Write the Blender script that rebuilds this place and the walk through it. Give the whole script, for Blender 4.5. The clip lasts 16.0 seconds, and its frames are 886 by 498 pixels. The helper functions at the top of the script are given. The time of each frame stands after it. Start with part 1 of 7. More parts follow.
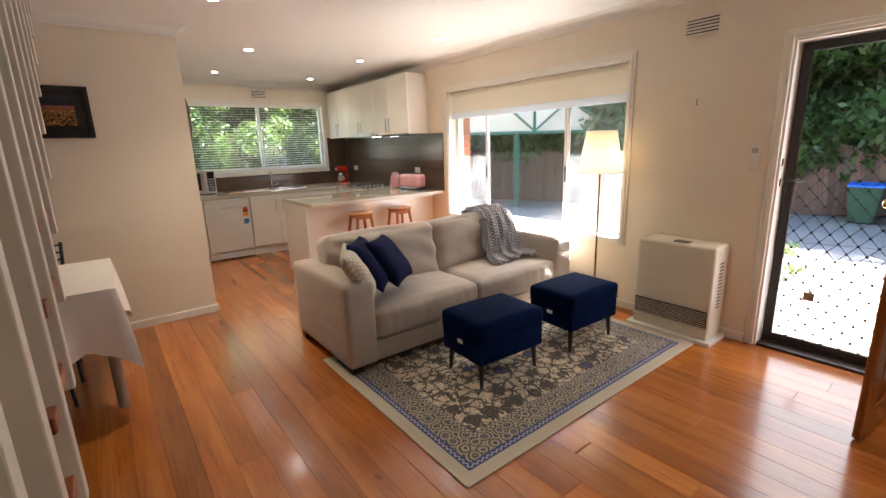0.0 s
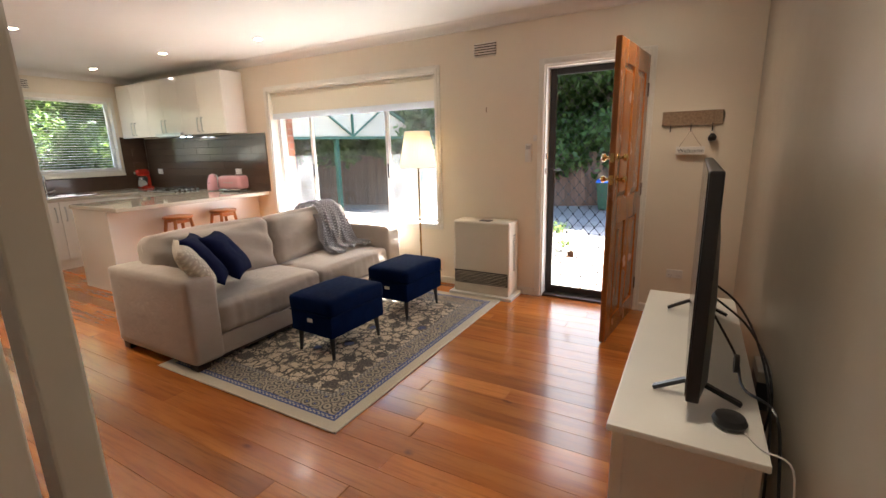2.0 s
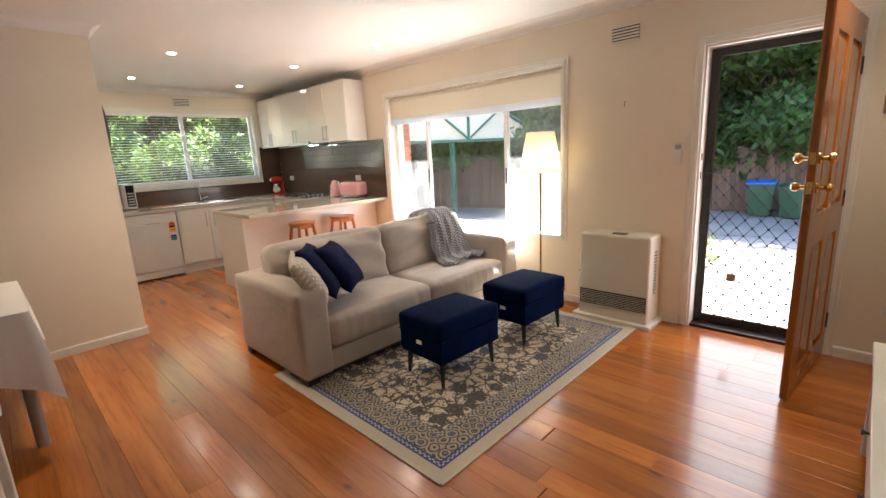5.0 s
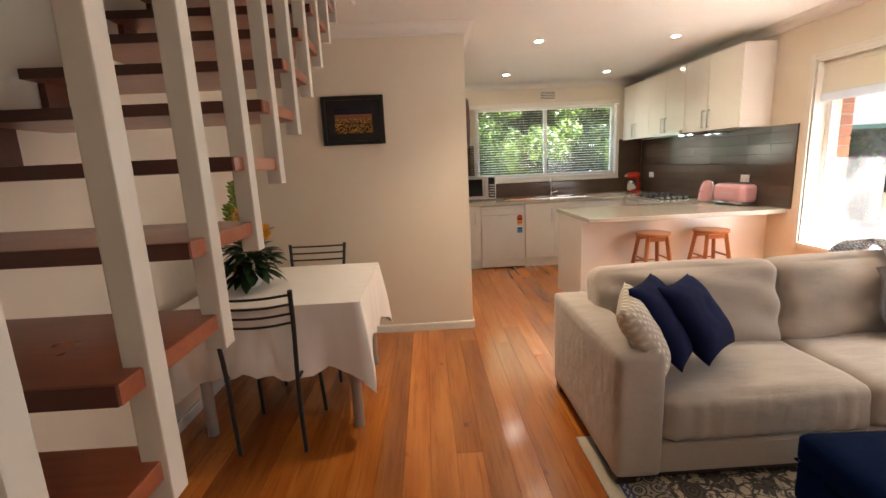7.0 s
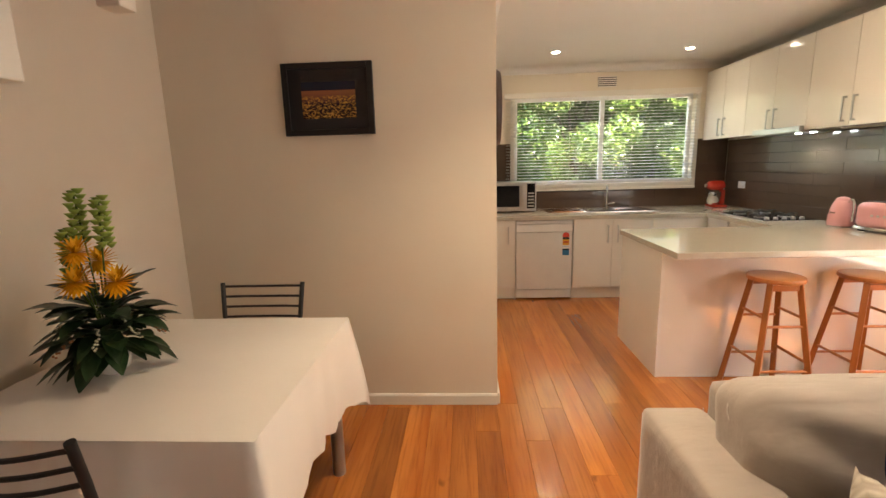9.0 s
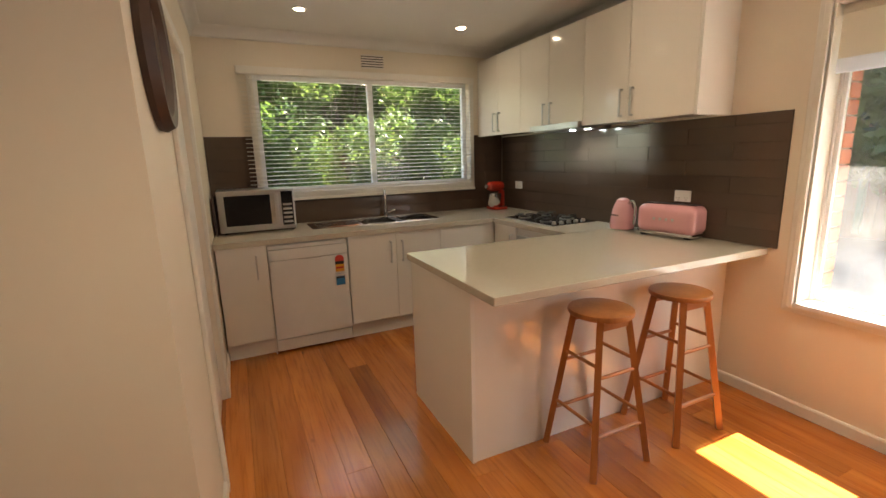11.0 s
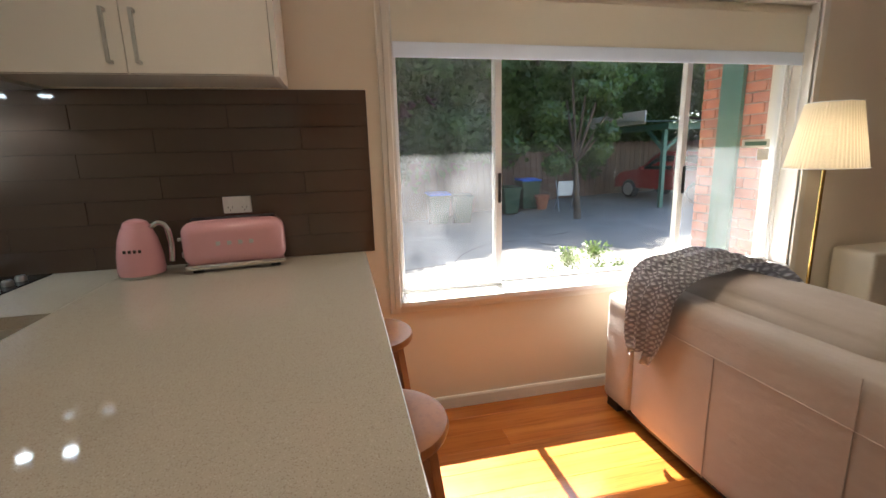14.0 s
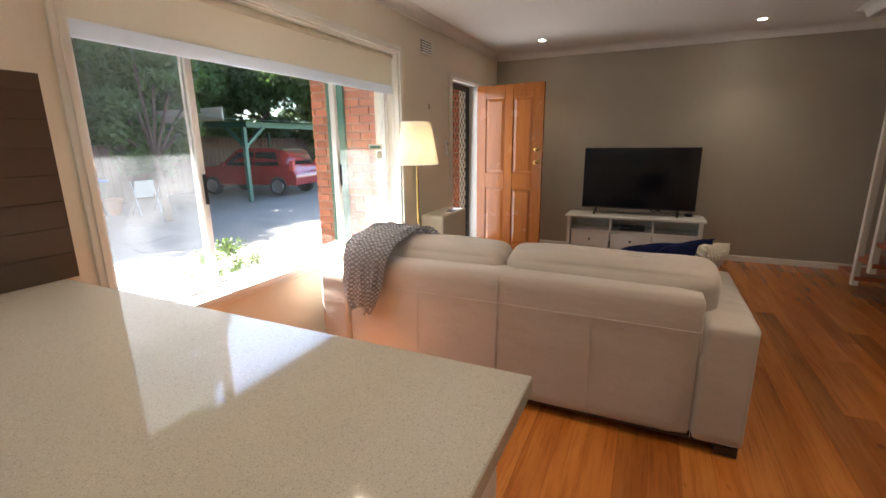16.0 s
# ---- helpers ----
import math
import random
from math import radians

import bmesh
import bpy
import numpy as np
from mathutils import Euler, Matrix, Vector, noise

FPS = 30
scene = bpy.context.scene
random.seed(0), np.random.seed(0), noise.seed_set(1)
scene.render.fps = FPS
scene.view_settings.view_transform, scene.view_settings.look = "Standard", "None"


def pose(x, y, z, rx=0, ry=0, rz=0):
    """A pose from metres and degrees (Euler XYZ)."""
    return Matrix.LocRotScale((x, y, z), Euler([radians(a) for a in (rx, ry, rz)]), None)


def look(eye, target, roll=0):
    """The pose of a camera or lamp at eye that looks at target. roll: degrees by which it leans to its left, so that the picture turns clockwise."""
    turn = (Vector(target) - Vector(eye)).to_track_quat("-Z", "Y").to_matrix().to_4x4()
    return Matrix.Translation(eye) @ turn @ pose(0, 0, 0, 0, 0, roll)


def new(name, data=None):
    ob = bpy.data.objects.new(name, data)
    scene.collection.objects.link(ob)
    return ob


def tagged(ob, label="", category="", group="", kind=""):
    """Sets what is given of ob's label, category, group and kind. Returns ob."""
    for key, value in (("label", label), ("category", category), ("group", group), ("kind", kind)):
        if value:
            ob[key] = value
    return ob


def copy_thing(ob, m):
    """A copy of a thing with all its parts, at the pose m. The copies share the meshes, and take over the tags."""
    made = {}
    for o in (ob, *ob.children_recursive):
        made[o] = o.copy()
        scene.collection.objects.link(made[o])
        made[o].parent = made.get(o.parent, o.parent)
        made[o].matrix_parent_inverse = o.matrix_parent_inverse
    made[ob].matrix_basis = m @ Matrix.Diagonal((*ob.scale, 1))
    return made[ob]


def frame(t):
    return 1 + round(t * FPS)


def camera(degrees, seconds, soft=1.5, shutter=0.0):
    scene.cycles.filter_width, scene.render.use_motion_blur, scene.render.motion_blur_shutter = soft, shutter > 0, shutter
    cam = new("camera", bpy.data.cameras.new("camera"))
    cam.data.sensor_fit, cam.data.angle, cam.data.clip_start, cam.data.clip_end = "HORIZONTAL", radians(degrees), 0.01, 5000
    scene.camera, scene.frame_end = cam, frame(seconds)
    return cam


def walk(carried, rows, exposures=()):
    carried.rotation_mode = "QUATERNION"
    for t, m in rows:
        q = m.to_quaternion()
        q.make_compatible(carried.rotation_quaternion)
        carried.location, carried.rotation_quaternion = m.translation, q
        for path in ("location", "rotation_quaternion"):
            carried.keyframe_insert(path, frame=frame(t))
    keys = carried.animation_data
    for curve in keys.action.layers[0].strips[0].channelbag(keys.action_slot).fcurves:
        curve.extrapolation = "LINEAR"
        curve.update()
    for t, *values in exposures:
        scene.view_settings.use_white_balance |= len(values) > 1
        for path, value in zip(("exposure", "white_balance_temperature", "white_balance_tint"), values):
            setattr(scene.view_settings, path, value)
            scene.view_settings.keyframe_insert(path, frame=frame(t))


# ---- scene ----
cam = camera(90.1, 16.0)
METRES, EYE, TILT, LEAN, TURN = 8.0, 1.5, 0.0, 0.0, -38.0
PATH = [
    (0, (0.839, 1.12, 1.505), (2.022, 2.666, 1.047), -1.8),
    (0.5, (0.743, 1.059, 1.474), (2.159, 2.397, 1.023), -1.2),
    (1, (0.642, 1.053, 1.457), (2.24, 2.168, 1.004), -0.9),
    (1.5, (0.535, 0.978, 1.433), (2.215, 1.966, 0.982), -0.8),
    (2, (0.472, 0.919, 1.415), (2.166, 1.884, 0.97), -1.4),
    (2.5, (0.488, 0.886, 1.405), (2.185, 1.847, 0.963), -1.8),
    (3, (0.539, 0.861, 1.391), (2.235, 1.826, 0.952), -1.9),
    (3.2, (0.556, 0.862, 1.386), (2.25, 1.83, 0.95), -1.9),
    (5.3, (0.81, 1.272, 1.446), (2.083, 2.757, 1.029), -3.1),
    (5.5, (0.854, 1.33, 1.449), (2.023, 2.899, 1.036), -3.2),
    (6, (1.011, 1.477, 1.465), (1.814, 3.264, 1.064), -3.4),
    (6.5, (1.125, 1.664, 1.46), (1.488, 3.592, 1.07), -3.1),
    (7, (1.201, 1.937, 1.464), (1.262, 3.899, 1.083), -2.7),
    (7.5, (1.273, 2.221, 1.464), (1.189, 4.182, 1.083), -2.8),
    (8, (1.344, 2.539, 1.462), (1.219, 4.499, 1.085), -1.7),
    (8.2, (1.349, 2.663, 1.455), (1.222, 4.624, 1.084), -1.6),
    (10.3, (1.553, 4.004, 1.479), (1.874, 5.94, 1.09), -1.4),
    (10.5, (1.601, 4.121, 1.468), (2.071, 6.025, 1.077), -1.5),
    (11, (1.756, 4.373, 1.467), (2.575, 6.152, 1.062), -1.7),
    (11.5, (1.869, 4.621, 1.446), (3.045, 6.185, 1.031), -1.6),
    (12, (1.987, 4.839, 1.424), (3.509, 6.066, 0.999), -1.6),
    (12.5, (2.118, 5.082, 1.41), (3.854, 5.975, 0.972), -1.4),
    (13, (2.212, 5.24, 1.37), (4.065, 5.867, 0.955), -1.3),
    (13.5, (2.256, 5.625, 1.331), (4.215, 5.679, 0.933), -1.4),
    (14, (2.312, 5.916, 1.354), (4.224, 5.495, 0.945), -1.6),
    (14.5, (2.349, 6.143, 1.362), (4.104, 5.281, 0.94), -1.3),
    (15, (2.4, 6.298, 1.371), (3.885, 5.033, 0.93), -1.2),
    (15.5, (2.404, 6.486, 1.382), (3.551, 4.911, 0.933), -1.1),
    (16, (2.452, 6.702, 1.404), (3.274, 4.938, 0.94), -0.6),
]
# the clip's camera closes down as it turns to the windows: seconds, stops, kelvin, tint
EXPOSURES = [(0.0, 3.95, 6250, 12), (3.0, 4.0, 6250, 12), (5.5, 4.1, 6250, 12), (7.0, 4.15, 6600, 13), (8.0, 4.35, 7050, 14), (11.0, 3.5, 7350, 13), (12.5, 3.2, 6800, 13), (14.0, 2.85, 6300, 12), (16.0, 3.3, 6200, 12)]
walk(cam, [(t, look(eye, target, roll)) for t, eye, target, roll in PATH], EXPOSURES)
# ---- world and light ----
SUN_ELEVATION, SUN_AZIMUTH = radians(56.0), radians(90.0)  # azimuth from +y towards +x
world = bpy.data.worlds.new("world")
scene.world = world
world.use_nodes = True
wt = world.node_tree
sky = wt.nodes.new("ShaderNodeTexSky")
sky.sky_type, sky.sun_disc = "NISHITA", False
sky.sun_elevation, sky.sun_rotation = SUN_ELEVATION, SUN_AZIMUTH
wt.links.new(sky.outputs[0], wt.nodes["Background"].inputs[0])
wt.nodes["Background"].inputs[1].default_value = 0.11
sun = new("sun", bpy.data.lights.new("sun", "SUN"))
sun.data.energy, sun.data.angle, sun.data.color = 5.0, radians(0.53), (1.0, 0.95, 0.87)
_s = Vector((math.sin(SUN_AZIMUTH) * math.cos(SUN_ELEVATION), math.cos(SUN_AZIMUTH) * math.cos(SUN_ELEVATION), math.sin(SUN_ELEVATION)))
sun.matrix_world = look(_s * 40, (0, 0, 0))


def area_lamp(name, eye, target, w, h, power, colour):
    ob = new(name, bpy.data.lights.new(name, "AREA"))
    ob.data.shape, ob.data.size, ob.data.size_y = "RECTANGLE", w, h
    ob.data.energy, ob.data.color = power, colour
    ob.matrix_world = look(eye, target)
    return ob


# added fill lamps inside the two windows and screen door, topping up the sky
area_lamp("sky_fill_window", (4.555, 4.46, 1.24), (0, 4.46, 1.1), 2.3, 1.08, 1.15, (0.88, 0.94, 1.0))
area_lamp("sky_fill_kitchen", (3.04, 8.62, 1.72), (3.04, 0, 1.4), 1.9, 0.85, 0.25, (0.93, 1.0, 0.88))
area_lamp("sky_fill_door", (4.56, 1.72, 1.07), (0, 1.72, 0.95), 0.66, 1.9, 1.2, (0.9, 0.95, 1.0))
DOWNLIGHTS = [(2.315, 7.95), (3.655, 8.0), (2.33, 6.35), (3.65, 6.36), (1.68, 4.78), (3.82, 4.95), (3.72, 1.22), (1.60, 1.15)]
for _i, (_x, _y) in enumerate(DOWNLIGHTS):
    _l = new("downlight_lamp", bpy.data.lights.new("downlight_lamp", "SPOT"))
    _l.data.energy, _l.data.spot_size, _l.data.spot_blend, _l.data.shadow_soft_size = (1.1, 1.1, 1.6, 1.8, 7.5, 6.0, 3.8, 3.8)[_i], radians(112), 1.0, 0.09
    _l.data.color = (1.0, 0.83, 0.62)
    _l.matrix_world = look((_x, _y, 2.53), (_x, _y + 0.001, 0))

# ---- materials ----


def nodes_of(name):
    m = bpy.data.materials.new(name)
    m.use_nodes = True
    return m, m.node_tree, m.node_tree.nodes["Principled BSDF"]


def link(t, a, b):
    t.links.new(a, b)


def mixed(t, fac, a, b, blend="MIX"):
    n = t.nodes.new("ShaderNodeMix")
    n.data_type, n.blend_type = "RGBA", blend
    for sock, v in ((n.inputs[0], fac), (n.inputs[6], a), (n.inputs[7], b)):
        if hasattr(v, "links"):
            link(t, v, sock)
        elif sock is n.inputs[0]:
            sock.default_value = v
        else:
            sock.default_value = (*v, 1)
    return n.outputs[2]


def noise_of(t, scale, detail=4, stretch=(1, 1, 1), rough=0.55, offset=None):
    co = t.nodes.new("ShaderNodeTexCoord")
    mp = t.nodes.new("ShaderNodeMapping")
    mp.inputs["Scale"].default_value = stretch
    link(t, co.outputs["Object"], mp.inputs[0])
    if offset is not None:
        link(t, offset, mp.inputs["Location"])
    n = t.nodes.new("ShaderNodeTexNoise")
    n.inputs["Scale"].default_value, n.inputs["Detail"].default_value, n.inputs["Roughness"].default_value = scale, detail, rough
    link(t, mp.outputs[0], n.inputs[0])
    return n.outputs[0]


def ramp(t, x, lo, hi):
    n = t.nodes.new("ShaderNodeMapRange")
    n.inputs[1].default_value, n.inputs[2].default_value = lo, hi
    link(t, x, n.inputs[0])
    return n.outputs[0]


def math_node(t, op, a, b=0.0):
    n = t.nodes.new("ShaderNodeMath")
    n.operation = op
    for s, v in zip(n.inputs, (a, b)):
        if hasattr(v, "links"):
            link(t, v, s)
        else:
            s.default_value = v
    return n.outputs[0]


def bump(t, b, height, strength=0.3, distance=0.002):
    n = t.nodes.new("ShaderNodeBump")
    n.inputs["Strength"].default_value, n.inputs["Distance"].default_value = strength, distance
    link(t, height, n.inputs["Height"])
    link(t, n.outputs[0], b.inputs["Normal"])


def surface(name, c1, c2=None, rough=0.5, metal=0.0, scale=8.0, stretch=(1, 1, 1), fine=200.0, relief=0.15, distance=0.001,
            vary=0.0, coat=0.0, sheen=0.0, rough2=None):
    """A plain procedural surface: two tones mixed by broad noise, a fine relief, an optional tone of each object's own."""
    m, t, b = nodes_of(name)
    c2 = c2 or tuple(c * 0.9 for c in c1)
    col = mixed(t, ramp(t, noise_of(t, scale, 5, stretch), 0.3, 0.7), c1, c2)
    if vary:
        info = t.nodes.new("ShaderNodeObjectInfo")
        k = math_node(t, "MULTIPLY_ADD", info.outputs["Random"], 2 * vary)
        t.nodes[-1].inputs[2].default_value = 1 - vary
        hsv = t.nodes.new("ShaderNodeHueSaturation")
        link(t, k, hsv.inputs["Value"])
        link(t, col, hsv.inputs["Color"])
        col = hsv.outputs[0]
    link(t, col, b.inputs["Base Color"])
    b.inputs["Metallic"].default_value = metal
    r = t.nodes.new("ShaderNodeMapRange")
    r.inputs[3].default_value, r.inputs[4].default_value = rough * 0.85, min(1, rough2 or rough * 1.15)
    link(t, noise_of(t, scale * 3, 3), r.inputs[0])
    link(t, r.outputs[0], b.inputs["Roughness"])
    b.inputs["Coat Weight"].default_value = coat
    b.inputs["Coat Roughness"].default_value = 0.08
    b.inputs["Sheen Weight"].default_value = sheen
    if relief:
        bump(t, b, noise_of(t, fine, 3, stretch), relief, distance)
    return m


def timber(name, c1, c2, c3, along="y", rough=0.3, coat=0.0, vary=0.16, knots=True):
    """Boards or joinery with grain along one axis; each object has its own tone and its own stretch of grain."""
    m, t, b = nodes_of(name)
    info = t.nodes.new("ShaderNodeObjectInfo")
    comb = t.nodes.new("ShaderNodeCombineXYZ")
    for i in range(3):
        link(t, math_node(t, "MULTIPLY", info.outputs["Random"], 31.0 + 17 * i), comb.inputs[i])
    st = {"x": (0.12, 1, 1), "y": (1, 0.12, 1), "z": (1, 1, 0.12)}[along]
    broad = noise_of(t, 7, 3, st, 0.5, comb.outputs[0])
    grain = noise_of(t, 60, 6, (st[0] * (0.4 if along == "x" else 1), st[1] * (0.4 if along == "y" else 1), st[2] * (0.4 if along == "z" else 1)), 0.65, comb.outputs[0])
    col = mixed(t, ramp(t, broad, 0.35, 0.68), c1, c2)
    col = mixed(t, math_node(t, "MULTIPLY", ramp(t, grain, 0.48, 0.72), 0.55), col, c3)
    if knots:
        v = noise_of(t, 9, 2, tuple(0.5 if s < 1 else 1 for s in st), 0.5, comb.outputs[0])
        col = mixed(t, math_node(t, "MULTIPLY", ramp(t, v, 0.72, 0.80), 0.7), col, tuple(c * 0.35 for c in c3))
    hsv = t.nodes.new("ShaderNodeHueSaturation")
    k = math_node(t, "MULTIPLY_ADD", info.outputs["Random"], 2 * vary)
    t.nodes[-1].inputs[2].default_value = 1 - vary
    link(t, k, hsv.inputs["Value"])
    link(t, col, hsv.inputs["Color"])
    link(t, hsv.outputs[0], b.inputs["Base Color"])
    r = t.nodes.new("ShaderNodeMapRange")
    r.inputs[3].default_value, r.inputs[4].default_value = rough * 0.75, rough * 1.3
    link(t, noise_of(t, 5, 4), r.inputs[0])
    link(t, r.outputs[0], b.inputs["Roughness"])
    b.inputs["Coat Weight"].default_value, b.inputs["Coat Roughness"].default_value = coat, 0.12
    bump(t, b, grain, 0.12, 0.0006)
    return m


M = {
    "wall": surface("painted_wall", (0.73, 0.655, 0.535), (0.71, 0.635, 0.515), 0.55, scale=2.5, fine=160, relief=0.12),
    "wall_tv": surface("taupe_wall", (0.39, 0.345, 0.275), (0.37, 0.33, 0.26), 0.36, scale=2.5, fine=160, relief=0.12),
    "ceiling": surface("ceiling_paint", (0.74, 0.72, 0.68), (0.72, 0.70, 0.655), 0.7, scale=1.5, fine=120, relief=0.08),
    "trim": surface("gloss_trim_paint", (0.74, 0.71, 0.64), (0.71, 0.675, 0.60), 0.32, scale=5, fine=90, relief=0.08),
    "white_frame": surface("white_aluminium", (0.78, 0.78, 0.77), (0.74, 0.74, 0.73), 0.35, scale=6, relief=0.05),
    "floor": timber("polished_pine_boards", (0.46, 0.158, 0.027), (0.32, 0.088, 0.013), (0.16, 0.036, 0.006), "y", 0.22, 0.4, 0.24),
    "subfloor": surface("dark_gap", (0.03, 0.018, 0.01), rough=0.8),
    "tread": timber("merbau_tread", (0.36, 0.105, 0.045), (0.27, 0.072, 0.03), (0.15, 0.04, 0.018), "x", 0.3, 0.2, 0.06, False),
    "tread_dark": timber("dark_merbau", (0.11, 0.032, 0.018), (0.08, 0.022, 0.013), (0.04, 0.012, 0.008), "x", 0.35, 0.1, 0.05, False),
    "baluster": surface("baluster_paint", (0.66, 0.62, 0.54), (0.63, 0.585, 0.50), 0.35, scale=6, relief=0.06),
    "door_wood": timber("varnished_door_timber", (0.46, 0.155, 0.03), (0.38, 0.115, 0.02), (0.26, 0.07, 0.012), "z", 0.25, 0.5, 0.08, False),
    "stool_wood": timber("stool_timber", (0.42, 0.16, 0.045), (0.34, 0.12, 0.03), (0.22, 0.07, 0.02), "z", 0.35, 0.2, 0.06, False),
    "sofa": surface("sofa_fabric", (0.45, 0.39, 0.335), (0.41, 0.355, 0.30), 0.9, scale=3, fine=900, relief=0.35, sheen=0.3),
    "navy": surface("navy_cushion_fabric", (0.008, 0.012, 0.052), (0.006, 0.009, 0.038), 0.9, scale=6, fine=1100, relief=0.3, sheen=0.0),
    "velvet": surface("navy_velvet", (0.0004, 0.008, 0.046), (0.0003, 0.006, 0.032), 0.8, scale=9, fine=900, relief=0.2, sheen=0.0),
    "knit": surface("cream_knit", (0.58, 0.53, 0.43), (0.50, 0.45, 0.36), 0.95, scale=30, fine=500, relief=0.5, sheen=0.2),
    "throw": surface("grey_knit_throw", (0.54, 0.52, 0.52), (0.42, 0.405, 0.41), 0.95, scale=60, fine=500, relief=0.5, sheen=0.2),
    "cloth": surface("white_tablecloth", (0.80, 0.76, 0.70), (0.77, 0.73, 0.67), 0.85, scale=3, fine=700, relief=0.2, sheen=0.1),
    "black_metal": surface("black_powder_coat", (0.018, 0.017, 0.016), rough=0.45, scale=12, relief=0.05),
    "black_plastic": surface("black_plastic", (0.014, 0.014, 0.015), rough=0.35, scale=12, relief=0.05),
    "screen": surface("screen_black", (0.006, 0.006, 0.008), rough=0.14, relief=0.0),
    "silver": surface("brushed_steel", (0.55, 0.55, 0.54), (0.48, 0.48, 0.47), 0.3, 1.0, scale=20, stretch=(1, 0.1, 1), relief=0.04),
    "chrome": surface("chrome", (0.75, 0.75, 0.75), rough=0.1, metal=1.0, relief=0.0),
    "grey_leg": surface("grey_steel_leg", (0.42, 0.41, 0.39), rough=0.4, metal=0.6, relief=0.04),
    "brass": surface("polished_brass", (0.72, 0.48, 0.16), (0.62, 0.40, 0.12), 0.18, 1.0, scale=20, relief=0.0),
    "gloss_white": surface("gloss_cabinet_white", (0.76, 0.72, 0.65), (0.75, 0.71, 0.64), 0.09, scale=2, relief=0.0, coat=0.4),
    "cab_white": surface("satin_cabinet_white", (0.76, 0.735, 0.68), (0.74, 0.715, 0.66), 0.22, scale=2, relief=0.0),
    "appliance": surface("appliance_white", (0.72, 0.71, 0.69), rough=0.25, scale=3, relief=0.0),
    "unit_white": surface("painted_cabinet_white", (0.70, 0.68, 0.62), (0.67, 0.65, 0.59), 0.38, scale=4, relief=0.05),
    "heater": surface("heater_cream_enamel", (0.66, 0.61, 0.50), (0.63, 0.575, 0.46), 0.35, scale=3, relief=0.04),
    "pink": surface("pink_enamel", (0.74, 0.38, 0.40), (0.72, 0.365, 0.385), 0.12, scale=4, relief=0.0, coat=0.5),
    "red": surface("red_enamel", (0.45, 0.03, 0.015), rough=0.15, relief=0.0, coat=0.5),
    "plastic_white": surface("white_plastic", (0.72, 0.70, 0.66), rough=0.35, relief=0.0),
    "tile": surface("brown_wall_tile", (0.092, 0.060, 0.042), (0.080, 0.052, 0.037), 0.12, scale=3, fine=30, relief=0.05, vary=0.05, coat=0.3),
    "grout": surface("brown_grout", (0.05, 0.035, 0.027), rough=0.85, scale=20),
    "brick": surface("red_brick", (0.46, 0.16, 0.075), (0.35, 0.11, 0.055), 0.85, scale=14, fine=160, relief=0.5, distance=0.003, vary=0.2),
    "mortar": surface("pale_mortar", (0.42, 0.37, 0.31), (0.34, 0.30, 0.25), 0.9, scale=20, fine=200, relief=0.4),
    "fence": timber("weathered_paling", (0.15, 0.088, 0.06), (0.11, 0.066, 0.045), (0.075, 0.046, 0.033), "z", 0.85, 0, 0.25, False),
    "green_paint": surface("green_painted_steel", (0.045, 0.13, 0.085), (0.035, 0.105, 0.07), 0.45, scale=6, relief=0.1),
    "gable": surface("pale_gable_board", (0.55, 0.48, 0.38), (0.50, 0.43, 0.34), 0.7, scale=3),
    "roof_metal": surface("green_metal_roof", (0.06, 0.15, 0.11), (0.05, 0.12, 0.09), 0.4, scale=3),
    "bin_green": surface("green_bin_plastic", (0.016, 0.055, 0.024), rough=0.5, scale=8),
    "bin_blue": surface("blue_lid_plastic", (0.01, 0.12, 0.55), rough=0.45, scale=8),
    "car_red": surface("red_car_paint", (0.30, 0.012, 0.012), rough=0.2, relief=0.0, coat=1.0),
    "tyre": surface("tyre_rubber", (0.02, 0.02, 0.02), rough=0.8),
    "car_glass": surface("dark_car_glass", (0.01, 0.012, 0.014), rough=0.05, relief=0.0),
    "leaf": surface("leaf_green", (0.085, 0.15, 0.035), (0.04, 0.08, 0.02), 0.38, scale=0.8, relief=0.0, vary=0.2),
    "leaf_dark": surface("leaf_dark_green", (0.055, 0.115, 0.025), (0.030, 0.066, 0.016), 0.45, scale=0.8, relief=0.0, vary=0.2),
    "bouquet_leaf": surface("glossy_bouquet_leaf", (0.028, 0.060, 0.022), (0.018, 0.040, 0.014), 0.35, scale=20, relief=0.0, vary=0.25),
    "bark": surface("tree_bark", (0.12, 0.085, 0.06), (0.07, 0.05, 0.035), 0.95, scale=10, stretch=(1, 1, 0.2), fine=60, relief=0.8, distance=0.01),
    "flower": surface("orange_petal", (0.93, 0.52, 0.012), (0.90, 0.42, 0.01), 0.6, scale=30, relief=0.0),
    "bell": surface("lime_bell_flower", (0.38, 0.50, 0.10), (0.30, 0.42, 0.07), 0.6, scale=30, relief=0.0),
    "cream_bud": surface("cream_flower_bud", (0.62, 0.58, 0.42), rough=0.7, relief=0.0),
    "rust_bud": surface("rust_flower_bud", (0.38, 0.15, 0.06), rough=0.7, relief=0.0),
    "ceramic": surface("white_ceramic", (0.72, 0.70, 0.66), rough=0.15, relief=0.0),
    "blind": surface("roller_blind_cloth", (0.78, 0.73, 0.64), (0.77, 0.72, 0.63), 0.9, scale=2, fine=700, relief=0.2),
    "slat": surface("venetian_slat", (0.72, 0.70, 0.64), rough=0.4, relief=0.0),
    "clock": surface("dark_carved_wood", (0.07, 0.035, 0.02), (0.045, 0.022, 0.014), 0.5, scale=14, relief=0.3),
    "frame_black": surface("black_picture_frame", (0.012, 0.011, 0.010), rough=0.4, scale=10),
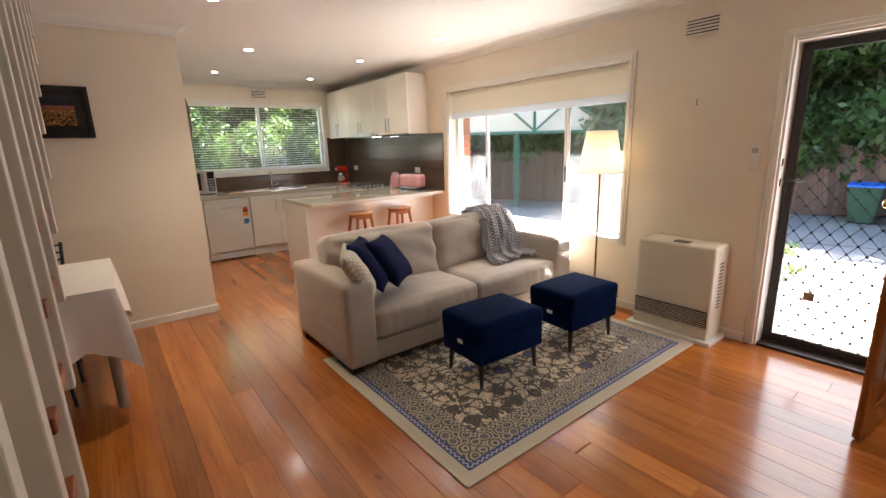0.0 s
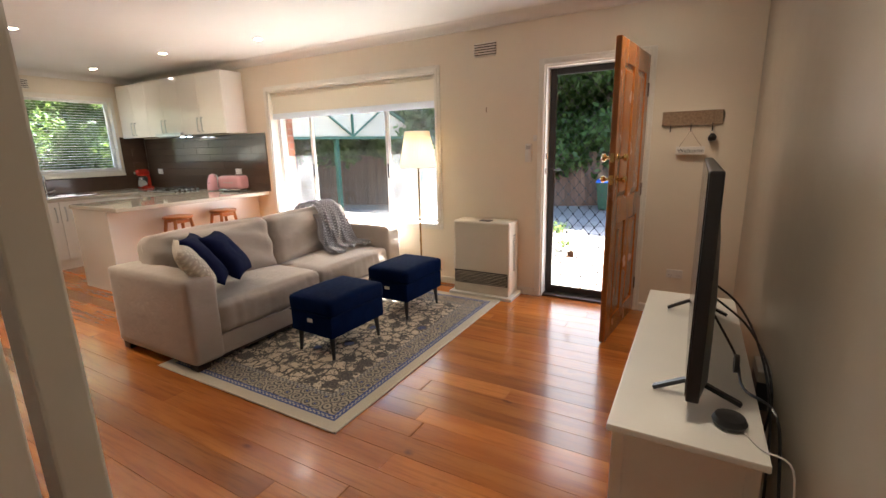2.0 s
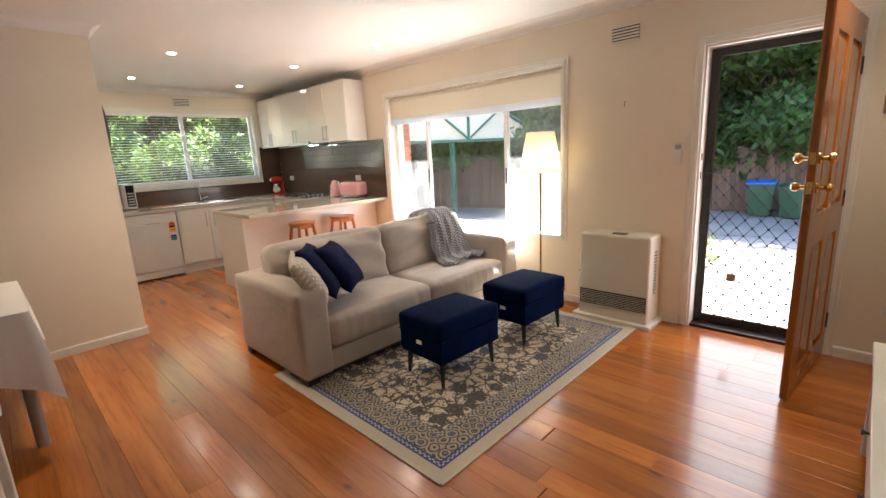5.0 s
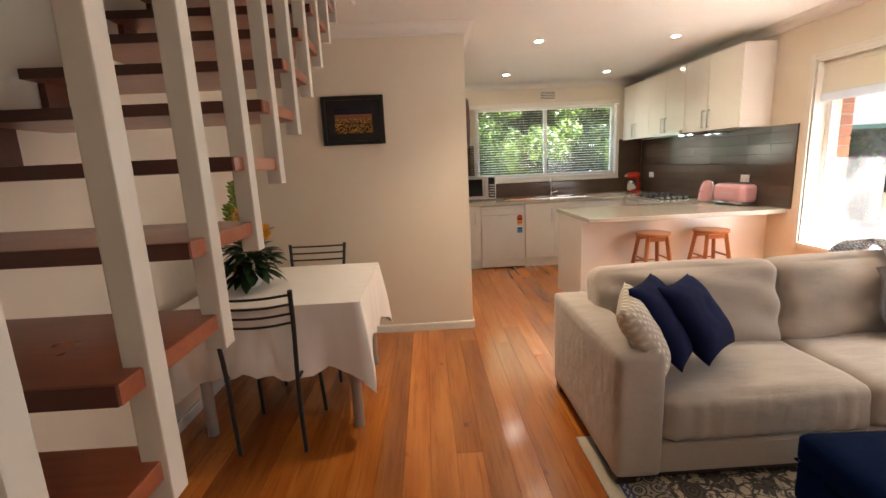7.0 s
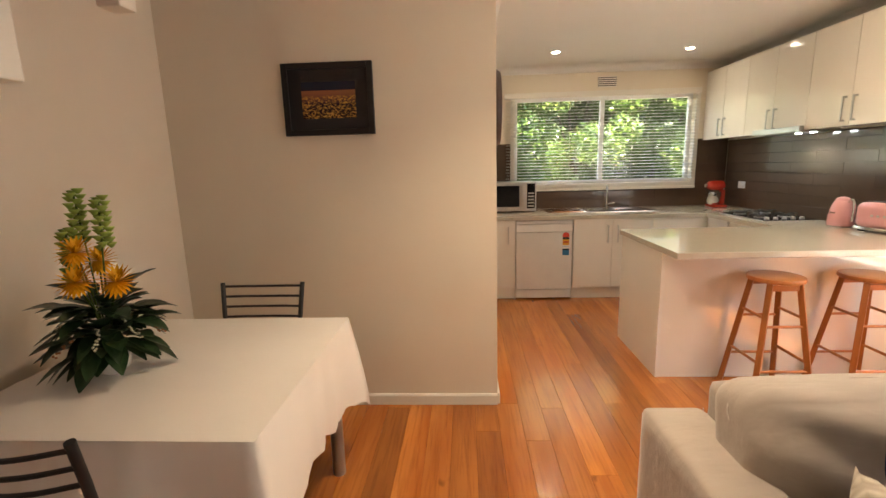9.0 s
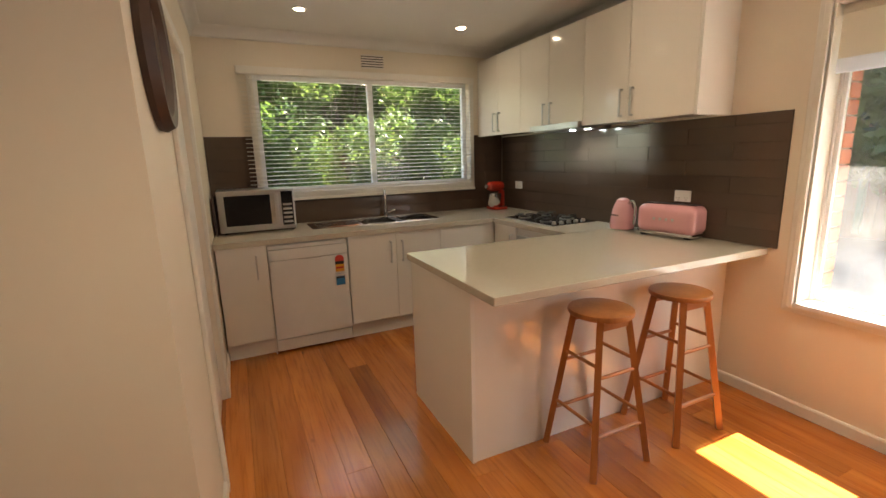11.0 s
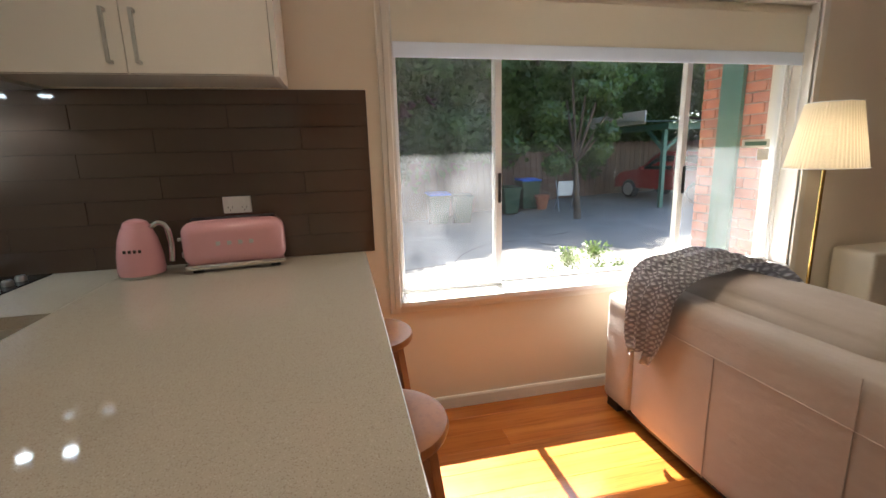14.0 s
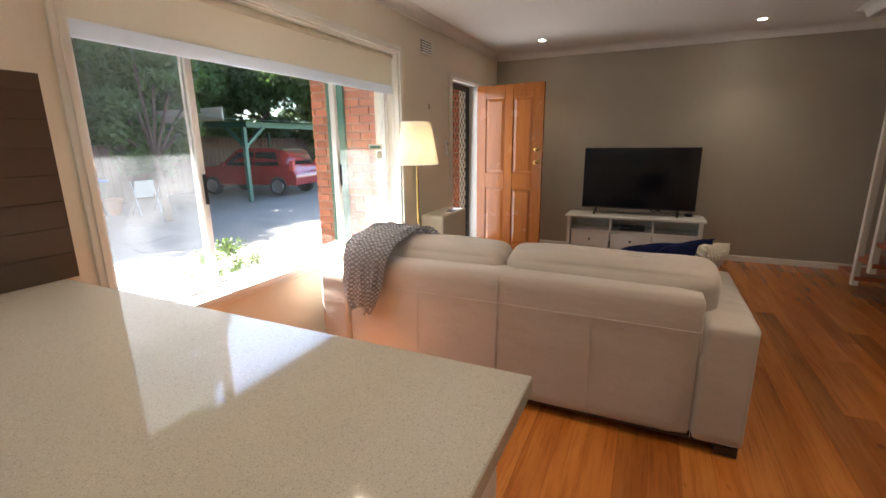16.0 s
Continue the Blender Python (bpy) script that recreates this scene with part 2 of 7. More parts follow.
    "paper": surface("white_paper", (0.75, 0.73, 0.69), rough=0.8),
    "rack_wood": surface("washed_rack_wood", (0.34, 0.235, 0.15), (0.22, 0.145, 0.09), 0.8, scale=60, fine=120, relief=0.8, distance=0.003),
    "label_yellow": surface("label_orange", (0.75, 0.36, 0.03), rough=0.6, relief=0.0),
    "label_blue": surface("label_blue", (0.03, 0.20, 0.42), rough=0.6, relief=0.0),
    "label_red": surface("label_red", (0.55, 0.05, 0.03), rough=0.6, relief=0.0),
    "dark_feet": surface("dark_stained_feet", (0.03, 0.018, 0.012), rough=0.4),
}


# soft creases in the sofa's cover
_t = M["sofa"].node_tree
_b = _t.nodes["Principled BSDF"]
_old = _b.inputs["Normal"].links[0].from_node
_n = _t.nodes.new("ShaderNodeBump")
_n.inputs["Strength"].default_value, _n.inputs["Distance"].default_value = 0.65, 0.012
link(_t, noise_of(_t, 5.5, 3, (1, 2.4, 2.0), 0.5), _n.inputs["Height"])
link(_t, _n.outputs[0], _old.inputs["Normal"])


for _k, _v in (("velvet", 0.06), ("navy", 0.1), ("sofa", 0.25), ("rug", 0.2)):
    if _k in M:
        M[_k].node_tree.nodes["Principled BSDF"].inputs["Specular IOR Level"].default_value = _v


def translucent(m, share, colour):
    """Lets part of the light through a thin leaf."""
    t = m.node_tree
    tr = t.nodes.new("ShaderNodeBsdfTranslucent")
    tr.inputs[0].default_value = (*colour, 1)
    mx = t.nodes.new("ShaderNodeMixShader")
    mx.inputs[0].default_value = share
    link(t, t.nodes["Principled BSDF"].outputs[0], mx.inputs[1])
    link(t, tr.outputs[0], mx.inputs[2])
    link(t, mx.outputs[0], t.nodes["Material Output"].inputs[0])


translucent(M["leaf"], 0.40, (0.17, 0.25, 0.055))
translucent(M["leaf_dark"], 0.38, (0.17, 0.28, 0.05))
M["rail"] = surface("translucent_white_rail", (0.80, 0.81, 0.82), rough=0.4, relief=0.0)
translucent(M["rail"], 0.55, (0.80, 0.86, 0.95))
translucent(M["blind"], 0.55, (0.82, 0.77, 0.68))


def light_material(name, colour, strength):
    m, t, b = nodes_of(name)
    b.inputs["Base Color"].default_value = (*colour, 1)
    b.inputs["Emission Color"].default_value = (*colour, 1)
    b.inputs["Emission Strength"].default_value = strength
    return m


def glass_material(name, dirt):
    """Thin clear glass with a faint film of dust: dirt is the share of light that the film scatters."""
    m = bpy.data.materials.new(name)
    m.use_nodes = True
    t = m.node_tree
    t.nodes.clear()
    out, clear, gloss, film = (t.nodes.new("ShaderNode" + s) for s in ("OutputMaterial", "BsdfTransparent", "BsdfGlossy", "BsdfTranslucent"))
    clear.inputs[0].default_value = (0.93, 0.95, 0.94, 1)
    gloss.inputs["Roughness"].default_value = 0.01
    film.inputs[0].default_value = (0.7, 0.72, 0.75, 1)
    lw = t.nodes.new("ShaderNodeLayerWeight")
    lw.inputs[0].default_value = 0.5
    gain = math_node(t, "MULTIPLY", math_node(t, "POWER", lw.outputs[1], 5.0), 0.85)
    a, b = t.nodes.new("ShaderNodeMixShader"), t.nodes.new("ShaderNodeMixShader")
    link(t, math_node(t, "MULTIPLY", ramp(t, noise_of(t, 3, 6), 0.25, 0.75), dirt), a.inputs[0])
    link(t, clear.outputs[0], a.inputs[1])
    link(t, film.outputs[0], a.inputs[2])
    link(t, math_node(t, "ADD", gain, 0.035), b.inputs[0])
    link(t, a.outputs[0], b.inputs[1])
    link(t, gloss.outputs[0], b.inputs[2])
    link(t, b.outputs[0], out.inputs[0])
    return m


M["glass"] = glass_material("window_glass", 0.004)
M["glass_dusty"] = glass_material("insect_screened_glass", 0.085)
M["lamp_glow"] = light_material("downlight_glow", (1.0, 0.86, 0.66), 14)
M["hood_glow"] = light_material("hood_led_glow", (0.75, 0.92, 1.0), 7)


def stone_top():
    m, t, b = nodes_of("speckled_stone_top")
    v = t.nodes.new("ShaderNodeTexVoronoi")
    v.inputs["Scale"].default_value = 520
    co = t.nodes.new("ShaderNodeTexCoord")
    link(t, co.outputs["Object"], v.inputs[0])
    sep = t.nodes.new("ShaderNodeSeparateColor")
    link(t, v.outputs["Color"], sep.inputs[0])
    col = mixed(t, ramp(t, sep.outputs[0], 0.86, 0.95), (0.50, 0.455, 0.375), (0.36, 0.31, 0.25))
    col = mixed(t, ramp(t, sep.outputs[1], 0.88, 0.96), col, (0.58, 0.54, 0.46))
    col = mixed(t, math_node(t, "MULTIPLY", noise_of(t, 5, 4), 0.25), col, (0.42, 0.37, 0.30))
    link(t, col, b.inputs["Base Color"])
    b.inputs["Roughness"].default_value = 0.055
    return m


M["stone"] = stone_top()


def concrete():
    m, t, b = nodes_of("old_concrete")
    col = mixed(t, ramp(t, noise_of(t, 0.5, 6), 0.3, 0.7), (0.27, 0.245, 0.21), (0.17, 0.152, 0.13))
    col = mixed(t, ramp(t, noise_of(t, 25, 5), 0.45, 0.75), col, (0.15, 0.135, 0.118))
    link(t, col, b.inputs["Base Color"])
    b.inputs["Roughness"].default_value = 0.9
    bump(t, b, noise_of(t, 60, 4), 0.4, 0.004)
    return m


M["concrete"] = concrete()


def shade_cloth():
    m = bpy.data.materials.new("pleated_lamp_shade")
    m.use_nodes = True
    t = m.node_tree
    b = t.nodes["Principled BSDF"]
    b.inputs["Base Color"].default_value = (0.79, 0.71, 0.54, 1)
    b.inputs["Roughness"].default_value = 0.9
    tr = t.nodes.new("ShaderNodeBsdfTranslucent")
    tr.inputs[0].default_value = (0.90, 0.80, 0.60, 1)
    mx = t.nodes.new("ShaderNodeMixShader")
    mx.inputs[0].default_value = 0.42
    link(t, b.outputs[0], mx.inputs[1])
    link(t, tr.outputs[0], mx.inputs[2])
    link(t, mx.outputs[0], t.nodes["Material Output"].inputs[0])
    return m


M["shade"] = shade_cloth()

# ---- mesh helpers ----


def box(bm, x0, x1, y0, y1, z0, z1, bevel=0.0, seg=2):
    r = bmesh.ops.create_cube(bm, size=1, matrix=Matrix.Translation(((x0 + x1) / 2, (y0 + y1) / 2, (z0 + z1) / 2)) @ Matrix.Diagonal((x1 - x0, y1 - y0, z1 - z0, 1)))
    if bevel:
        es = {e for v in r["verts"] for e in v.link_edges}
        bmesh.ops.bevel(bm, geom=list(es), offset=bevel, segments=seg, affect="EDGES", profile=0.6)
    return bm


def boxed(*a, **k):
    return box(bmesh.new(), *a, **k)


def rod(bm, p0, p1, r0, r1=None, seg=12):
    """A round bar from p0 to p1."""
    p0, p1 = Vector(p0), Vector(p1)
    d = p1 - p0
    m = Matrix.Translation((p0 + p1) / 2) @ d.to_track_quat("Z", "Y").to_matrix().to_4x4()
    bmesh.ops.create_cone(bm, cap_ends=True, segments=seg, radius1=r0, radius2=r0 if r1 is None else r1, depth=d.length, matrix=m)
    return bm


def bar(bm, p0, p1, w, h=None):
    """A square bar from p0 to p1."""
    p0, p1 = Vector(p0), Vector(p1)
    d = p1 - p0
    m = Matrix.Translation((p0 + p1) / 2) @ d.to_track_quat("Z", "Y").to_matrix().to_4x4() @ Matrix.Diagonal((w, h or w, d.length, 1))
    bmesh.ops.create_cube(bm, size=1, matrix=m)
    return bm


def lathe(bm, outline, seg=32, at=(0, 0, 0)):
    """Turns an outline of (radius, height) round the z axis."""
    rings = []
    for r, z in outline:
        rings.append([bm.verts.new((at[0] + r * math.cos(2 * math.pi * i / seg), at[1] + r * math.sin(2 * math.pi * i / seg), at[2] + z)) for i in range(seg)])
    for a, b in zip(rings, rings[1:]):
        for i in range(seg):
            j = (i + 1) % seg
            bm.faces.new((a[i], a[j], b[j], b[i]))
    for ring, flip in ((rings[0], True), (rings[-1], False)):
        bm.faces.new(list(reversed(ring)) if flip else ring)
    return bm


def tube(bm, pts, r, seg=8):
    """A round tube along points."""
    pts = [Vector(p) for p in pts]
    rings = []
    for i, p in enumerate(pts):
        d = (pts[min(i + 1, len(pts) - 1)] - pts[max(i - 1, 0)]).normalized()
        q = d.to_track_quat("Z", "Y")
        rings.append([bm.verts.new(p + q @ Vector((r * math.cos(2 * math.pi * k / seg), r * math.sin(2 * math.pi * k / seg), 0))) for k in range(seg)])
    for a, b in zip(rings, rings[1:]):
        best = min(range(seg), key=lambda s: (a[0].co - b[s].co).length)
        for i in range(seg):
            bm.faces.new((a[i], a[(i + 1) % seg], b[(i + 1 + best) % seg], b[(i + best) % seg]))
    bm.faces.new(list(reversed(rings[0])))
    bm.faces.new(rings[-1])
    return bm


def curve(points, n=6):
    """Points on a smooth line through the given ones."""
    p = [Vector(q) for q in points]
    p = [2 * p[0] - p[1]] + p + [2 * p[-1] - p[-2]]
    out = []
    for i in range(1, len(p) - 2):
        for k in range(n):
            t = k / n
            out.append(0.5 * ((2 * p[i]) + (-p[i - 1] + p[i + 1]) * t + (2 * p[i - 1] - 5 * p[i] + 4 * p[i + 1] - p[i + 2]) * t * t + (-p[i - 1] + 3 * p[i] - 3 * p[i + 1] + p[i + 2]) * t ** 3))
    return out + [p[-2]]


def soft(w, d, h, r, puff=(0, 0, 0), n=14, wrinkle=0.0, seed=0, sag=0.0):
    """A stuffed box centred on the origin: rounded edges, bulging faces, wrinkles."""
    bm = bmesh.new()
    bmesh.ops.create_cube(bm, size=2)
    bmesh.ops.subdivide_edges(bm, edges=bm.edges[:], cuts=n, use_grid_fill=True)
    s = Vector((w / 2, d / 2, h / 2))
    for v in bm.verts:
        u = v.co.copy()
        p = Vector((u.x * s.x, u.y * s.y, u.z * s.z))
        c = Vector([max(-(s[i] - r), min(s[i] - r, p[i])) for i in range(3)])
        e = p - c
        if e.length > 0:
            p = c + e.normalized() * r
        for i in range(3):
            a, b = u[(i + 1) % 3], u[(i + 2) % 3]
            p[i] += puff[i] * u[i] * max(0, (1 - a * a)) * max(0, (1 - b * b)) ** 0.7
        if wrinkle:
            q = p * 5 + Vector((seed * 7.3, seed * 3.1, seed))
            nz = noise.noise(Vector((q.x * 0.6, q.y * 2.2, q.z * 2.2))) + 0.5 * noise.noise(q * 3)
            p += (p.normalized() if p.length else Vector((0, 0, 1))) * nz * wrinkle
        if sag:
            p.z -= sag * (1 - u.x * u.x) * (1 - u.y * u.y)
        v.co = p
    return bm


def moved(bm, m):
    bmesh.ops.transform(bm, matrix=m, verts=bm.verts[:])
    return bm


def joined(bm, other, m=None):
    """Adds another bmesh to this one."""
    if m is not None:
        moved(other, m)
    me = bpy.data.meshes.new("tmp")
    other.to_mesh(me)
    bm.from_mesh(me)
    bpy.data.meshes.remove(me)
    other.free()
    return bm


def part(name, bm, material, parent=None, label="", smooth=False, kind="", local=False):
    """One mesh object; under a parent the mesh is given in the world's axes unless local."""
    me = bpy.data.meshes.new(name)
    bmesh.ops.recalc_face_normals(bm, faces=bm.faces[:])
    bm.to_mesh(me)
    bm.free()
    me.materials.append(M[material] if isinstance(material, str) else material)
    if smooth:
        me.shade_smooth()
        if smooth != "all":
            me.set_sharp_from_angle(angle=radians(38))
    ob = new(name, me)
    if parent is not None:
        ob.parent = parent
        if not local:
            off = Vector((0, 0, 0))
            p = parent
            while p is not None:
                off += p.location
                p = p.parent
            me.transform(Matrix.Translation(-off))
    return tagged(ob, label, kind=kind)


def thing(name, label, category, at=(0, 0, 0), group="", kind=""):
    ob = new(name)
    ob.empty_display_size = 0.1
    ob.location = at
    return tagged(ob, label, category, group, kind)


def structure(name, bm, material, label="", smooth=False, parent=None):
    return part(name, bm, material, parent, label, smooth, kind="structure" if parent is None else "")


# ---- the house ----
XE, XO, XW, YS, YP, YN, XP, CEIL = 4.47, 4.72, -0.31, 0.575, 5.71, 8.63, 1.56, 2.55
WIN = (3.24, 5.67, 0.63, 2.15)   # opening in the east wall: y, y, z, z
DOOR = (1.31, 2.13, 0.0, 2.09)
KWIN = (1.985, 4.06, 1.20, 2.21)  # opening in the kitchen wall: x, x, z, z

structure("floor", boxed(XW, XE, YS, YN, -0.06, -0.022), "subfloor", "dark gaps under the floor boards")
bm = bmesh.new()
box(bm, XE, XO, YS - 0.2, DOOR[0], -0.6, 3.0)
box(bm, XE, XO, DOOR[0], DOOR[1], DOOR[3], 3.0)
box(bm, XE, XO, DOOR[0], DOOR[1], -0.6, -0.03)
box(bm, XE, XO, DOOR[1], WIN[0], -0.6, 3.0)
box(bm, XE, XO, WIN[0], WIN[1], -0.6, WIN[2] - 0.02)
box(bm, XE, XO, WIN[0], WIN[1], WIN[3], 3.0)
box(bm, XE, XO, WIN[1], YN + 0.2, -0.6, 3.0)
structure("wall_east", bm, "wall", "cream painted wall with the front door and wide window")
bm = bmesh.new()
box(bm, XP - 0.2, KWIN[0], YN, YN + 0.2, -0.6, 3.0)
box(bm, KWIN[0], KWIN[1], YN, YN + 0.2, -0.6, KWIN[2])
box(bm, KWIN[0], KWIN[1], YN, YN + 0.2, KWIN[3], 3.0)
box(bm, KWIN[1], XE, YN, YN + 0.2, -0.6, 3.0)
structure("wall_kitchen", bm, "wall", "cream painted kitchen wall with a window over the sink")
structure("wall_south", boxed(XW - 0.2, XE, YS - 0.2, YS, -0.6, 3.0), "wall_tv", "taupe painted feature wall behind the television")
structure("wall_stair", boxed(XW - 0.2, XW, YS, YP + 0.1, -0.6, 5.3), "wall", "cream painted wall beside the open stair")
bm = bmesh.new()
box(bm, XW, XP, YP, YP + 0.1, 0, CEIL + 0.02)
box(bm, XP - 0.1, XP, YP + 0.1, 6.44, 0, CEIL + 0.02)
box(bm, XP - 0.1, XP, 6.44, 7.30, 2.06, CEIL + 0.02)
box(bm, XP - 0.1, XP, 7.30, YN, 0, CEIL + 0.02)
structure("wall_partition", bm, "wall", "cream painted partition between dining corner and kitchen")
structure("door_1", boxed(XP - 0.07, XP - 0.03, 6.45, 7.29, 0.005, 2.05, bevel=0.003), "trim", "closed cream painted laundry door")
# ceiling with the stair's opening
OPEN = (0.80, 1.15, 5.0)
bm = bmesh.new()
box(bm, OPEN[0], XE + 0.1, YS - 0.1, YN + 0.1, CEIL, CEIL + 0.2)
box(bm, XW - 0.1, OPEN[0], YS - 0.1, OPEN[1], CEIL, CEIL + 0.2)
box(bm, XW - 0.1, OPEN[0], OPEN[2], YN + 0.1, CEIL, CEIL + 0.2)
structure("ceiling", bm, "ceiling", "white plaster ceiling open above the stair")
bm = bmesh.new()
box(bm, OPEN[0], OPEN[0] + 0.1, YS, YP, CEIL + 0.2, 5.2)
box(bm, XW, OPEN[0], OPEN[1] - 0.1, OPEN[1], CEIL + 0.2, 5.2)
box(bm, XW, OPEN[0], OPEN[2], OPEN[2] + 0.1, CEIL + 0.2, 5.2)
structure("wall_stairwell", bm, "wall", "cream painted upper walls of the stairwell")
structure("ceiling_upper", boxed(XW - 0.2, OPEN[0] + 0.1, YS, YP, 5.2, 5.3), "ceiling", "white plaster ceiling over the stairwell")


def run(bm, a, b, into, outline, ma=0, mb=0):
    """A moulding of the outline (out from the wall, height) along a wall from a to b; ma, mb: 1 where that end is mitred round a corner."""
    a, b, n = Vector((*a, 0)), Vector((*b, 0)), Vector((*into, 0))
    d = (b - a).normalized()
    ends = [[bm.verts.new(p + n * o + d * o * s + Vector((0, 0, z))) for o, z in outline] for p, s in ((a, -ma), (b, mb))]
    k = len(outline)
    for i in range(k):
        bm.faces.new((ends[0][i], ends[0][(i + 1) % k], ends[1][(i + 1) % k], ends[1][i]))
    bm.faces.new(ends[0])
    bm.faces.new(list(reversed(ends[1])))


COVE = [(0.0, CEIL - 0.083)] + [(0.012 + 0.068 * (1 - math.cos(radians(a))), CEIL - 0.075 + 0.068 * math.sin(radians(a))) for a in range(0, 91, 15)] + [(0.088, CEIL - 0.001), (0.0, CEIL - 0.001)]
for a, b, into, ma, mb in (((XE, YS), (XE, YN), (-1, 0), 0, 0), ((XE, YN), (XP, YN), (0, -1), 0, 0), ((XW, YS), (XE, YS), (0, 1), 0, 0),
                           ((XW, YP), (XP, YP), (0, -1), 0, 1), ((XP, YP), (XP, YN), (1, 0), 1, 0),
                           ((OPEN[0], OPEN[1]), (OPEN[0], OPEN[2]), (1, 0), 1, 0), ((XW, OPEN[1]), (OPEN[0], OPEN[1]), (0, -1), 0, 1)):
    bm = bmesh.new()
    run(bm, a, b, into, COVE, ma, mb)
    structure("trim", bm, "ceiling", "white plaster cove cornice", smooth=True)
SKIRT = [(0.0, 0.0), (0.016, 0.0), (0.016, 0.058), (0.011, 0.068), (0.0, 0.068)]
for a, b, into in (((XE, YS), (XE, DOOR[0] - 0.06), (-1, 0)), ((XE, DOOR[1] + 0.06), (XE, 5.85), (-1, 0)), ((XE, 5.85), (XE, 6.05), (-1, 0)),
                   ((XW, YS), (XE, YS), (0, 1)), ((XW, YP), (XP, YP), (0, -1)), ((XP, YP), (XP, 6.38), (1, 0)), ((XW, YS), (XW, YP), (1, 0)), ((XP, 7.36), (XP, 8.0), (1, 0))):
    bm = bmesh.new()
    run(bm, a, b, into, SKIRT)
    structure("baseboard", bm, "trim", "cream painted skirting board")


def casing(name, side, u0, u1, z0, z1, w, label, sill=True, face=XE):
    """A stepped frame round an opening: side 'x' in the east wall, 'y' in the kitchen wall."""
    bm = bmesh.new()

    def piece(a0, a1, b0, b1, d):
        if side == "x":
            box(bm, face - d, face, a0, a1, b0, b1, bevel=0.003, seg=1)
        else:
            box(bm, a0, a1, face - d, face, b0, b1, bevel=0.003, seg=1)
    lo = z0 - (w if sill else 0)
    for d, g in ((0.014, 0.0), (0.022, w * 0.45)):
        piece(u0 - w + g, u0, lo + (g if sill else 0), z1 + w - g, d)
        piece(u1, u1 + w - g, lo + (g if sill else 0), z1 + w - g, d)
        piece(u0, u1, z1, z1 + w - g, d)
        if sill:
            piece(u0, u1, lo + g, z0, d)
    return structure(name, bm, "trim", label)


casing("window_casing", "x", *WIN, 0.055, "cream painted window architrave")
casing("door_casing", "x", *DOOR, 0.055, "cream painted door architrave", sill=False)
casing("window_casing", "y", *KWIN, 0.05, "cream painted kitchen window architrave", face=YN)
bm = bmesh.new()
for y0, y1, z0, z1 in ((6.385, 6.44, 0, 2.115), (7.30, 7.37, 0, 2.115), (6.44, 7.30, 2.06, 2.115)):
    box(bm, XP, XP + 0.02, y0, y1, z0, z1, bevel=0.004, seg=1)
structure("door_casing", bm, "trim", "cream painted laundry door architrave")

# the wide window: reveal, sill, three panes
win = thing("window_1", "wide white aluminium window with three panes", "window", (XE, 4.45, 0.63), kind="structure")
bm = bmesh.new()
y0, y1, z0, z1 = WIN
box(bm, XE - 0.004, XO - 0.03, y0, y0 + 0.012, z0, z1)
box(bm, XE - 0.004, XO - 0.03, y1 - 0.012, y1, z0, z1)
box(bm, XE - 0.004, XO - 0.03, y0 + 0.012, y1 - 0.012, z1 - 0.012, z1)
part("window_reveal", bm, "trim", win)
part("window_sill", boxed(XE - 0.03, XO + 0.03, y0 + 0.012, y1 - 0.012, z0 - 0.02, z0 + 0.006, bevel=0.004), "white_frame", win)
bm = bmesh.new()
FX = 4.58
for a, b, c, d in ((y0 + 0.012, y0 + 0.026, z0, z1 - 0.012), (y1 - 0.026, y1 - 0.012, z0, z1 - 0.012), (y0 + 0.026, y1 - 0.026, z0 + 0.006, z0 + 0.016), (y0 + 0.026, y1 - 0.026, z1 - 0.06, z1 - 0.012)):
    box(bm, FX, FX + 0.07, a, b, c, d, bevel=0.003, seg=1)
part("window_frame", bm, "white_frame", win)
for i, (a, b, fx) in enumerate(((3.267, 3.97, 4.59), (3.93, 5.12, 4.615), (5.08, 5.643, 4.59))):
    wl, wr = 0.018 if i == 0 else 0.035, 0.018 if i == 2 else 0.035
    bm = bmesh.new()
    for p, q, c, d in ((a, a + wl, 0.648, 2.09), (b - wr, b, 0.648, 2.09), (a + wl, b - wr, 0.648, 0.668), (a + wl, b - wr, 2.06, 2.09)):
        box(bm, fx, fx + 0.022, p, q, c, d, bevel=0.002, seg=1)
    sash = part("sash", bm, "white_frame", win)
    g = part("pane", boxed(fx + 0.009, fx + 0.013, a + wl, b - wr, 0.668, 2.06), "glass" if i == 1 else "glass_dusty", sash,
             "clear window glass" if i == 1 else "hazy pane behind an insect screen")
    g.visible_shadow = False
bm = bmesh.new()
for y in (5.094, 3.945):
    box(bm, 4.578, 4.59, y - 0.008, y + 0.008, 1.10, 1.26, bevel=0.003, seg=1)
part("sash_latch", bm, "black_plastic", win, "black window latch")

# roller blind over the wide window
rb = thing("roller_blind", "half-lowered cream roller blind in the wide window", "blind", (4.5, 4.45, 1.83))
part("blind_cloth", boxed(4.512, 4.514, 3.262, 5.648, 1.885, 2.13), "blind", rb)
part("blind_rail", boxed(4.506, 4.520, 3.262, 5.648, 1.815, 1.885, bevel=0.005), "rail", rb, "translucent white bottom rail")
part("blind_roll", rod(bmesh.new(), (4.53, 3.262, 2.108), (4.53, 5.648, 2.108), 0.027, seg=20), "blind", rb, smooth=True)
part("blind_chain", tube(bmesh.new(), [(4.507, 3.275, 2.08), (4.5, 3.27, 1.3), (4.5, 3.275, 1.22), (4.512, 3.268, 1.3), (4.512, 3.27, 2.08)], 0.003, 6), "plastic_white", rb)

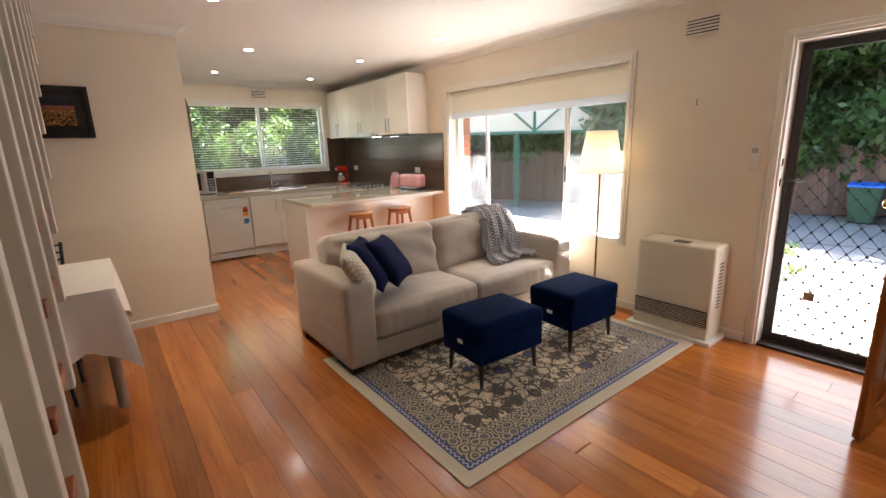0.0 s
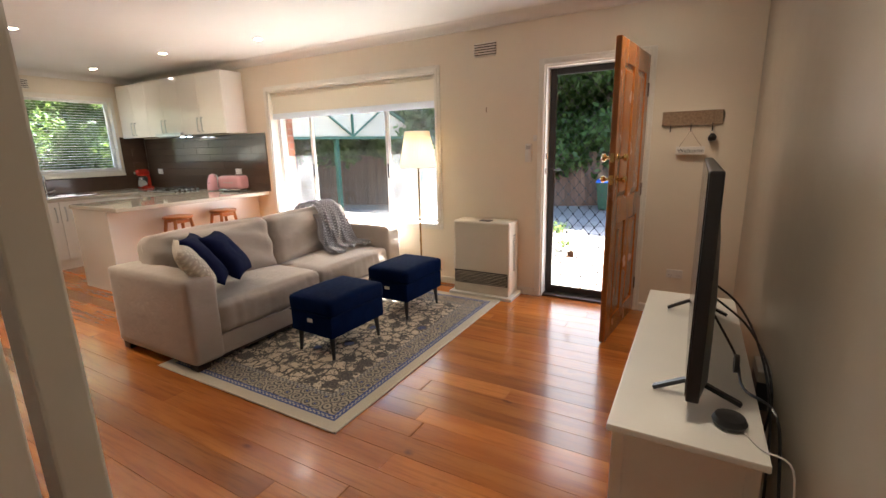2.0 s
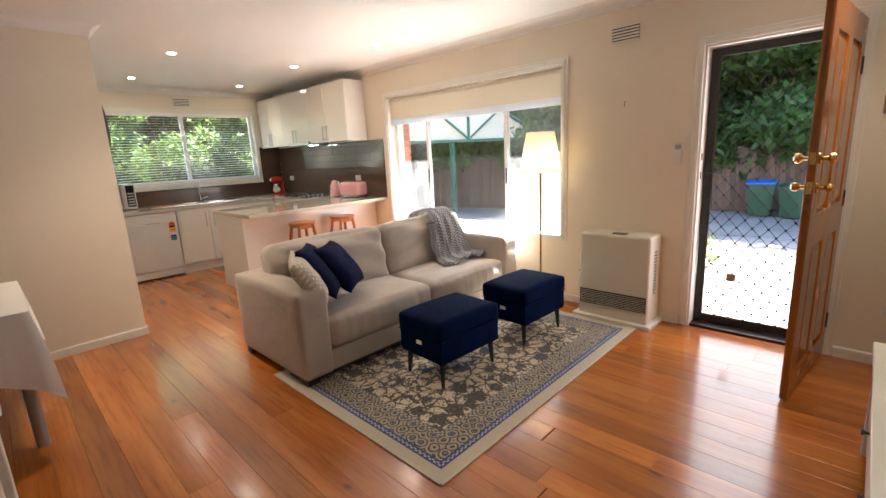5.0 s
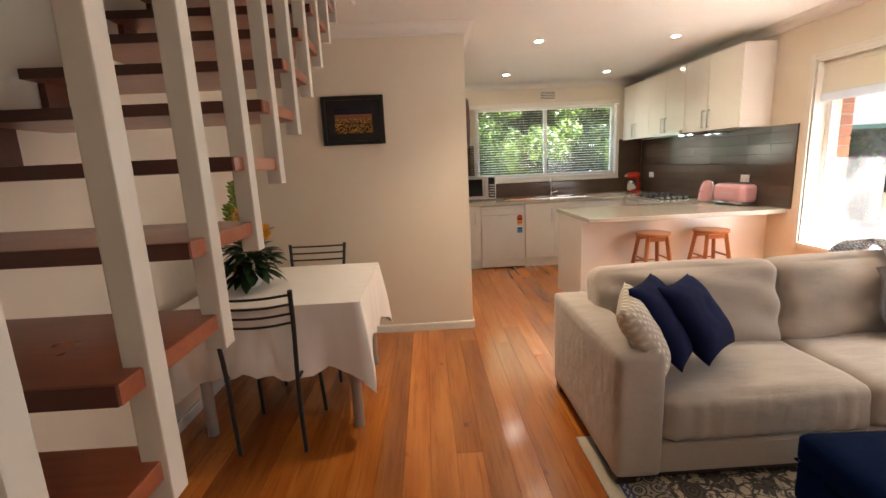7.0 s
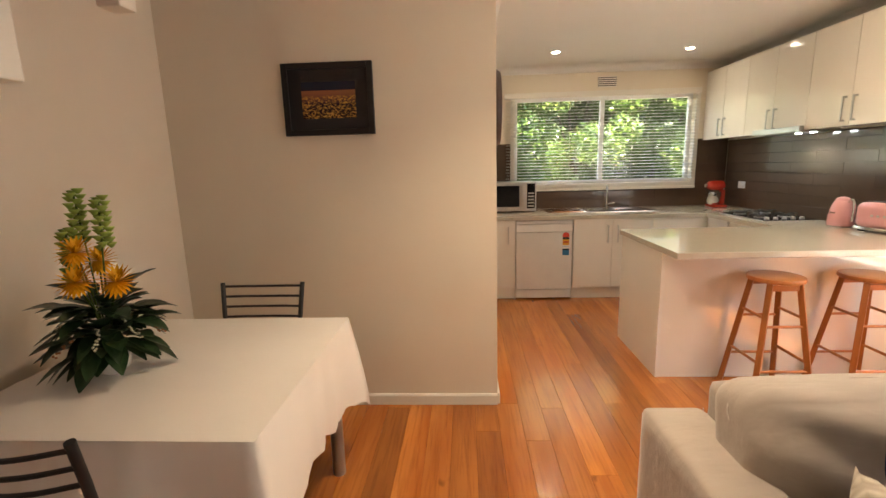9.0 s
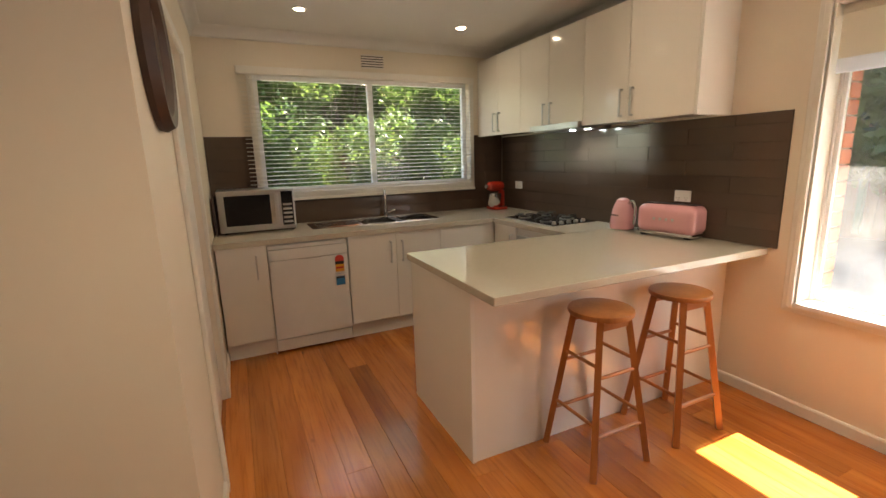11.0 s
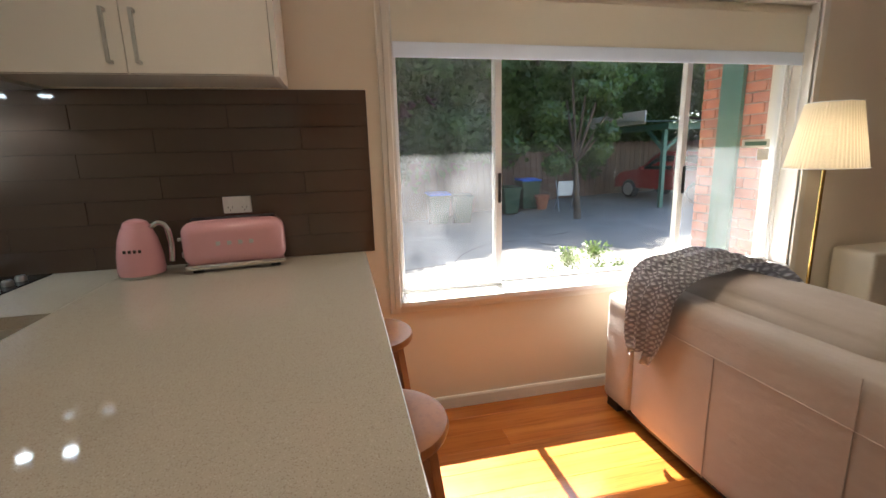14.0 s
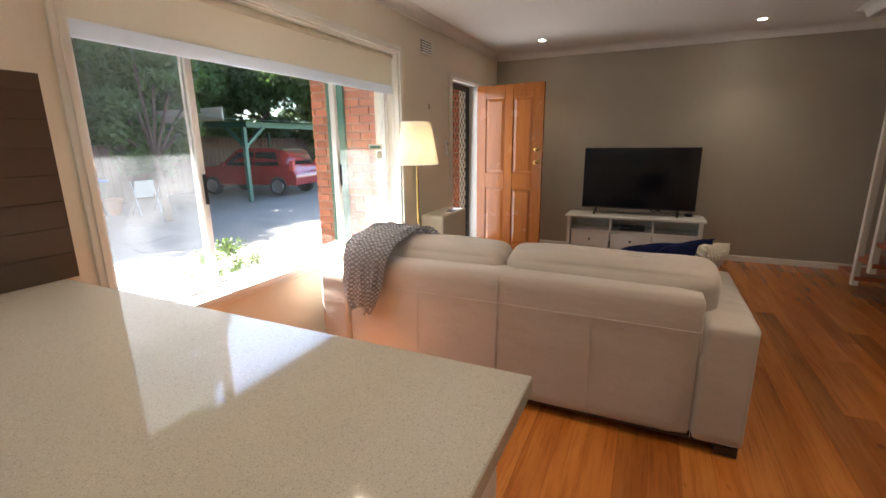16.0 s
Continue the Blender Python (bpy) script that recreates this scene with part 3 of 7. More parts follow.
# kitchen window and venetian blind
kw = thing("window_2", "white framed sliding kitchen window", "window", (3.03, YN, 1.2), kind="structure")
x0, x1, z0, z1 = KWIN
bm = bmesh.new()
for a, b, c, d in ((x0, x0 + 0.04, z0, z1), (x1 - 0.04, x1, z0, z1), (x0 + 0.04, x1 - 0.04, z0, z0 + 0.04), (x0 + 0.04, x1 - 0.04, z1 - 0.04, z1), (3.0, 3.05, z0 + 0.04, z1 - 0.04)):
    box(bm, a, b, 8.70, 8.75, c, d, bevel=0.003, seg=1)
part("window_frame", bm, "white_frame", kw)
for a, b in ((x0 + 0.04, 3.0), (3.05, x1 - 0.04)):
    g = part("pane", boxed(a, b, 8.722, 8.727, z0 + 0.04, z1 - 0.04), "glass", kw, "clear window glass")
    g.visible_shadow = False
part("window_sill", boxed(1.94, 4.10, YN - 0.05, YN + 0.07, 1.125, 1.15, bevel=0.005), "trim", kw)
vb = thing("venetian_blind", "open white venetian blind at the kitchen window", "blind", (3.0, YN - 0.04, 1.2))
part("valance", boxed(1.86, 4.085, YN - 0.075, YN - 0.023, 2.195, 2.255, bevel=0.004), "trim", vb)
slat = None
for i in range(27):
    z = 1.245 + i * 0.0352
    if slat is None:
        bm = bmesh.new()
        vs = [[bm.verts.new((x, -0.0125 + 0.0125 * k, 0.002 * (1 - abs(k - 1)) + 0.0035 * (k - 1))) for k in range(3)] for x in (1.88, 4.065)]
        for k in range(2):
            bm.faces.new((vs[0][k], vs[0][k + 1], vs[1][k + 1], vs[1][k]))
        bmesh.ops.solidify(bm, geom=bm.faces[:], thickness=0.0009)
        slat = part("slat", bm, "slat", vb, local=True)
        slat.location = (-3.0, -0.0, 0)
        s = slat
    else:
        s = slat.copy()
        scene.collection.objects.link(s)
    s.location = (-3.0, 0.0, z - 1.2)
part("bottom_rail", boxed(1.88, 4.065, YN - 0.055, YN - 0.027, 1.213, 1.228, bevel=0.003), "slat", vb)
for x in (1.98, 2.62, 3.34, 3.98):
    part("blind_cord", boxed(x, x + 0.002, YN - 0.053, YN - 0.051, 1.22, 2.22), "paper", vb)


def vent(name, m, w, h, slits, label):
    """A wall vent: plate with raised louvres."""
    th = thing(name, label, "vent", m.translation)
    bm = bmesh.new()
    box(bm, -w / 2, w / 2, -0.004, 0, -h / 2, h / 2)
    part("backing", bm, "grout", th, "dark slots", local=True)
    bm = bmesh.new()
    for i in range(slits + 1):
        z = -h / 2 + i * h / slits
        box(bm, -w / 2, w / 2, -0.012, -0.004, z - h / slits * 0.28, z + h / slits * 0.28)
    part("louvre", bm, "trim", th, local=True)
    th.rotation_euler = m.to_euler()
    return th


vent("wall_vent", pose(XE, 2.70, 2.285, rz=-90), 0.215, 0.11, 5, "cream slotted wall vent above the heater")
vent("wall_vent", pose(3.045, YN, 2.36), 0.21, 0.11, 5, "cream slotted wall vent above the kitchen window")

# ---- the stair ----
stair = thing("stair", "open stair with dark timber treads and cream upright balusters", "stair", (0.2, 1.3, 0), kind="structure")
tread = None
for k in range(1, 14):
    yk, zk = 1.338 + 0.283 * k, 0.189 * k - 0.003
    if tread is None:
        bm = boxed(XW, 0.678, yk - 0.405, yk - 0.002, zk - 0.04, zk, bevel=0.004)
        tread = part("tread", bm, "tread", stair)
        bm = boxed(XW, 0.674, yk - 0.409, yk - 0.404, zk - 0.039, zk - 0.001)
        nose = part("nosing", bm, "tread_dark", tread, "darker front edge of the tread")
        bm = boxed(0.641, 0.691, yk - 0.058, yk - 0.008, zk - 0.09, 2.9, bevel=0.004)
        bal = part("baluster", bm, "baluster", stair, "cream painted square baluster")
        bm = boxed(XW + 0.002, XW + 0.03, yk - 0.05, yk + 0.06, zk - 0.001, zk + 0.189 - 0.041)
        brk = part("wall_block", bm, "tread_dark", stair, "dark riser block at the wall")
    else:
        d = Vector((0, 0.283 * (k - 1), 0.189 * (k - 1)))
        for o in (tread, nose, bal, brk):
            c = o.copy()
            scene.collection.objects.link(c)
            if o is not nose:
                c.location = o.location + d
            if o is tread:
                newtread = c
            if o is nose:
                c.parent = newtread

# ---- ceiling lights ----
dl = None
for i, (x, y) in enumerate(DOWNLIGHTS):
    if dl is None:
        dl = thing("downlight", "round white recessed downlight, switched on", "ceiling light", (0, 0, 0), "ceiling downlights")
        part("ring", lathe(bmesh.new(), [(0.036, -0.001), (0.036, -0.006), (0.046, -0.008), (0.054, -0.003), (0.054, -0.001)], 28), "plastic_white", dl, smooth=True, local=True)
        part("lens", lathe(bmesh.new(), [(0.036, -0.002), (0.034, -0.004), (0.01, -0.005)], 24), "lamp_glow", dl, "glowing warm lens", local=True)
        dl.location = (x, y, CEIL)
    else:
        copy_thing(dl, pose(x, y, CEIL))
sm = thing("smoke_detector", "round white smoke detector on the ceiling", "smoke detector", (1.14, 1.68, CEIL))
part("body", lathe(bmesh.new(), [(0.06, 0), (0.06, -0.02), (0.045, -0.035), (0.01, -0.038)], 28), "plastic_white", sm, smooth=True, local=True)

# ---- rug ----


def rug_material(x0, x1, y0, y1):
    """Cream field with dark and blue flower work, and banded borders."""
    m, t, b = nodes_of("woven_rug_pattern")
    co = t.nodes.new("ShaderNodeNewGeometry")
    sep = t.nodes.new("ShaderNodeSeparateXYZ")
    link(t, co.outputs["Position"], sep.inputs[0])
    X, Y = sep.outputs[0], sep.outputs[1]
    mn = lambda a, c: math_node(t, "MINIMUM", a, c)
    d = mn(mn(math_node(t, "SUBTRACT", X, x0), math_node(t, "SUBTRACT", x1, X)), mn(math_node(t, "SUBTRACT", Y, y0), math_node(t, "SUBTRACT", y1, Y)))

    def band(lo, hi):
        return math_node(t, "MULTIPLY", math_node(t, "GREATER_THAN", d, lo), math_node(t, "LESS_THAN", d, hi))

    def cells(scale, feature="F1", jitter=1.0, warp=0.0):
        v = t.nodes.new("ShaderNodeTexVoronoi")
        v.inputs["Scale"].default_value = scale
        v.inputs["Randomness"].default_value = jitter
        v.feature = feature
        src = co.outputs["Position"]
        if warp:
            nz = t.nodes.new("ShaderNodeTexNoise")
            nz.inputs["Scale"].default_value = 9
            nz.inputs["Detail"].default_value = 1
            link(t, src, nz.inputs[0])
            mx = t.nodes.new("ShaderNodeVectorMath")
            mx.operation = "MULTIPLY_ADD"
            link(t, nz.outputs[1], mx.inputs[0])
            mx.inputs[1].default_value = (warp, warp, 0)
            link(t, src, mx.inputs[2])
            src = mx.outputs[0]
        link(t, src, v.inputs[0])
        return v
    gt = lambda a, c: math_node(t, "GREATER_THAN", a, c)
    lt = lambda a, c: math_node(t, "LESS_THAN", a, c)
    mul = lambda a, c: math_node(t, "MULTIPLY", a, c)
    mx2 = lambda a, c: math_node(t, "MAXIMUM", a, c)
    cream, dark, grey, blue = (0.60, 0.50, 0.35), (0.028, 0.023, 0.02), (0.27, 0.245, 0.20), (0.015, 0.045, 0.19)
    big = cells(6.2, "F1", 0.55, 0.05)
    fd = big.outputs["Distance"]
    petals = cells(26, "F1", 0.8, 0.02)
    # flower heads with a ragged edge of petals and a ring inside
    edge = math_node(t, "MULTIPLY_ADD", petals.outputs["Distance"], 0.35)
    t.nodes[-1].inputs[2].default_value = 0.17
    head = lt(fd, edge)
    ring = mul(gt(math_node(t, "FRACT", mul(fd, 9.0)), 0.45), head)
    vines = cells(12.0, "DISTANCE_TO_EDGE", 1.0, 0.09)
    vine = lt(vines.outputs["Distance"], 0.055)
    leaves = mul(lt(petals.outputs["Distance"], 0.33), lt(vines.outputs["Distance"], 0.17))
    curls = cells(24, "DISTANCE_TO_EDGE", 1.0, 0.06)
    curl = mul(lt(curls.outputs["Distance"], 0.04), lt(vines.outputs["Distance"], 0.26))
    field = mixed(t, mx2(mx2(vine, leaves), curl), cream, (0.055, 0.046, 0.038))
    field = mixed(t, head, field, (0.10, 0.08, 0.06))
    field = mixed(t, ring, field, dark)
    sc = t.nodes.new("ShaderNodeSeparateColor")
    link(t, big.outputs["Color"], sc.inputs[0])
    field = mixed(t, mul(mul(gt(sc.outputs[0], 0.66), lt(fd, 0.22)), gt(math_node(t, "FRACT", mul(fd, 9.0)), 0.3)), field, blue)
    # borders
    bd = cells(13, "F1", 0.35, 0.03)
    bf = math_node(t, "FRACT", mul(bd.outputs["Distance"], 4.0))
    border = mixed(t, gt(bf, 0.6), (0.34, 0.29, 0.21), (0.035, 0.034, 0.036))
    border = mixed(t, lt(bd.outputs["Distance"], 0.12), border, blue)
    dots = t.nodes.new("ShaderNodeTexChecker")
    dots.inputs["Scale"].default_value = 62
    link(t, co.outputs["Position"], dots.inputs[0])
    col = mixed(t, band(0.0, 0.075), field, (0.46, 0.405, 0.30))
    col = mixed(t, band(0.075, 0.115), col, mixed(t, mul(dots.outputs[1], band(0.086, 0.104)), blue, (0.40, 0.38, 0.33)))
    col = mixed(t, band(0.115, 0.245), col, border)
    col = mixed(t, band(0.245, 0.275), col, mixed(t, dots.outputs[1], (0.09, 0.085, 0.085), (0.36, 0.33, 0.27)))
    # worn pile
    col = mixed(t, mul(ramp(t, noise_of(t, 45, 4), 0.45, 0.8), 0.2), col, (0.33, 0.29, 0.22))
    link(t, col, b.inputs["Base Color"])
    b.inputs["Roughness"].default_value = 0.95
    b.inputs["Sheen Weight"].default_value = 0.2
    w = t.nodes.new("ShaderNodeTexWave")
    w.inputs["Scale"].default_value = 70
    link(t, co.outputs["Position"], w.inputs[0])
    bump(t, b, w.outputs[1], 0.35, 0.002)
    return m


M["rug"] = rug_material(1.92, 4.155, 2.405, 4.02)
rug = thing("rug", "cream, grey and blue persian-style rug under the sofa and footstools", "rug", (3.04, 3.2, 0))
part("woven_field", boxed(1.928, 4.147, 2.413, 4.012, 0.0005, 0.010, bevel=0.003), "rug", rug)
bm = bmesh.new()
tube(bm, [(1.926, 2.411, 0.006), (4.149, 2.411, 0.006), (4.149, 4.014, 0.006), (1.926, 4.014, 0.006), (1.926, 2.42, 0.006)], 0.0055, 6)
part("bound_edge", bm, "knit", rug, "pale bound edge")

# ---- sofa ----
SX0, SX1, SY0, SY1 = 1.965, 4.30, 3.63, 4.60
AW = 0.215
sofa = thing("sofa", "beige two-seat fabric sofa with loose seat and back cushions", "sofa", (3.13, 4.1, 0.0))
part("base", boxed(SX0 + AW - 0.01, SX1 - AW + 0.01, SY0 + 0.02, 4.36, 0.055, 0.20, bevel=0.012, seg=2), "sofa", sofa, smooth=True)
for x0, x1, k in ((SX0, SX0 + AW, 1), (SX1 - AW, SX1, 2)):
    bm = soft(x1 - x0, SY1 - SY0, 0.585, 0.03, (0.004, 0.003, 0.010), 18, 0.0025, k)
    part("arm", moved(bm, Matrix.Translation(((x0 + x1) / 2, (SY0 + SY1) / 2, 0.345))), "sofa", sofa, smooth="all")
bm = soft(SX1 - SX0 - 2 * AW, 0.225, 0.69, 0.035, (0, 0.004, 0.008), 18, 0.002, 5)
part("back_frame", moved(bm, Matrix.Translation(((SX0 + SX1) / 2, SY1 - 0.116, 0.40))), "sofa", sofa, smooth="all")
for x, z1 in ((3.125, 0.745), (3.60, 0.585), (2.65, 0.585), (SX0 + AW + 0.002, 0.62), (SX1 - AW - 0.002, 0.62)):
    part("seam", tube(bmesh.new(), [(x, SY1 + 0.001, 0.07), (x, SY1 + 0.003, z1 * 0.5), (x, SY1 + 0.001, z1)], 0.0020, 6), "sofa", sofa)
part("seam", tube(bmesh.new(), [(SX0 + AW, SY1 + 0.002, 0.585), (3.12, SY1 + 0.003, 0.588), (SX1 - AW, SY1 + 0.002, 0.585)], 0.0020, 6), "sofa", sofa)
for i, (x0, x1) in enumerate(((SX0 + AW, 3.13), (3.135, SX1 - AW))):
    bm = soft(x1 - x0, 0.73, 0.225, 0.05, (0.0, 0.015, 0.022), 26, 0.007, i + 3)
    for v in bm.verts:  # gathers on the front edge
        if v.co.y < -0.30:
            v.co.y += 0.011 * math.sin(v.co.x * 84 + 2 * math.sin(v.co.x * 9 + i)) * min(1, (-0.30 - v.co.y) * 14)
    part("seat_cushion", moved(bm, Matrix.Translation(((x0 + x1) / 2, SY0 + 0.375, 0.312))), "sofa", sofa, smooth="all")
    part("piping", tube(bmesh.new(), curve([(x0 + 0.02, SY0 + 0.022, 0.205), ((x0 + x1) / 2, SY0 - 0.004, 0.203), (x1 - 0.02, SY0 + 0.022, 0.205)]), 0.003, 6), "sofa", sofa)
    bm = soft(x1 - x0 + 0.075, 0.25, 0.50, 0.075, (0.0, 0.045, 0.018), 28, 0.0, i)
    for v in bm.verts:  # slack creases that run down from the outer top corners
        if v.co.y < 0:
            a = v.co.x * (1 if i == 0 else -1)
            v.co.y += 0.017 * math.sin(v.co.z * 34 + a * 9 + 1.5 * noise.noise(v.co * 5 + Vector((i * 9, 0, 0)))) * (0.35 + 0.65 * max(0, noise.noise(v.co * 4 + Vector((3, i, 7))) + 0.4))
    part("back_cushion", moved(bm, pose((x0 + x1) / 2 + (-0.034 if i == 0 else 0.034), 4.31, 0.592, rx=-12)), "sofa", sofa, smooth="all")
for x in (SX0 + 0.02, SX1 - 0.11):
    for y in (SY0 + 0.03, SY1 - 0.10):
        part("foot", boxed(x, x + 0.09, y, y + 0.08, 0.0 if y > 4.05 else 0.010, 0.06), "dark_feet", sofa)
part("plinth", boxed(SX0 + 0.02, SX1 - 0.02, SY0 + 0.02, SY1 - 0.02, 0.045, 0.062), "dark_feet", sofa, "dark underside")


def pillow(name, m, w, material, label, seed, thick=0.14):
    """A square scatter cushion with pulled-out corners."""
    th = thing(name, label, "cushion", m.translation, "scatter cushions")
    bm = bmesh.new()
    n = 20
    for side in (1, -1):
        g = []
        for i in range(n + 1):
            row = []
            for j in range(n + 1):
                u, v = 2 * i / n - 1, 2 * j / n - 1
                pull = 1 - 0.07 * (1 - u * u) * abs(v) ** 3 - 0.07 * (1 - v * v) * abs(u) ** 3
                hgt = thick / 2 * (max(0, (1 - u ** 4)) * max(0, (1 - v ** 4))) ** 0.55
                hgt += 0.006 * noise.noise(Vector((u * 3, v * 3, seed + side))) * (1 - u ** 4) * (1 - v ** 4)
                row.append(bm.verts.new((u * w / 2 * pull, side * hgt, v * w / 2 * pull)))
            g.append(row)
        for i in range(n):
            for j in range(n):
                f = (g[i][j], g[i + 1][j], g[i + 1][j + 1], g[i][j + 1])
                bm.faces.new(f if side == -1 else f[::-1])
    bmesh.ops.remove_doubles(bm, verts=bm.verts[:], dist=0.0008)
    th.rotation_euler = m.to_euler()
    part("cover", bm, material, th, smooth="all", local=True)
    return th


def knit_material(name, c1, c2, scale, depth):
    m, t, b = nodes_of(name)
    co = t.nodes.new("ShaderNodeTexCoord")
    ws = []
    for rot in (45, -45):
        mp = t.nodes.new("ShaderNodeMapping")
        mp.inputs["Rotation"].default_value = (radians(90), 0, radians(rot)) if name != "grey_knit_throw_loops" else (0, 0, radians(rot))
        link(t, co.outputs["UV" if name == "grey_knit_throw_loops" else "Object"], mp.inputs[0])
        w = t.nodes.new("ShaderNodeTexWave")
        w.inputs["Scale"].default_value = scale
        w.inputs["Distortion"].default_value = 1.2
        w.inputs["Detail"].default_value = 1
        link(t, mp.outputs[0], w.inputs[0])
        ws.append(w.outputs[1])
    hgt = math_node(t, "MULTIPLY", ws[0], ws[1])
    # shade between the stitches is put into the colour: hollows take the darker tone
    link(t, mixed(t, ramp(t, hgt, 0.05, 0.6), c2, c1), b.inputs["Base Color"])
    b.inputs["Roughness"].default_value = 0.95
    b.inputs["Sheen Weight"].default_value = 0.2
    bump(t, b, hgt, 1.0, depth)
    return m


M["cable"] = knit_material("cream_cable_knit", (0.66, 0.60, 0.49), (0.54, 0.48, 0.385), 12, 0.006)
M["loops"] = knit_material("grey_knit_throw_loops", (0.84, 0.82, 0.83), (0.42, 0.405, 0.42), 2.4, 0.012)


def leaning(centre, up, face):
    """The pose of a cushion stood on a corner: up is its diagonal, face how far it lies back, in degrees."""
    d1 = Vector(up).normalized()
    u1 = d1.cross(Vector((0, 0, 1))).normalized()
    u2 = -d1.cross(u1)
    if u2.z < 0:
        u2 = -u2
    n = u1 * math.cos(radians(face)) + u2 * math.sin(radians(face))
    d2 = n.cross(d1)
    a, b = (d1 + d2).normalized(), (d1 - d2).normalized()
    n = b.cross(a)
    m = Matrix((a, n, b)).transposed().to_4x4()
    return Matrix.Translation(centre) @ m


pillow("scatter_cushion", leaning((2.155, 3.81, 0.685), (-0.02, 0.36, 0.33), 45), 0.355, "cable", "cream cable-knit cushion on the sofa", 1, 0.13)
pillow("scatter_cushion", leaning((2.306, 3.905, 0.69), (0.09, 0.471, 0.315), 44), 0.415, "navy", "plain navy cushion leaning between two others", 2, 0.12)
pillow("scatter_cushion", leaning((2.49, 3.946, 0.675), (0.147, 0.442, 0.303), 46), 0.40, "navy", "plain navy cushion leaning on another cushion", 3, 0.14)

# ---- throw ----
th = thing("throw_blanket", "chunky grey knitted throw draped over the sofa back and seat", "blanket", (3.8, 4.3, 0.9))
prof = curve([Vector((0, y, z)) for y, z in ((4.632, 0.44), (4.640, 0.55), (4.637, 0.66), (4.628, 0.77), (4.57, 0.835), (4.45, 0.86), (4.34, 0.885), (4.24, 0.865), (4.16, 0.77), (4.11, 0.66), (4.075, 0.55), (4.02, 0.476), (3.94, 0.462), (3.84, 0.456))], 6)
bm = bmesh.new()
uv = bm.loops.layers.uv.new("weave")
rows, N = [], 44
for i, p in enumerate(prof):
    s = i / (len(prof) - 1)
    xc = 3.955 - 0.10 * min(1, s * 2.0) - 0.07 * max(0, s - 0.5) * 2
    half = (0.6 + 0.4 * min(1, s * 9) ** 0.5) * 0.135 + 0.02 * min(1, s * 2.2) + 0.13 * max(0, s - 0.5) * 2
    row = []
    for j in range(N + 1):
        u = 2 * j / N - 1
        fold = 0.016 * math.sin(u * 11 + 2.5 * math.sin(s * 5)) + 0.008 * math.sin(u * 23 + s * 9)
        lift = 0.022 + fold * (0.4 + 0.6 * min(1, 4 * abs(s - 0.42)))
        rim = 0.02 * noise.noise(Vector((u * 3, s * 8, 2)))
        q = prof[min(i + 1, len(prof) - 1)] - prof[max(i - 1, 0)]
        nrm = Vector((0, q.z, -q.y)).normalized()
        if nrm.z < -0.2:
            nrm = -nrm
        out = nrm if s > 0.25 else Vector((0, abs(nrm.y), abs(nrm.z)))
        row.append(bm.verts.new(Vector((xc + half * u + rim, p.y, p.z + (0.03 * math.sin(u * 4 + 1) if s in (0, 1) else 0))) + out * max(0.006, lift)))
    rows.append(row)
for i in range(len(rows) - 1):
    for j in range(N):
        f = bm.faces.new((rows[i][j], rows[i][j + 1], rows[i + 1][j + 1], rows[i + 1][j]))
        for lp, (a, c) in zip(f.loops, ((i, j), (i, j + 1), (i + 1, j + 1), (i + 1, j))):
            lp[uv].uv = (c / N * 2.0, a / len(rows) * 9.6)
bmesh.ops.solidify(bm, geom=bm.faces[:], thickness=0.012)
part("knitted_cloth", bm, "loops", th, smooth="all")
bm = bmesh.new()
for (x, y, z0, z1, w) in ((3.62, 4.07, 0.47, 0.80, 0.10),):
    pts = [(4.185, 0.815), (4.15, 0.70), (4.11, 0.58), (4.085, 0.49)]
    g = []
    for i, (yy, zz) in enumerate((v.y, v.z) for v in curve([Vector((0, a, c)) for a, c in pts], 5)):
        g.append([bm.verts.new((x + w * (k / 8 - 0.5) + 0.02 * math.sin(i * 0.5), yy - 0.045 - 0.014 * math.sin(k * 1.9), zz)) for k in range(9)])
    for a, c in zip(g, g[1:]):
        for k in range(8):
            bm.faces.new((a[k], a[k + 1], c[k + 1], c[k]))
bmesh.ops.solidify(bm, geom=bm.faces[:], thickness=0.012)
part("hanging_fold", bm, "throw", th, smooth="all")


# ---- ottomans ----


def ottoman(x, y, turn):
    th = thing("ottoman", "navy velvet footstool with dark tapered legs on the rug", "ottoman", (x, y, 0.010), "pair of footstools")
    bm = soft(0.555, 0.42, 0.12, 0.03, (0.0, 0.0, 0.014), 14)
    part("cushion", moved(bm, Matrix.Translation((0, 0, 0.372))), "velvet", th, smooth="all", local=True)
    part("body", boxed(-0.268, 0.268, -0.20, 0.20, 0.165, 0.315, bevel=0.012), "velvet", th, local=True, smooth=True)
    part("piping", tube(bmesh.new(), [(-0.272, -0.204, 0.318), (0.272, -0.204, 0.318), (0.272, 0.204, 0.318), (-0.272, 0.204, 0.318), (-0.272, -0.19, 0.318)], 0.004, 6), "velvet", th, local=True)
    part("tag", boxed(-0.272, -0.268, -0.02, 0.03, 0.255, 0.28), "paper", th, "small white fabric tag", local=True)
    for sx in (-1, 1):
        for sy in (-1, 1):
            part("leg", rod(bmesh.new(), (sx * 0.235, sy * 0.165, 0.0), (sx * 0.225, sy * 0.155, 0.167), 0.011, 0.021), "black_plastic", th, local=True, smooth=True)
    th.rotation_euler.z = radians(turn)
    return th


ottoman(2.775, 3.13, -3)
ottoman(3.60, 3.085, -2)

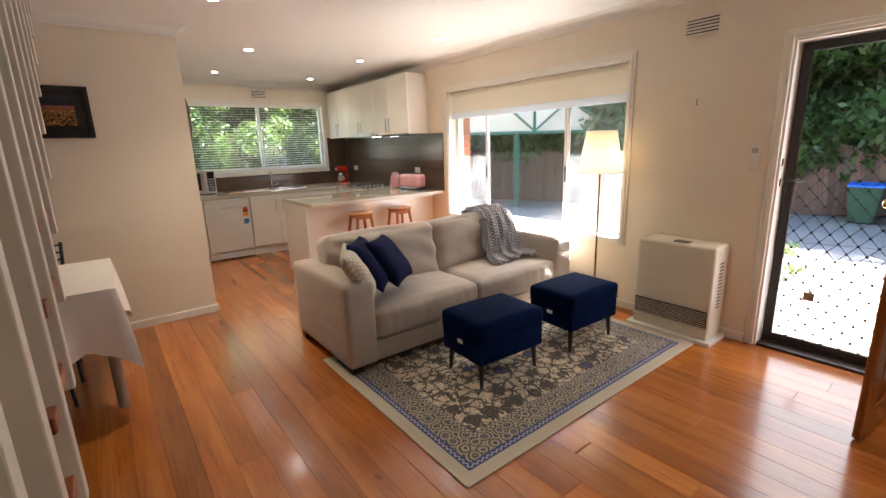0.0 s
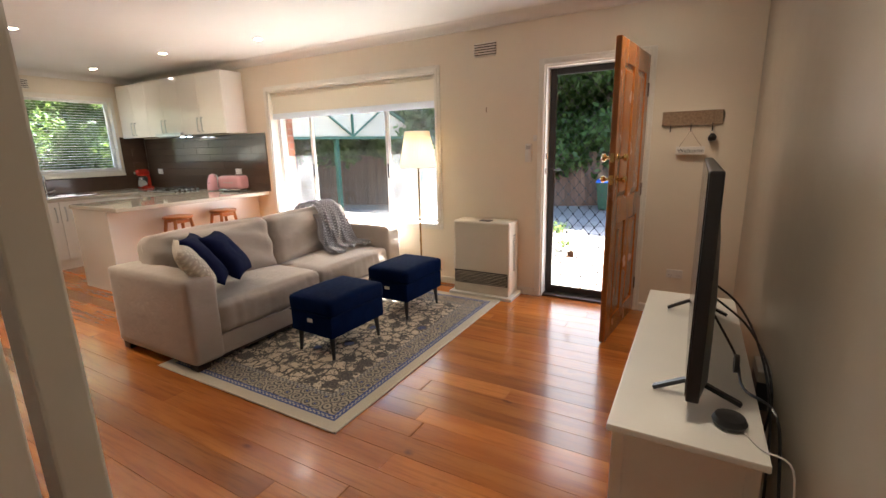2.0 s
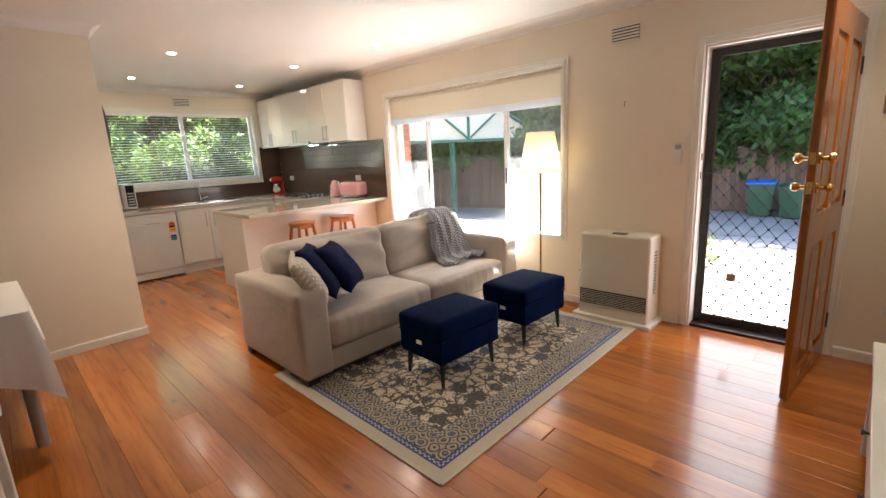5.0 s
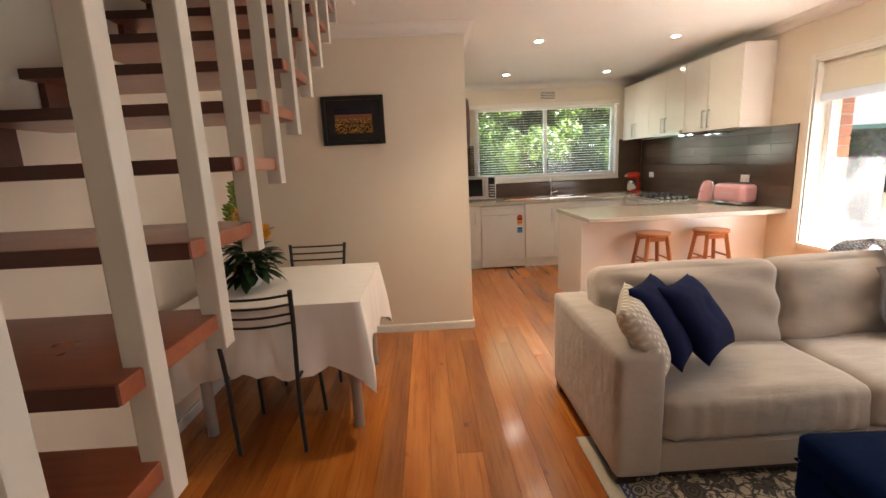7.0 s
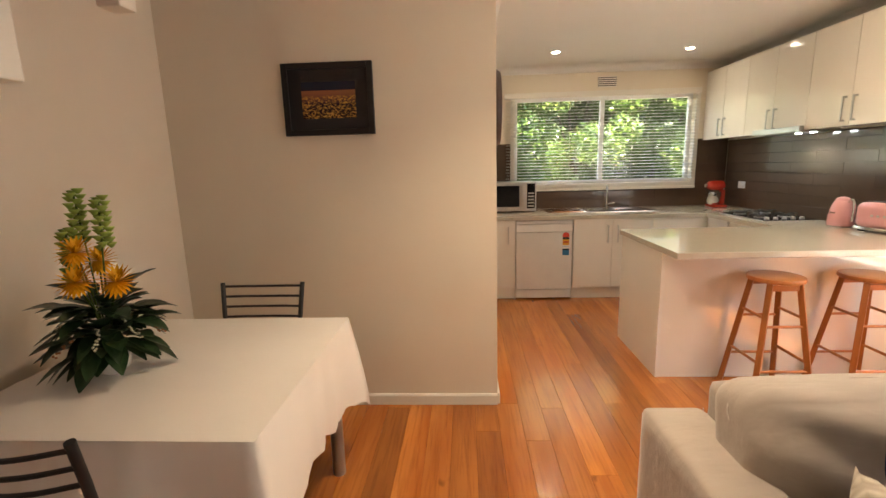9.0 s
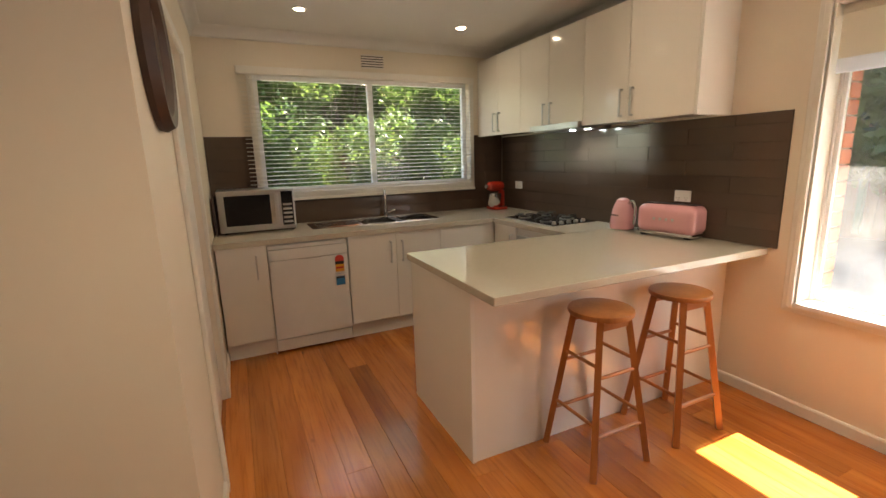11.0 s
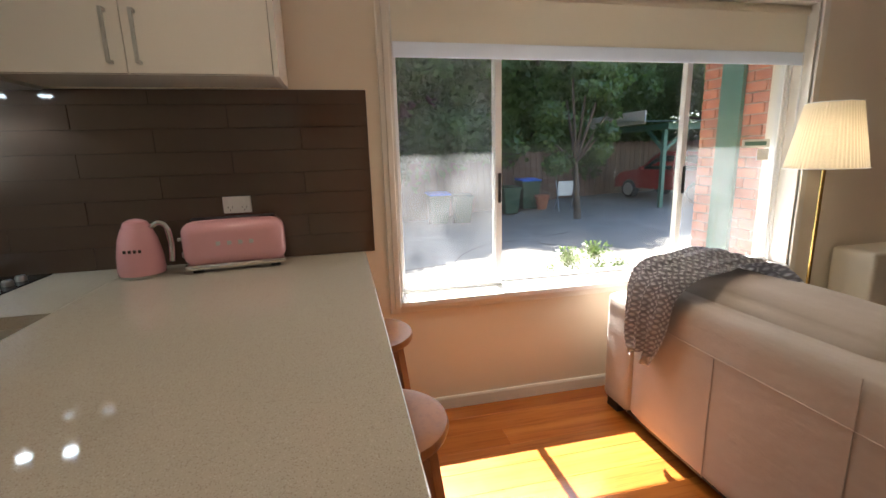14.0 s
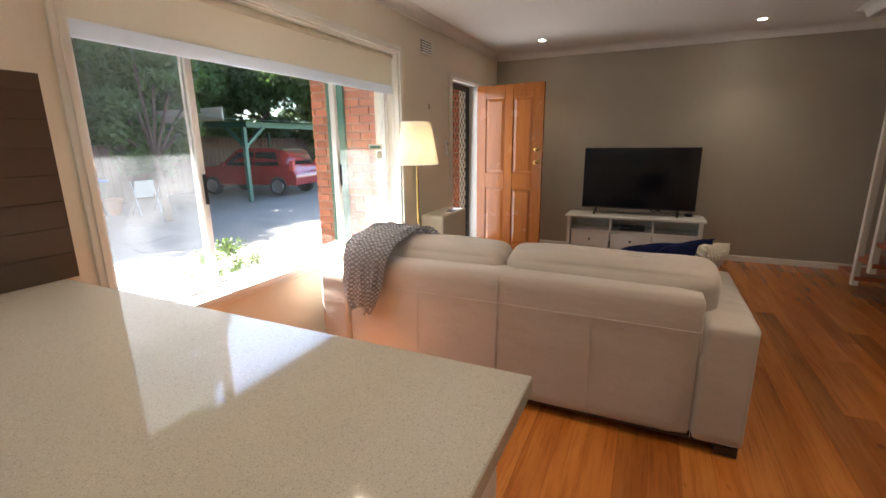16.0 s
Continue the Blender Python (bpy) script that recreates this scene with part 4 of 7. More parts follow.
# ---- gas heater ----
ht = thing("gas_heater", "cream enamel gas room heater with a louvred grille, against the wall", "heater", (4.33, 2.63, 0))
part("case", boxed(4.205, 4.45, 2.345, 2.925, 0.045, 0.735, bevel=0.028, seg=4), "heater", ht, smooth=True)
part("base_plate", boxed(4.16, 4.46, 2.31, 2.96, 0.0, 0.03, bevel=0.005), "unit_white", ht)
part("plinth", boxed(4.20, 4.45, 2.35, 2.92, 0.03, 0.11, bevel=0.012), "heater", ht)
part("grille_recess", boxed(4.1975, 4.21, 2.36, 2.91, 0.125, 0.25), "black_plastic", ht, "dark grille recess")
for i in range(8):
    part("louvre", boxed(4.190, 4.200, 2.365, 2.905, 0.135 + i * 0.0145, 0.1375 + i * 0.0145), "heater", ht)
part("control_panel", boxed(4.23, 4.30, 2.55, 2.66, 0.734, 0.741, bevel=0.002), "black_plastic", ht)
for i in range(14):
    part("side_slot", boxed(4.30, 4.36, 2.343, 2.346, 0.26 + i * 0.026, 0.27 + i * 0.026), "black_plastic", ht, "dark side slot")
gs = thing("gas_outlet", "white gas outlet with a hose beside the heater", "outlet", (4.46, 3.02, 0.3))
part("plate", boxed(4.455, 4.468, 2.985, 3.055, 0.28, 0.39, bevel=0.003), "plastic_white", gs)
part("hose", tube(bmesh.new(), curve([(4.44, 3.02, 0.33), (4.42, 3.03, 0.25), (4.43, 3.02, 0.12), (4.44, 2.94, 0.05)]), 0.008, 8), "plastic_white", gs, smooth=True)
part("cap", rod(bmesh.new(), (4.455, 3.02, 0.33), (4.43, 3.02, 0.33), 0.018, seg=16), "brass", gs, smooth=True)

# ---- floor lamp ----
LX, LY = 4.255, 3.335
fl = thing("floor_lamp", "brass floor lamp with a cream pleated cone shade, by the window", "lamp", (LX, LY, 0))
part("base", lathe(bmesh.new(), [(0.13, 0.0), (0.13, 0.012), (0.10, 0.02), (0.015, 0.026)], 36, (LX, LY, 0)), "brass", fl, smooth=True)
part("pole", rod(bmesh.new(), (LX, LY, 0.02), (LX, LY, 1.30), 0.0095, seg=14), "brass", fl, smooth=True)
for z in (0.48, 0.86):
    part("joint", rod(bmesh.new(), (LX, LY, z), (LX, LY, z + 0.02), 0.012, seg=14), "brass", fl)
bm = bmesh.new()
n = 120
rings = [[bm.verts.new((LX + r * k * math.cos(2 * math.pi * i / n), LY + r * k * math.sin(2 * math.pi * i / n), z)) for i in range(n) for k in ((1.0 if i % 2 else 0.985),)] for r, z in ((0.185, 1.235), (0.155, 1.40), (0.122, 1.58))]
for a, c in zip(rings, rings[1:]):
    for i in range(n):
        bm.faces.new((a[i], a[(i + 1) % n], c[(i + 1) % n], c[i]))
part("shade", bm, "shade", fl, "cream pleated fabric shade")
for r, z in ((0.186, 1.236), (0.123, 1.579)):
    part("shade_trim", tube(bmesh.new(), [(LX + r * math.cos(a / 24 * math.pi), LY + r * math.sin(a / 24 * math.pi), z) for a in range(49)], 0.003, 6), "paper", fl)
part("bulb", lathe(bmesh.new(), [(0.012, 1.30), (0.028, 1.36), (0.03, 1.39), (0.015, 1.42)], 16, (LX, LY, 0)), light_material("warm_bulb", (1.0, 0.80, 0.52), 3), fl, "glowing warm bulb", smooth="all")

# ---- television and its cabinet ----
tu = thing("tv_unit", "white painted television cabinet with open shelves above three drawers", "cabinet", (2.6, 0.86, 0))
UX0, UX1 = 1.865, 3.345
part("top", boxed(UX0 - 0.03, UX1 + 0.03, 0.66, 1.10, 0.505, 0.53, bevel=0.004), "unit_white", tu)
part("back_panel", boxed(UX0 + 0.02, UX1 - 0.02, 0.675, 0.69, 0.13, 0.50), "unit_white", tu)
for x in (UX0, UX1 - 0.02):
    part("side_panel", boxed(x, x + 0.02, 0.68, 1.07, 0.12, 0.505), "unit_white", tu)
for x in (UX0 - 0.002, UX1 - 0.038):
    for y in (0.675, 1.045):
        part("leg", boxed(x, x + 0.04, y, y + 0.04, 0.0, 0.504, bevel=0.002, seg=1), "unit_white", tu)
part("shelf", boxed(UX0 + 0.02, UX1 - 0.02, 0.69, 1.07, 0.335, 0.352), "unit_white", tu)
part("bottom_panel", boxed(UX0 + 0.02, UX1 - 0.02, 0.69, 1.06, 0.125, 0.143), "unit_white", tu)
DW = (UX1 - UX0 - 0.08) / 3
for i in range(3):
    x = UX0 + 0.04 + i * DW
    if i:
        part("divider", boxed(x - 0.009, x + 0.009, 0.69, 1.07, 0.352, 0.504), "unit_white", tu)
    dr = part("drawer_front", boxed(x + 0.010, x + DW - 0.010, 1.06, 1.078, 0.15, 0.328, bevel=0.003, seg=1), "unit_white", tu)
    part("knob", lathe(bmesh.new(), [(0.006, 0.0), (0.006, 0.012), (0.014, 0.018), (0.012, 0.026)], 16), "dark_feet", dr, "dark round knob", smooth=True, local=True).matrix_local = pose(x + DW / 2 - 2.6, 1.078 - 0.86, 0.24, rx=-90)
bx = thing("media_box", "low black media box on the cabinet's middle shelf", "media player", (2.6, 0.9, 0.352))
part("case", boxed(2.46, 2.74, 0.78, 1.0, 0.352, 0.397, bevel=0.006), "black_plastic", bx)
bk = thing("magazine", "flat grey magazine on the cabinet's shelf", "magazine", (3.1, 0.9, 0.352))
part("pages", boxed(2.98, 3.22, 0.82, 1.0, 0.352, 0.362), "plastic_white", bk)
tv = thing("television", "large black flat-screen television, switched off, on a white cabinet", "television", (2.58, 0.88, 0.53))
part("housing", boxed(1.948, 3.210, 0.845, 0.885, 0.605, 1.334, bevel=0.008), "black_plastic", tv)
bm = bmesh.new()
rows = [[bm.verts.new((x, y, z)) for x, y, z in ((1.965 + i, 0.845, z), (2.06 + i * 1.5, 0.845 - d, z), (3.10 - i * 1.5, 0.845 - d, z), (3.19 - i, 0.845, z))] for z, d, i in ((0.615, 0.010, 0.0), (0.64, 0.022, 0.0), (0.92, 0.021, 0.0), (1.10, 0.014, 0.01), (1.25, 0.003, 0.05))]
for a, c in zip(rows, rows[1:]):
    for k in range(3):
        bm.faces.new((a[k], a[k + 1], c[k + 1], c[k]))
bm.faces.new(rows[0])
bm.faces.new(rows[-1][::-1])
part("back_cover", bm, "black_plastic", tv, "bulging black back cover", smooth=True)
part("screen", boxed(1.955, 3.203, 0.885, 0.888, 0.622, 1.328), "screen", tv, "glossy dark screen")
for x in (2.12, 3.04):
    part("foot", bar(bmesh.new(), (x, 0.865, 0.61), (x + 0.01, 0.985, 0.541), 0.022, 0.014), "black_plastic", tv)
    part("foot", bar(bmesh.new(), (x, 0.865, 0.61), (x + 0.01, 0.715, 0.541), 0.022, 0.014), "black_plastic", tv)
sp = thing("smart_speaker", "round black fabric smart speaker on the white cabinet", "speaker", (2.0, 0.755, 0.53))
part("body", lathe(bmesh.new(), [(0.03, 0.0), (0.045, 0.004), (0.05, 0.018), (0.042, 0.034), (0.01, 0.042)], 32, (2.0, 0.755, 0.53)), "black_plastic", sp, smooth=True)
part("power_cord", tube(bmesh.new(), curve([(1.98, 0.72, 0.536), (1.90, 0.68, 0.535), (1.86, 0.61, 0.52), (1.85, 0.60, 0.3), (1.9, 0.61, 0.08)]), 0.003, 6), "plastic_white", sp, "thin white cord")
cb = thing("tv_cable", "black cables looping behind the television", "cable", (2.6, 0.75, 0.53))
for k, pts in enumerate((((2.9, 0.80, 0.75), (2.75, 0.70, 0.70), (2.5, 0.64, 0.62), (2.3, 0.605, 0.45), (2.2, 0.60, 0.1)), ((2.5, 0.80, 0.72), (2.4, 0.72, 0.60), (2.25, 0.70, 0.545), (2.1, 0.62, 0.54), (2.0, 0.60, 0.3)), ((2.85, 0.80, 0.7), (2.6, 0.66, 0.64), (2.35, 0.6, 0.5), (2.5, 0.6, 0.1)))):
    part("cord", tube(bmesh.new(), curve(pts), 0.005, 6), "black_plastic", cb, smooth=True)
part("plug_puck", rod(bmesh.new(), (2.33, 0.73, 0.60), (2.33, 0.715, 0.60), 0.035, seg=24), "black_plastic", cb, smooth=True)

md = thing("modem", "black modem with a grey top behind the television cabinet", "modem", (2.6, 0.6, 0.35))
part("case", boxed(2.52, 2.68, 0.577, 0.625, 0.33, 0.45, bevel=0.006), "black_plastic", md)
part("cap", boxed(2.52, 2.68, 0.577, 0.627, 0.451, 0.50, bevel=0.006), "grey_leg", md, "grey upper half")

# ---- front door leaf and security screen ----
leaf = thing("door_2", "open varnished timber front door with four raised panels", "door", (4.465, 1.315, 0), kind="structure")
LW, LT, LZ0, LZ1 = 0.85, 0.038, 0.012, 2.075
bm = bmesh.new()
PZ = ((0.16, 0.86), (1.04, 1.93))
PXS = ((0.12, 0.375), (0.475, 0.73))
box(bm, 0, LW, -0.006, 0.006, LZ0, LZ1)
part("core", bm, "door_wood", leaf, local=True)
for a, c in ((0.0, PXS[0][0]), (PXS[0][1], PXS[1][0]), (PXS[1][1], LW)):
    part("stile", boxed(a, c, -LT / 2, LT / 2, LZ0, LZ1, bevel=0.002, seg=1), "door_wood", leaf, local=True)
for a, c in PXS:
    for z0, z1 in ((LZ0, PZ[0][0]), (PZ[0][1], PZ[1][0]), (PZ[1][1], LZ1)):
        part("rail", boxed(a, c, -LT / 2 + 0.0005, LT / 2 - 0.0005, z0, z1, bevel=0.002, seg=1), "door_wood", leaf, local=True)
    for z0, z1 in PZ:
        bm = bmesh.new()
        for s in (1, -1):
            o = [bm.verts.new((x, s * 0.007, z)) for x, z in ((a + 0.012, z0 + 0.012), (c - 0.012, z0 + 0.012), (c - 0.012, z1 - 0.012), (a + 0.012, z1 - 0.012))]
            q = [bm.verts.new((x, s * 0.016, z)) for x, z in ((a + 0.045, z0 + 0.045), (c - 0.045, z0 + 0.045), (c - 0.045, z1 - 0.045), (a + 0.045, z1 - 0.045))]
            for k in range(4):
                bm.faces.new((o[k], o[(k + 1) % 4], q[(k + 1) % 4], q[k]))
            bm.faces.new(q)
        part("raised_panel", bm, "door_wood", leaf, local=True)
for z, r in ((1.325, 0.026), (1.18, 0.022)):
    for s in (1, -1):
        kb = part("door_knob", lathe(bmesh.new(), [(0.028, 0.0), (0.028, 0.006), (0.01, 0.01), (0.01, 0.03), (r, 0.045), (r * 0.9, 0.062), (0.008, 0.068)], 24), "brass", leaf, "polished brass knob", smooth=True, local=True)
        kb.matrix_local = pose(0.792, s * 0.019, z, rx=-90 * s)
    part("latch_plate", boxed(LW, LW + 0.002, -0.012, 0.012, z - 0.03, z + 0.03), "brass", leaf, local=True)
for z in (0.25, 1.05, 1.82):
    part("hinge", boxed(-0.012, 0.03, 0.019, 0.024, z - 0.05, z + 0.05), "dark_feet", leaf, local=True)
leaf.rotation_euler.z = radians(180 - 6.3)
fr = thing("door_frame", "cream painted front door frame", "door frame", (4.6, 1.72, 0), kind="structure")
for y0, y1 in ((DOOR[0] - 0.001, DOOR[0] + 0.014), (DOOR[1] - 0.014, DOOR[1] + 0.001)):
    part("jamb", boxed(XE - 0.005, XO - 0.02, y0, y1, 0, DOOR[3]), "trim", fr)
part("head", boxed(XE - 0.005, XO - 0.02, DOOR[0] + 0.014, DOOR[1] - 0.014, DOOR[3] - 0.014, DOOR[3] + 0.001), "trim", fr)
part("threshold", boxed(XE + 0.01, XO + 0.05, DOOR[0] + 0.014, DOOR[1] - 0.014, -0.03, 0.018, bevel=0.004), "dark_feet", fr)
for z in (1.185, 1.32):
    part("strike_plate", boxed(XE + 0.02, XE + 0.05, DOOR[1] - 0.0155, DOOR[1] - 0.014, z - 0.025, z + 0.025), "brass", fr)
sd = thing("security_door", "closed dark security screen door with a diamond grille", "screen door", (4.6, 1.72, 0))
SY = (DOOR[0] + 0.018, DOOR[1] - 0.018, 0.025, DOOR[3] - 0.018)
SXP = 4.575
for a, c, z0, z1 in ((SY[0], SY[0] + 0.055, SY[2], SY[3]), (SY[1] - 0.055, SY[1], SY[2], SY[3]), (SY[0] + 0.055, SY[1] - 0.055, SY[2], SY[2] + 0.06), (SY[0] + 0.055, SY[1] - 0.055, SY[3] - 0.055, SY[3])):
    part("frame_bar", boxed(SXP, SXP + 0.03, a, c, z0, z1, bevel=0.003, seg=1), "black_metal", sd, "dark brown metal frame")
bm = bmesh.new()
ya, yb, za, zb = SY[0] + 0.055, SY[1] - 0.055, SY[2] + 0.06, SY[3] - 0.055
PW, PH = 0.098, 0.118
for s in (1, -1):
    k0 = -40
    for k in range(-40, 60):
        # the line z - za = s * PH / PW * (y - ya) + k * PH, cut to the opening
        pts = []
        for y in (ya, yb):
            z = za + s * PH / PW * (y - ya) + k * PH
            if za <= z <= zb:
                pts.append((y, z))
        for z in (za, zb):
            y = ya + (z - za - k * PH) * PW / PH * s
            if ya < y < yb:
                pts.append((y, z))
        if len(pts) >= 2 and abs(pts[0][0] - pts[1][0]) > 0.01:
            bar(bm, (SXP + 0.016 + 0.002 * s, *pts[0]), (SXP + 0.016 + 0.002 * s, *pts[1]), 0.0042, 0.003)
part("grille", bm, "black_metal", sd, "black diamond grille bars", kind="stuff")
bm = bmesh.new()
for k in range(60):
    z = za + k * PH / 2
    for j in range(12):
        y = ya + (j + (0.5 if k % 2 else 0)) * PW
        if z < zb and y < yb:
            box(bm, SXP + 0.010, SXP + 0.022, y - 0.007, y + 0.007, z - 0.008, z + 0.008)
part("grille_knot", bm, "black_metal", sd, "small black grille joints", kind="stuff")
part("lock_case", boxed(SXP - 0.02, SXP, SY[1] - 0.05, SY[1] - 0.008, 1.10, 1.27, bevel=0.005), "black_metal", sd)
part("handle", tube(bmesh.new(), [(SXP - 0.02, SY[1] - 0.03, 1.20), (SXP - 0.05, SY[1] - 0.035, 1.20), (SXP - 0.052, SY[1] - 0.13, 1.20)], 0.008, 8), "black_metal", sd, smooth=True)
tg = thing("hanging_tag", "small brown ornament hanging on the screen door", "ornament", (4.56, 1.87, 0.42))
part("body", boxed(4.552, 4.568, 1.845, 1.905, 0.385, 0.445, bevel=0.004), "rack_wood", tg)
part("hook", tube(bmesh.new(), [(4.56, 1.875, 0.445), (4.565, 1.875, 0.475), (4.578, 1.875, 0.48)], 0.003, 6), "rack_wood", tg)

# ---- things on the living room walls ----
kr = thing("key_rack", "carved whitewashed wooden key rack with three hooks", "key rack", (XE, 0.98, 1.6))
part("board", boxed(XE - 0.018, XE, 0.775, 1.183, 1.54, 1.645, bevel=0.004), "rack_wood", kr)
for y in (0.84, 0.98, 1.12):
    part("hook", tube(bmesh.new(), [(XE - 0.018, y, 1.55), (XE - 0.04, y, 1.53), (XE - 0.045, y, 1.50), (XE - 0.03, y, 1.495)], 0.004, 6), "black_metal", kr, "small dark hook")
ws = thing("welcome_sign", "small white hanging sign that reads Welcome", "sign", (XE - 0.03, 0.97, 1.35))
part("plaque", boxed(XE - 0.035, XE - 0.027, 0.875, 1.07, 1.32, 1.38, bevel=0.003), "paper", ws)
part("string", tube(bmesh.new(), [(XE - 0.031, 0.90, 1.38), (XE - 0.04, 0.98, 1.50), (XE - 0.031, 1.05, 1.38)], 0.002, 5), "rack_wood", ws)
tc = bpy.data.curves.new("lettering", "FONT")
tc.body, tc.size, tc.align_x, tc.align_y, tc.extrude = "Welcome", 0.045, "CENTER", "CENTER", 0.0008
tc.materials.append(M["black_plastic"])
tx = new("lettering", tc)
tx.parent = ws
tx.matrix_local = pose(-0.006, 0.0, 0.0, 90, 0, -90)
ky = thing("key_bunch", "dark key bunch hanging from the rack", "keys", (XE - 0.03, 0.84, 1.45))
part("fob", lathe(bmesh.new(), [(0.008, -0.03), (0.026, -0.02), (0.03, 0.005), (0.012, 0.03)], 16, (XE - 0.035, 0.835, 1.445)), "black_plastic", ky, smooth=True)
part("ring", tube(bmesh.new(), [(XE - 0.035, 0.84 + 0.012 * math.cos(a), 1.485 + 0.012 * math.sin(a)) for a in np.linspace(0, 6.28, 13)], 0.002, 5), "silver", ky)
rc = thing("air_conditioner_remote", "white wall-mounted air conditioner remote", "remote control", (XE - 0.01, 2.265, 1.355))
part("body", boxed(XE - 0.022, XE, 2.235, 2.297, 1.27, 1.435, bevel=0.006), "plastic_white", rc, smooth=True)
part("display", boxed(XE - 0.0235, XE - 0.0215, 2.245, 2.287, 1.385, 1.418), "grey_leg", rc, "grey display")
sw = thing("light_switch", "white wall light switch beside the door", "light switch", (XE, 2.19, 1.5))
part("plate", boxed(XE - 0.008, XE, 2.18 + 0.012, 2.225, 1.455, 1.51, bevel=0.002), "plastic_white", sw)
hk = thing("wall_hook", "small metal hook on the wall", "hook", (XE, 2.684, 1.757))
part("hook_body", tube(bmesh.new(), [(XE, 2.684, 1.775), (XE - 0.012, 2.684, 1.775), (XE - 0.018, 2.684, 1.745), (XE - 0.006, 2.684, 1.735)], 0.004, 6), "rack_wood", hk)


def power_point(y, z, w, h, sockets, label, x=XE):
    th = thing("power_point", label, "power point", (x, y, z))
    part("plate", boxed(x - 0.009, x, y - w / 2, y + w / 2, z - h / 2, z + h / 2, bevel=0.002), "plastic_white", th)
    for i in range(sockets):
        yy = y + (i - (sockets - 1) / 2) * w / 2
        part("switch", boxed(x - 0.012, x - 0.009, yy - 0.006, yy + 0.006, z + h * 0.1, z + h * 0.32), "paper", th)
        for dy, dz in ((-0.009, 0.0), (0.009, 0.0), (0.0, -0.012)):
            part("slot", boxed(x - 0.0098, x - 0.0088, yy + dy - 0.0015, yy + dy + 0.0015, z - h * 0.15 + dz - 0.004, z - h * 0.15 + dz + 0.004), "black_plastic", th, "dark socket slot")


power_point(1.0, 0.355, 0.118, 0.07, 2, "white double power point behind the door")
power_point(6.385, 1.168, 0.118, 0.074, 2, "white double power point on the brown tiles", XE - 0.008)
power_point(8.287, 1.162, 0.118, 0.074, 2, "white double power point beside the mixer", XE - 0.008)

# picture on the dining wall


def night_picture():
    m, t, b = nodes_of("night_city_photograph")
    g = t.nodes.new("ShaderNodeNewGeometry")
    s = t.nodes.new("ShaderNodeSeparateXYZ")
    link(t, g.outputs["Position"], s.inputs[0])
    up = ramp(t, s.outputs[2], 1.707, 1.914)
    lights = noise_of(t, 70, 4, (1, 1, 1.6), 0.7)
    glow = math_node(t, "MULTIPLY", ramp(t, lights, 0.48, 0.62), math_node(t, "LESS_THAN", up, 0.72))
    col = mixed(t, up, (0.03, 0.015, 0.005), (0.02, 0.022, 0.04))
    col = mixed(t, math_node(t, "MULTIPLY", ramp(t, up, 0.5, 0.8), math_node(t, "LESS_THAN", up, 0.86)), col, (0.25, 0.10, 0.05))
    col = mixed(t, glow, col, (0.52, 0.27, 0.05))
    link(t, col, b.inputs["Base Color"])
    b.inputs["Roughness"].default_value = 0.2
    return m


pf = thing("framed_picture", "black framed night photograph of a lit city", "picture", (0.637, YP, 1.84))
px0, px1, pz0, pz1 = 0.386, 0.889, 1.645, 2.03
for a, c, d, e in ((px0, px0 + 0.032, pz0, pz1), (px1 - 0.032, px1, pz0, pz1), (px0 + 0.032, px1 - 0.032, pz0, pz0 + 0.032), (px0 + 0.032, px1 - 0.032, pz1 - 0.032, pz1)):
    part("frame_side", boxed(a, c, YP - 0.03, YP - 0.002, d, e, bevel=0.004), "frame_black", pf)
part("mount", boxed(px0 + 0.032, px1 - 0.032, YP - 0.014, YP - 0.010, pz0 + 0.032, pz1 - 0.032), "black_plastic", pf, "black mount card")
part("photograph", boxed(0.489, 0.789, YP - 0.0175, YP - 0.014, 1.737, 1.93), night_picture(), pf, "orange and blue night view")

# round clock on the partition's kitchen side
ck = thing("wall_clock", "round dark wooden wall clock", "clock", (XP, 6.06, 1.80))
bm = lathe(bmesh.new(), [(0.14, 0.001), (0.225, 0.001), (0.23, 0.02), (0.215, 0.045), (0.18, 0.04), (0.165, 0.018), (0.02, 0.015)], 48)
part("rim", bm, "clock", ck, smooth=True, local=True)
ck.rotation_euler = (0, radians(90), 0)

# ---- dining corner ----
tb = thing("dining_table", "square dining table with round grey metal legs", "table", (0.33, 4.69, 0))
part("tabletop", boxed(-0.16, 0.81, 4.20, 5.14, 0.735, 0.76, bevel=0.004), "unit_white", tb)
for x in (-0.09, 0.745):
    for y in (4.28, 5.07):
        part("leg", rod(bmesh.new(), (x, y, 0.0), (x, y, 0.735), 0.03, seg=20), "grey_leg", tb, smooth=True)
cl = thing("tablecloth", "creased white tablecloth hanging over the table's edges", "tablecloth", (0.33, 4.69, 0.76))
x0, x1, y0, y1 = -0.168, 0.818, 4.19, 5.15
bm = bmesh.new()
n = 26
loop = []
for (ax, ay), (bx, by), nx, ny in (((x0, y0), (x1, y0), 0, -1), ((x1, y0), (x1, y1), 1, 0), ((x1, y1), (x0, y1), 0, 1), ((x0, y1), (x0, y0), -1, 0)):
    for i in range(n):
        loop.append((ax + (bx - ax) * i / n, ay + (by - ay) * i / n, nx, ny, i / n))
L = len(loop)
rings = []
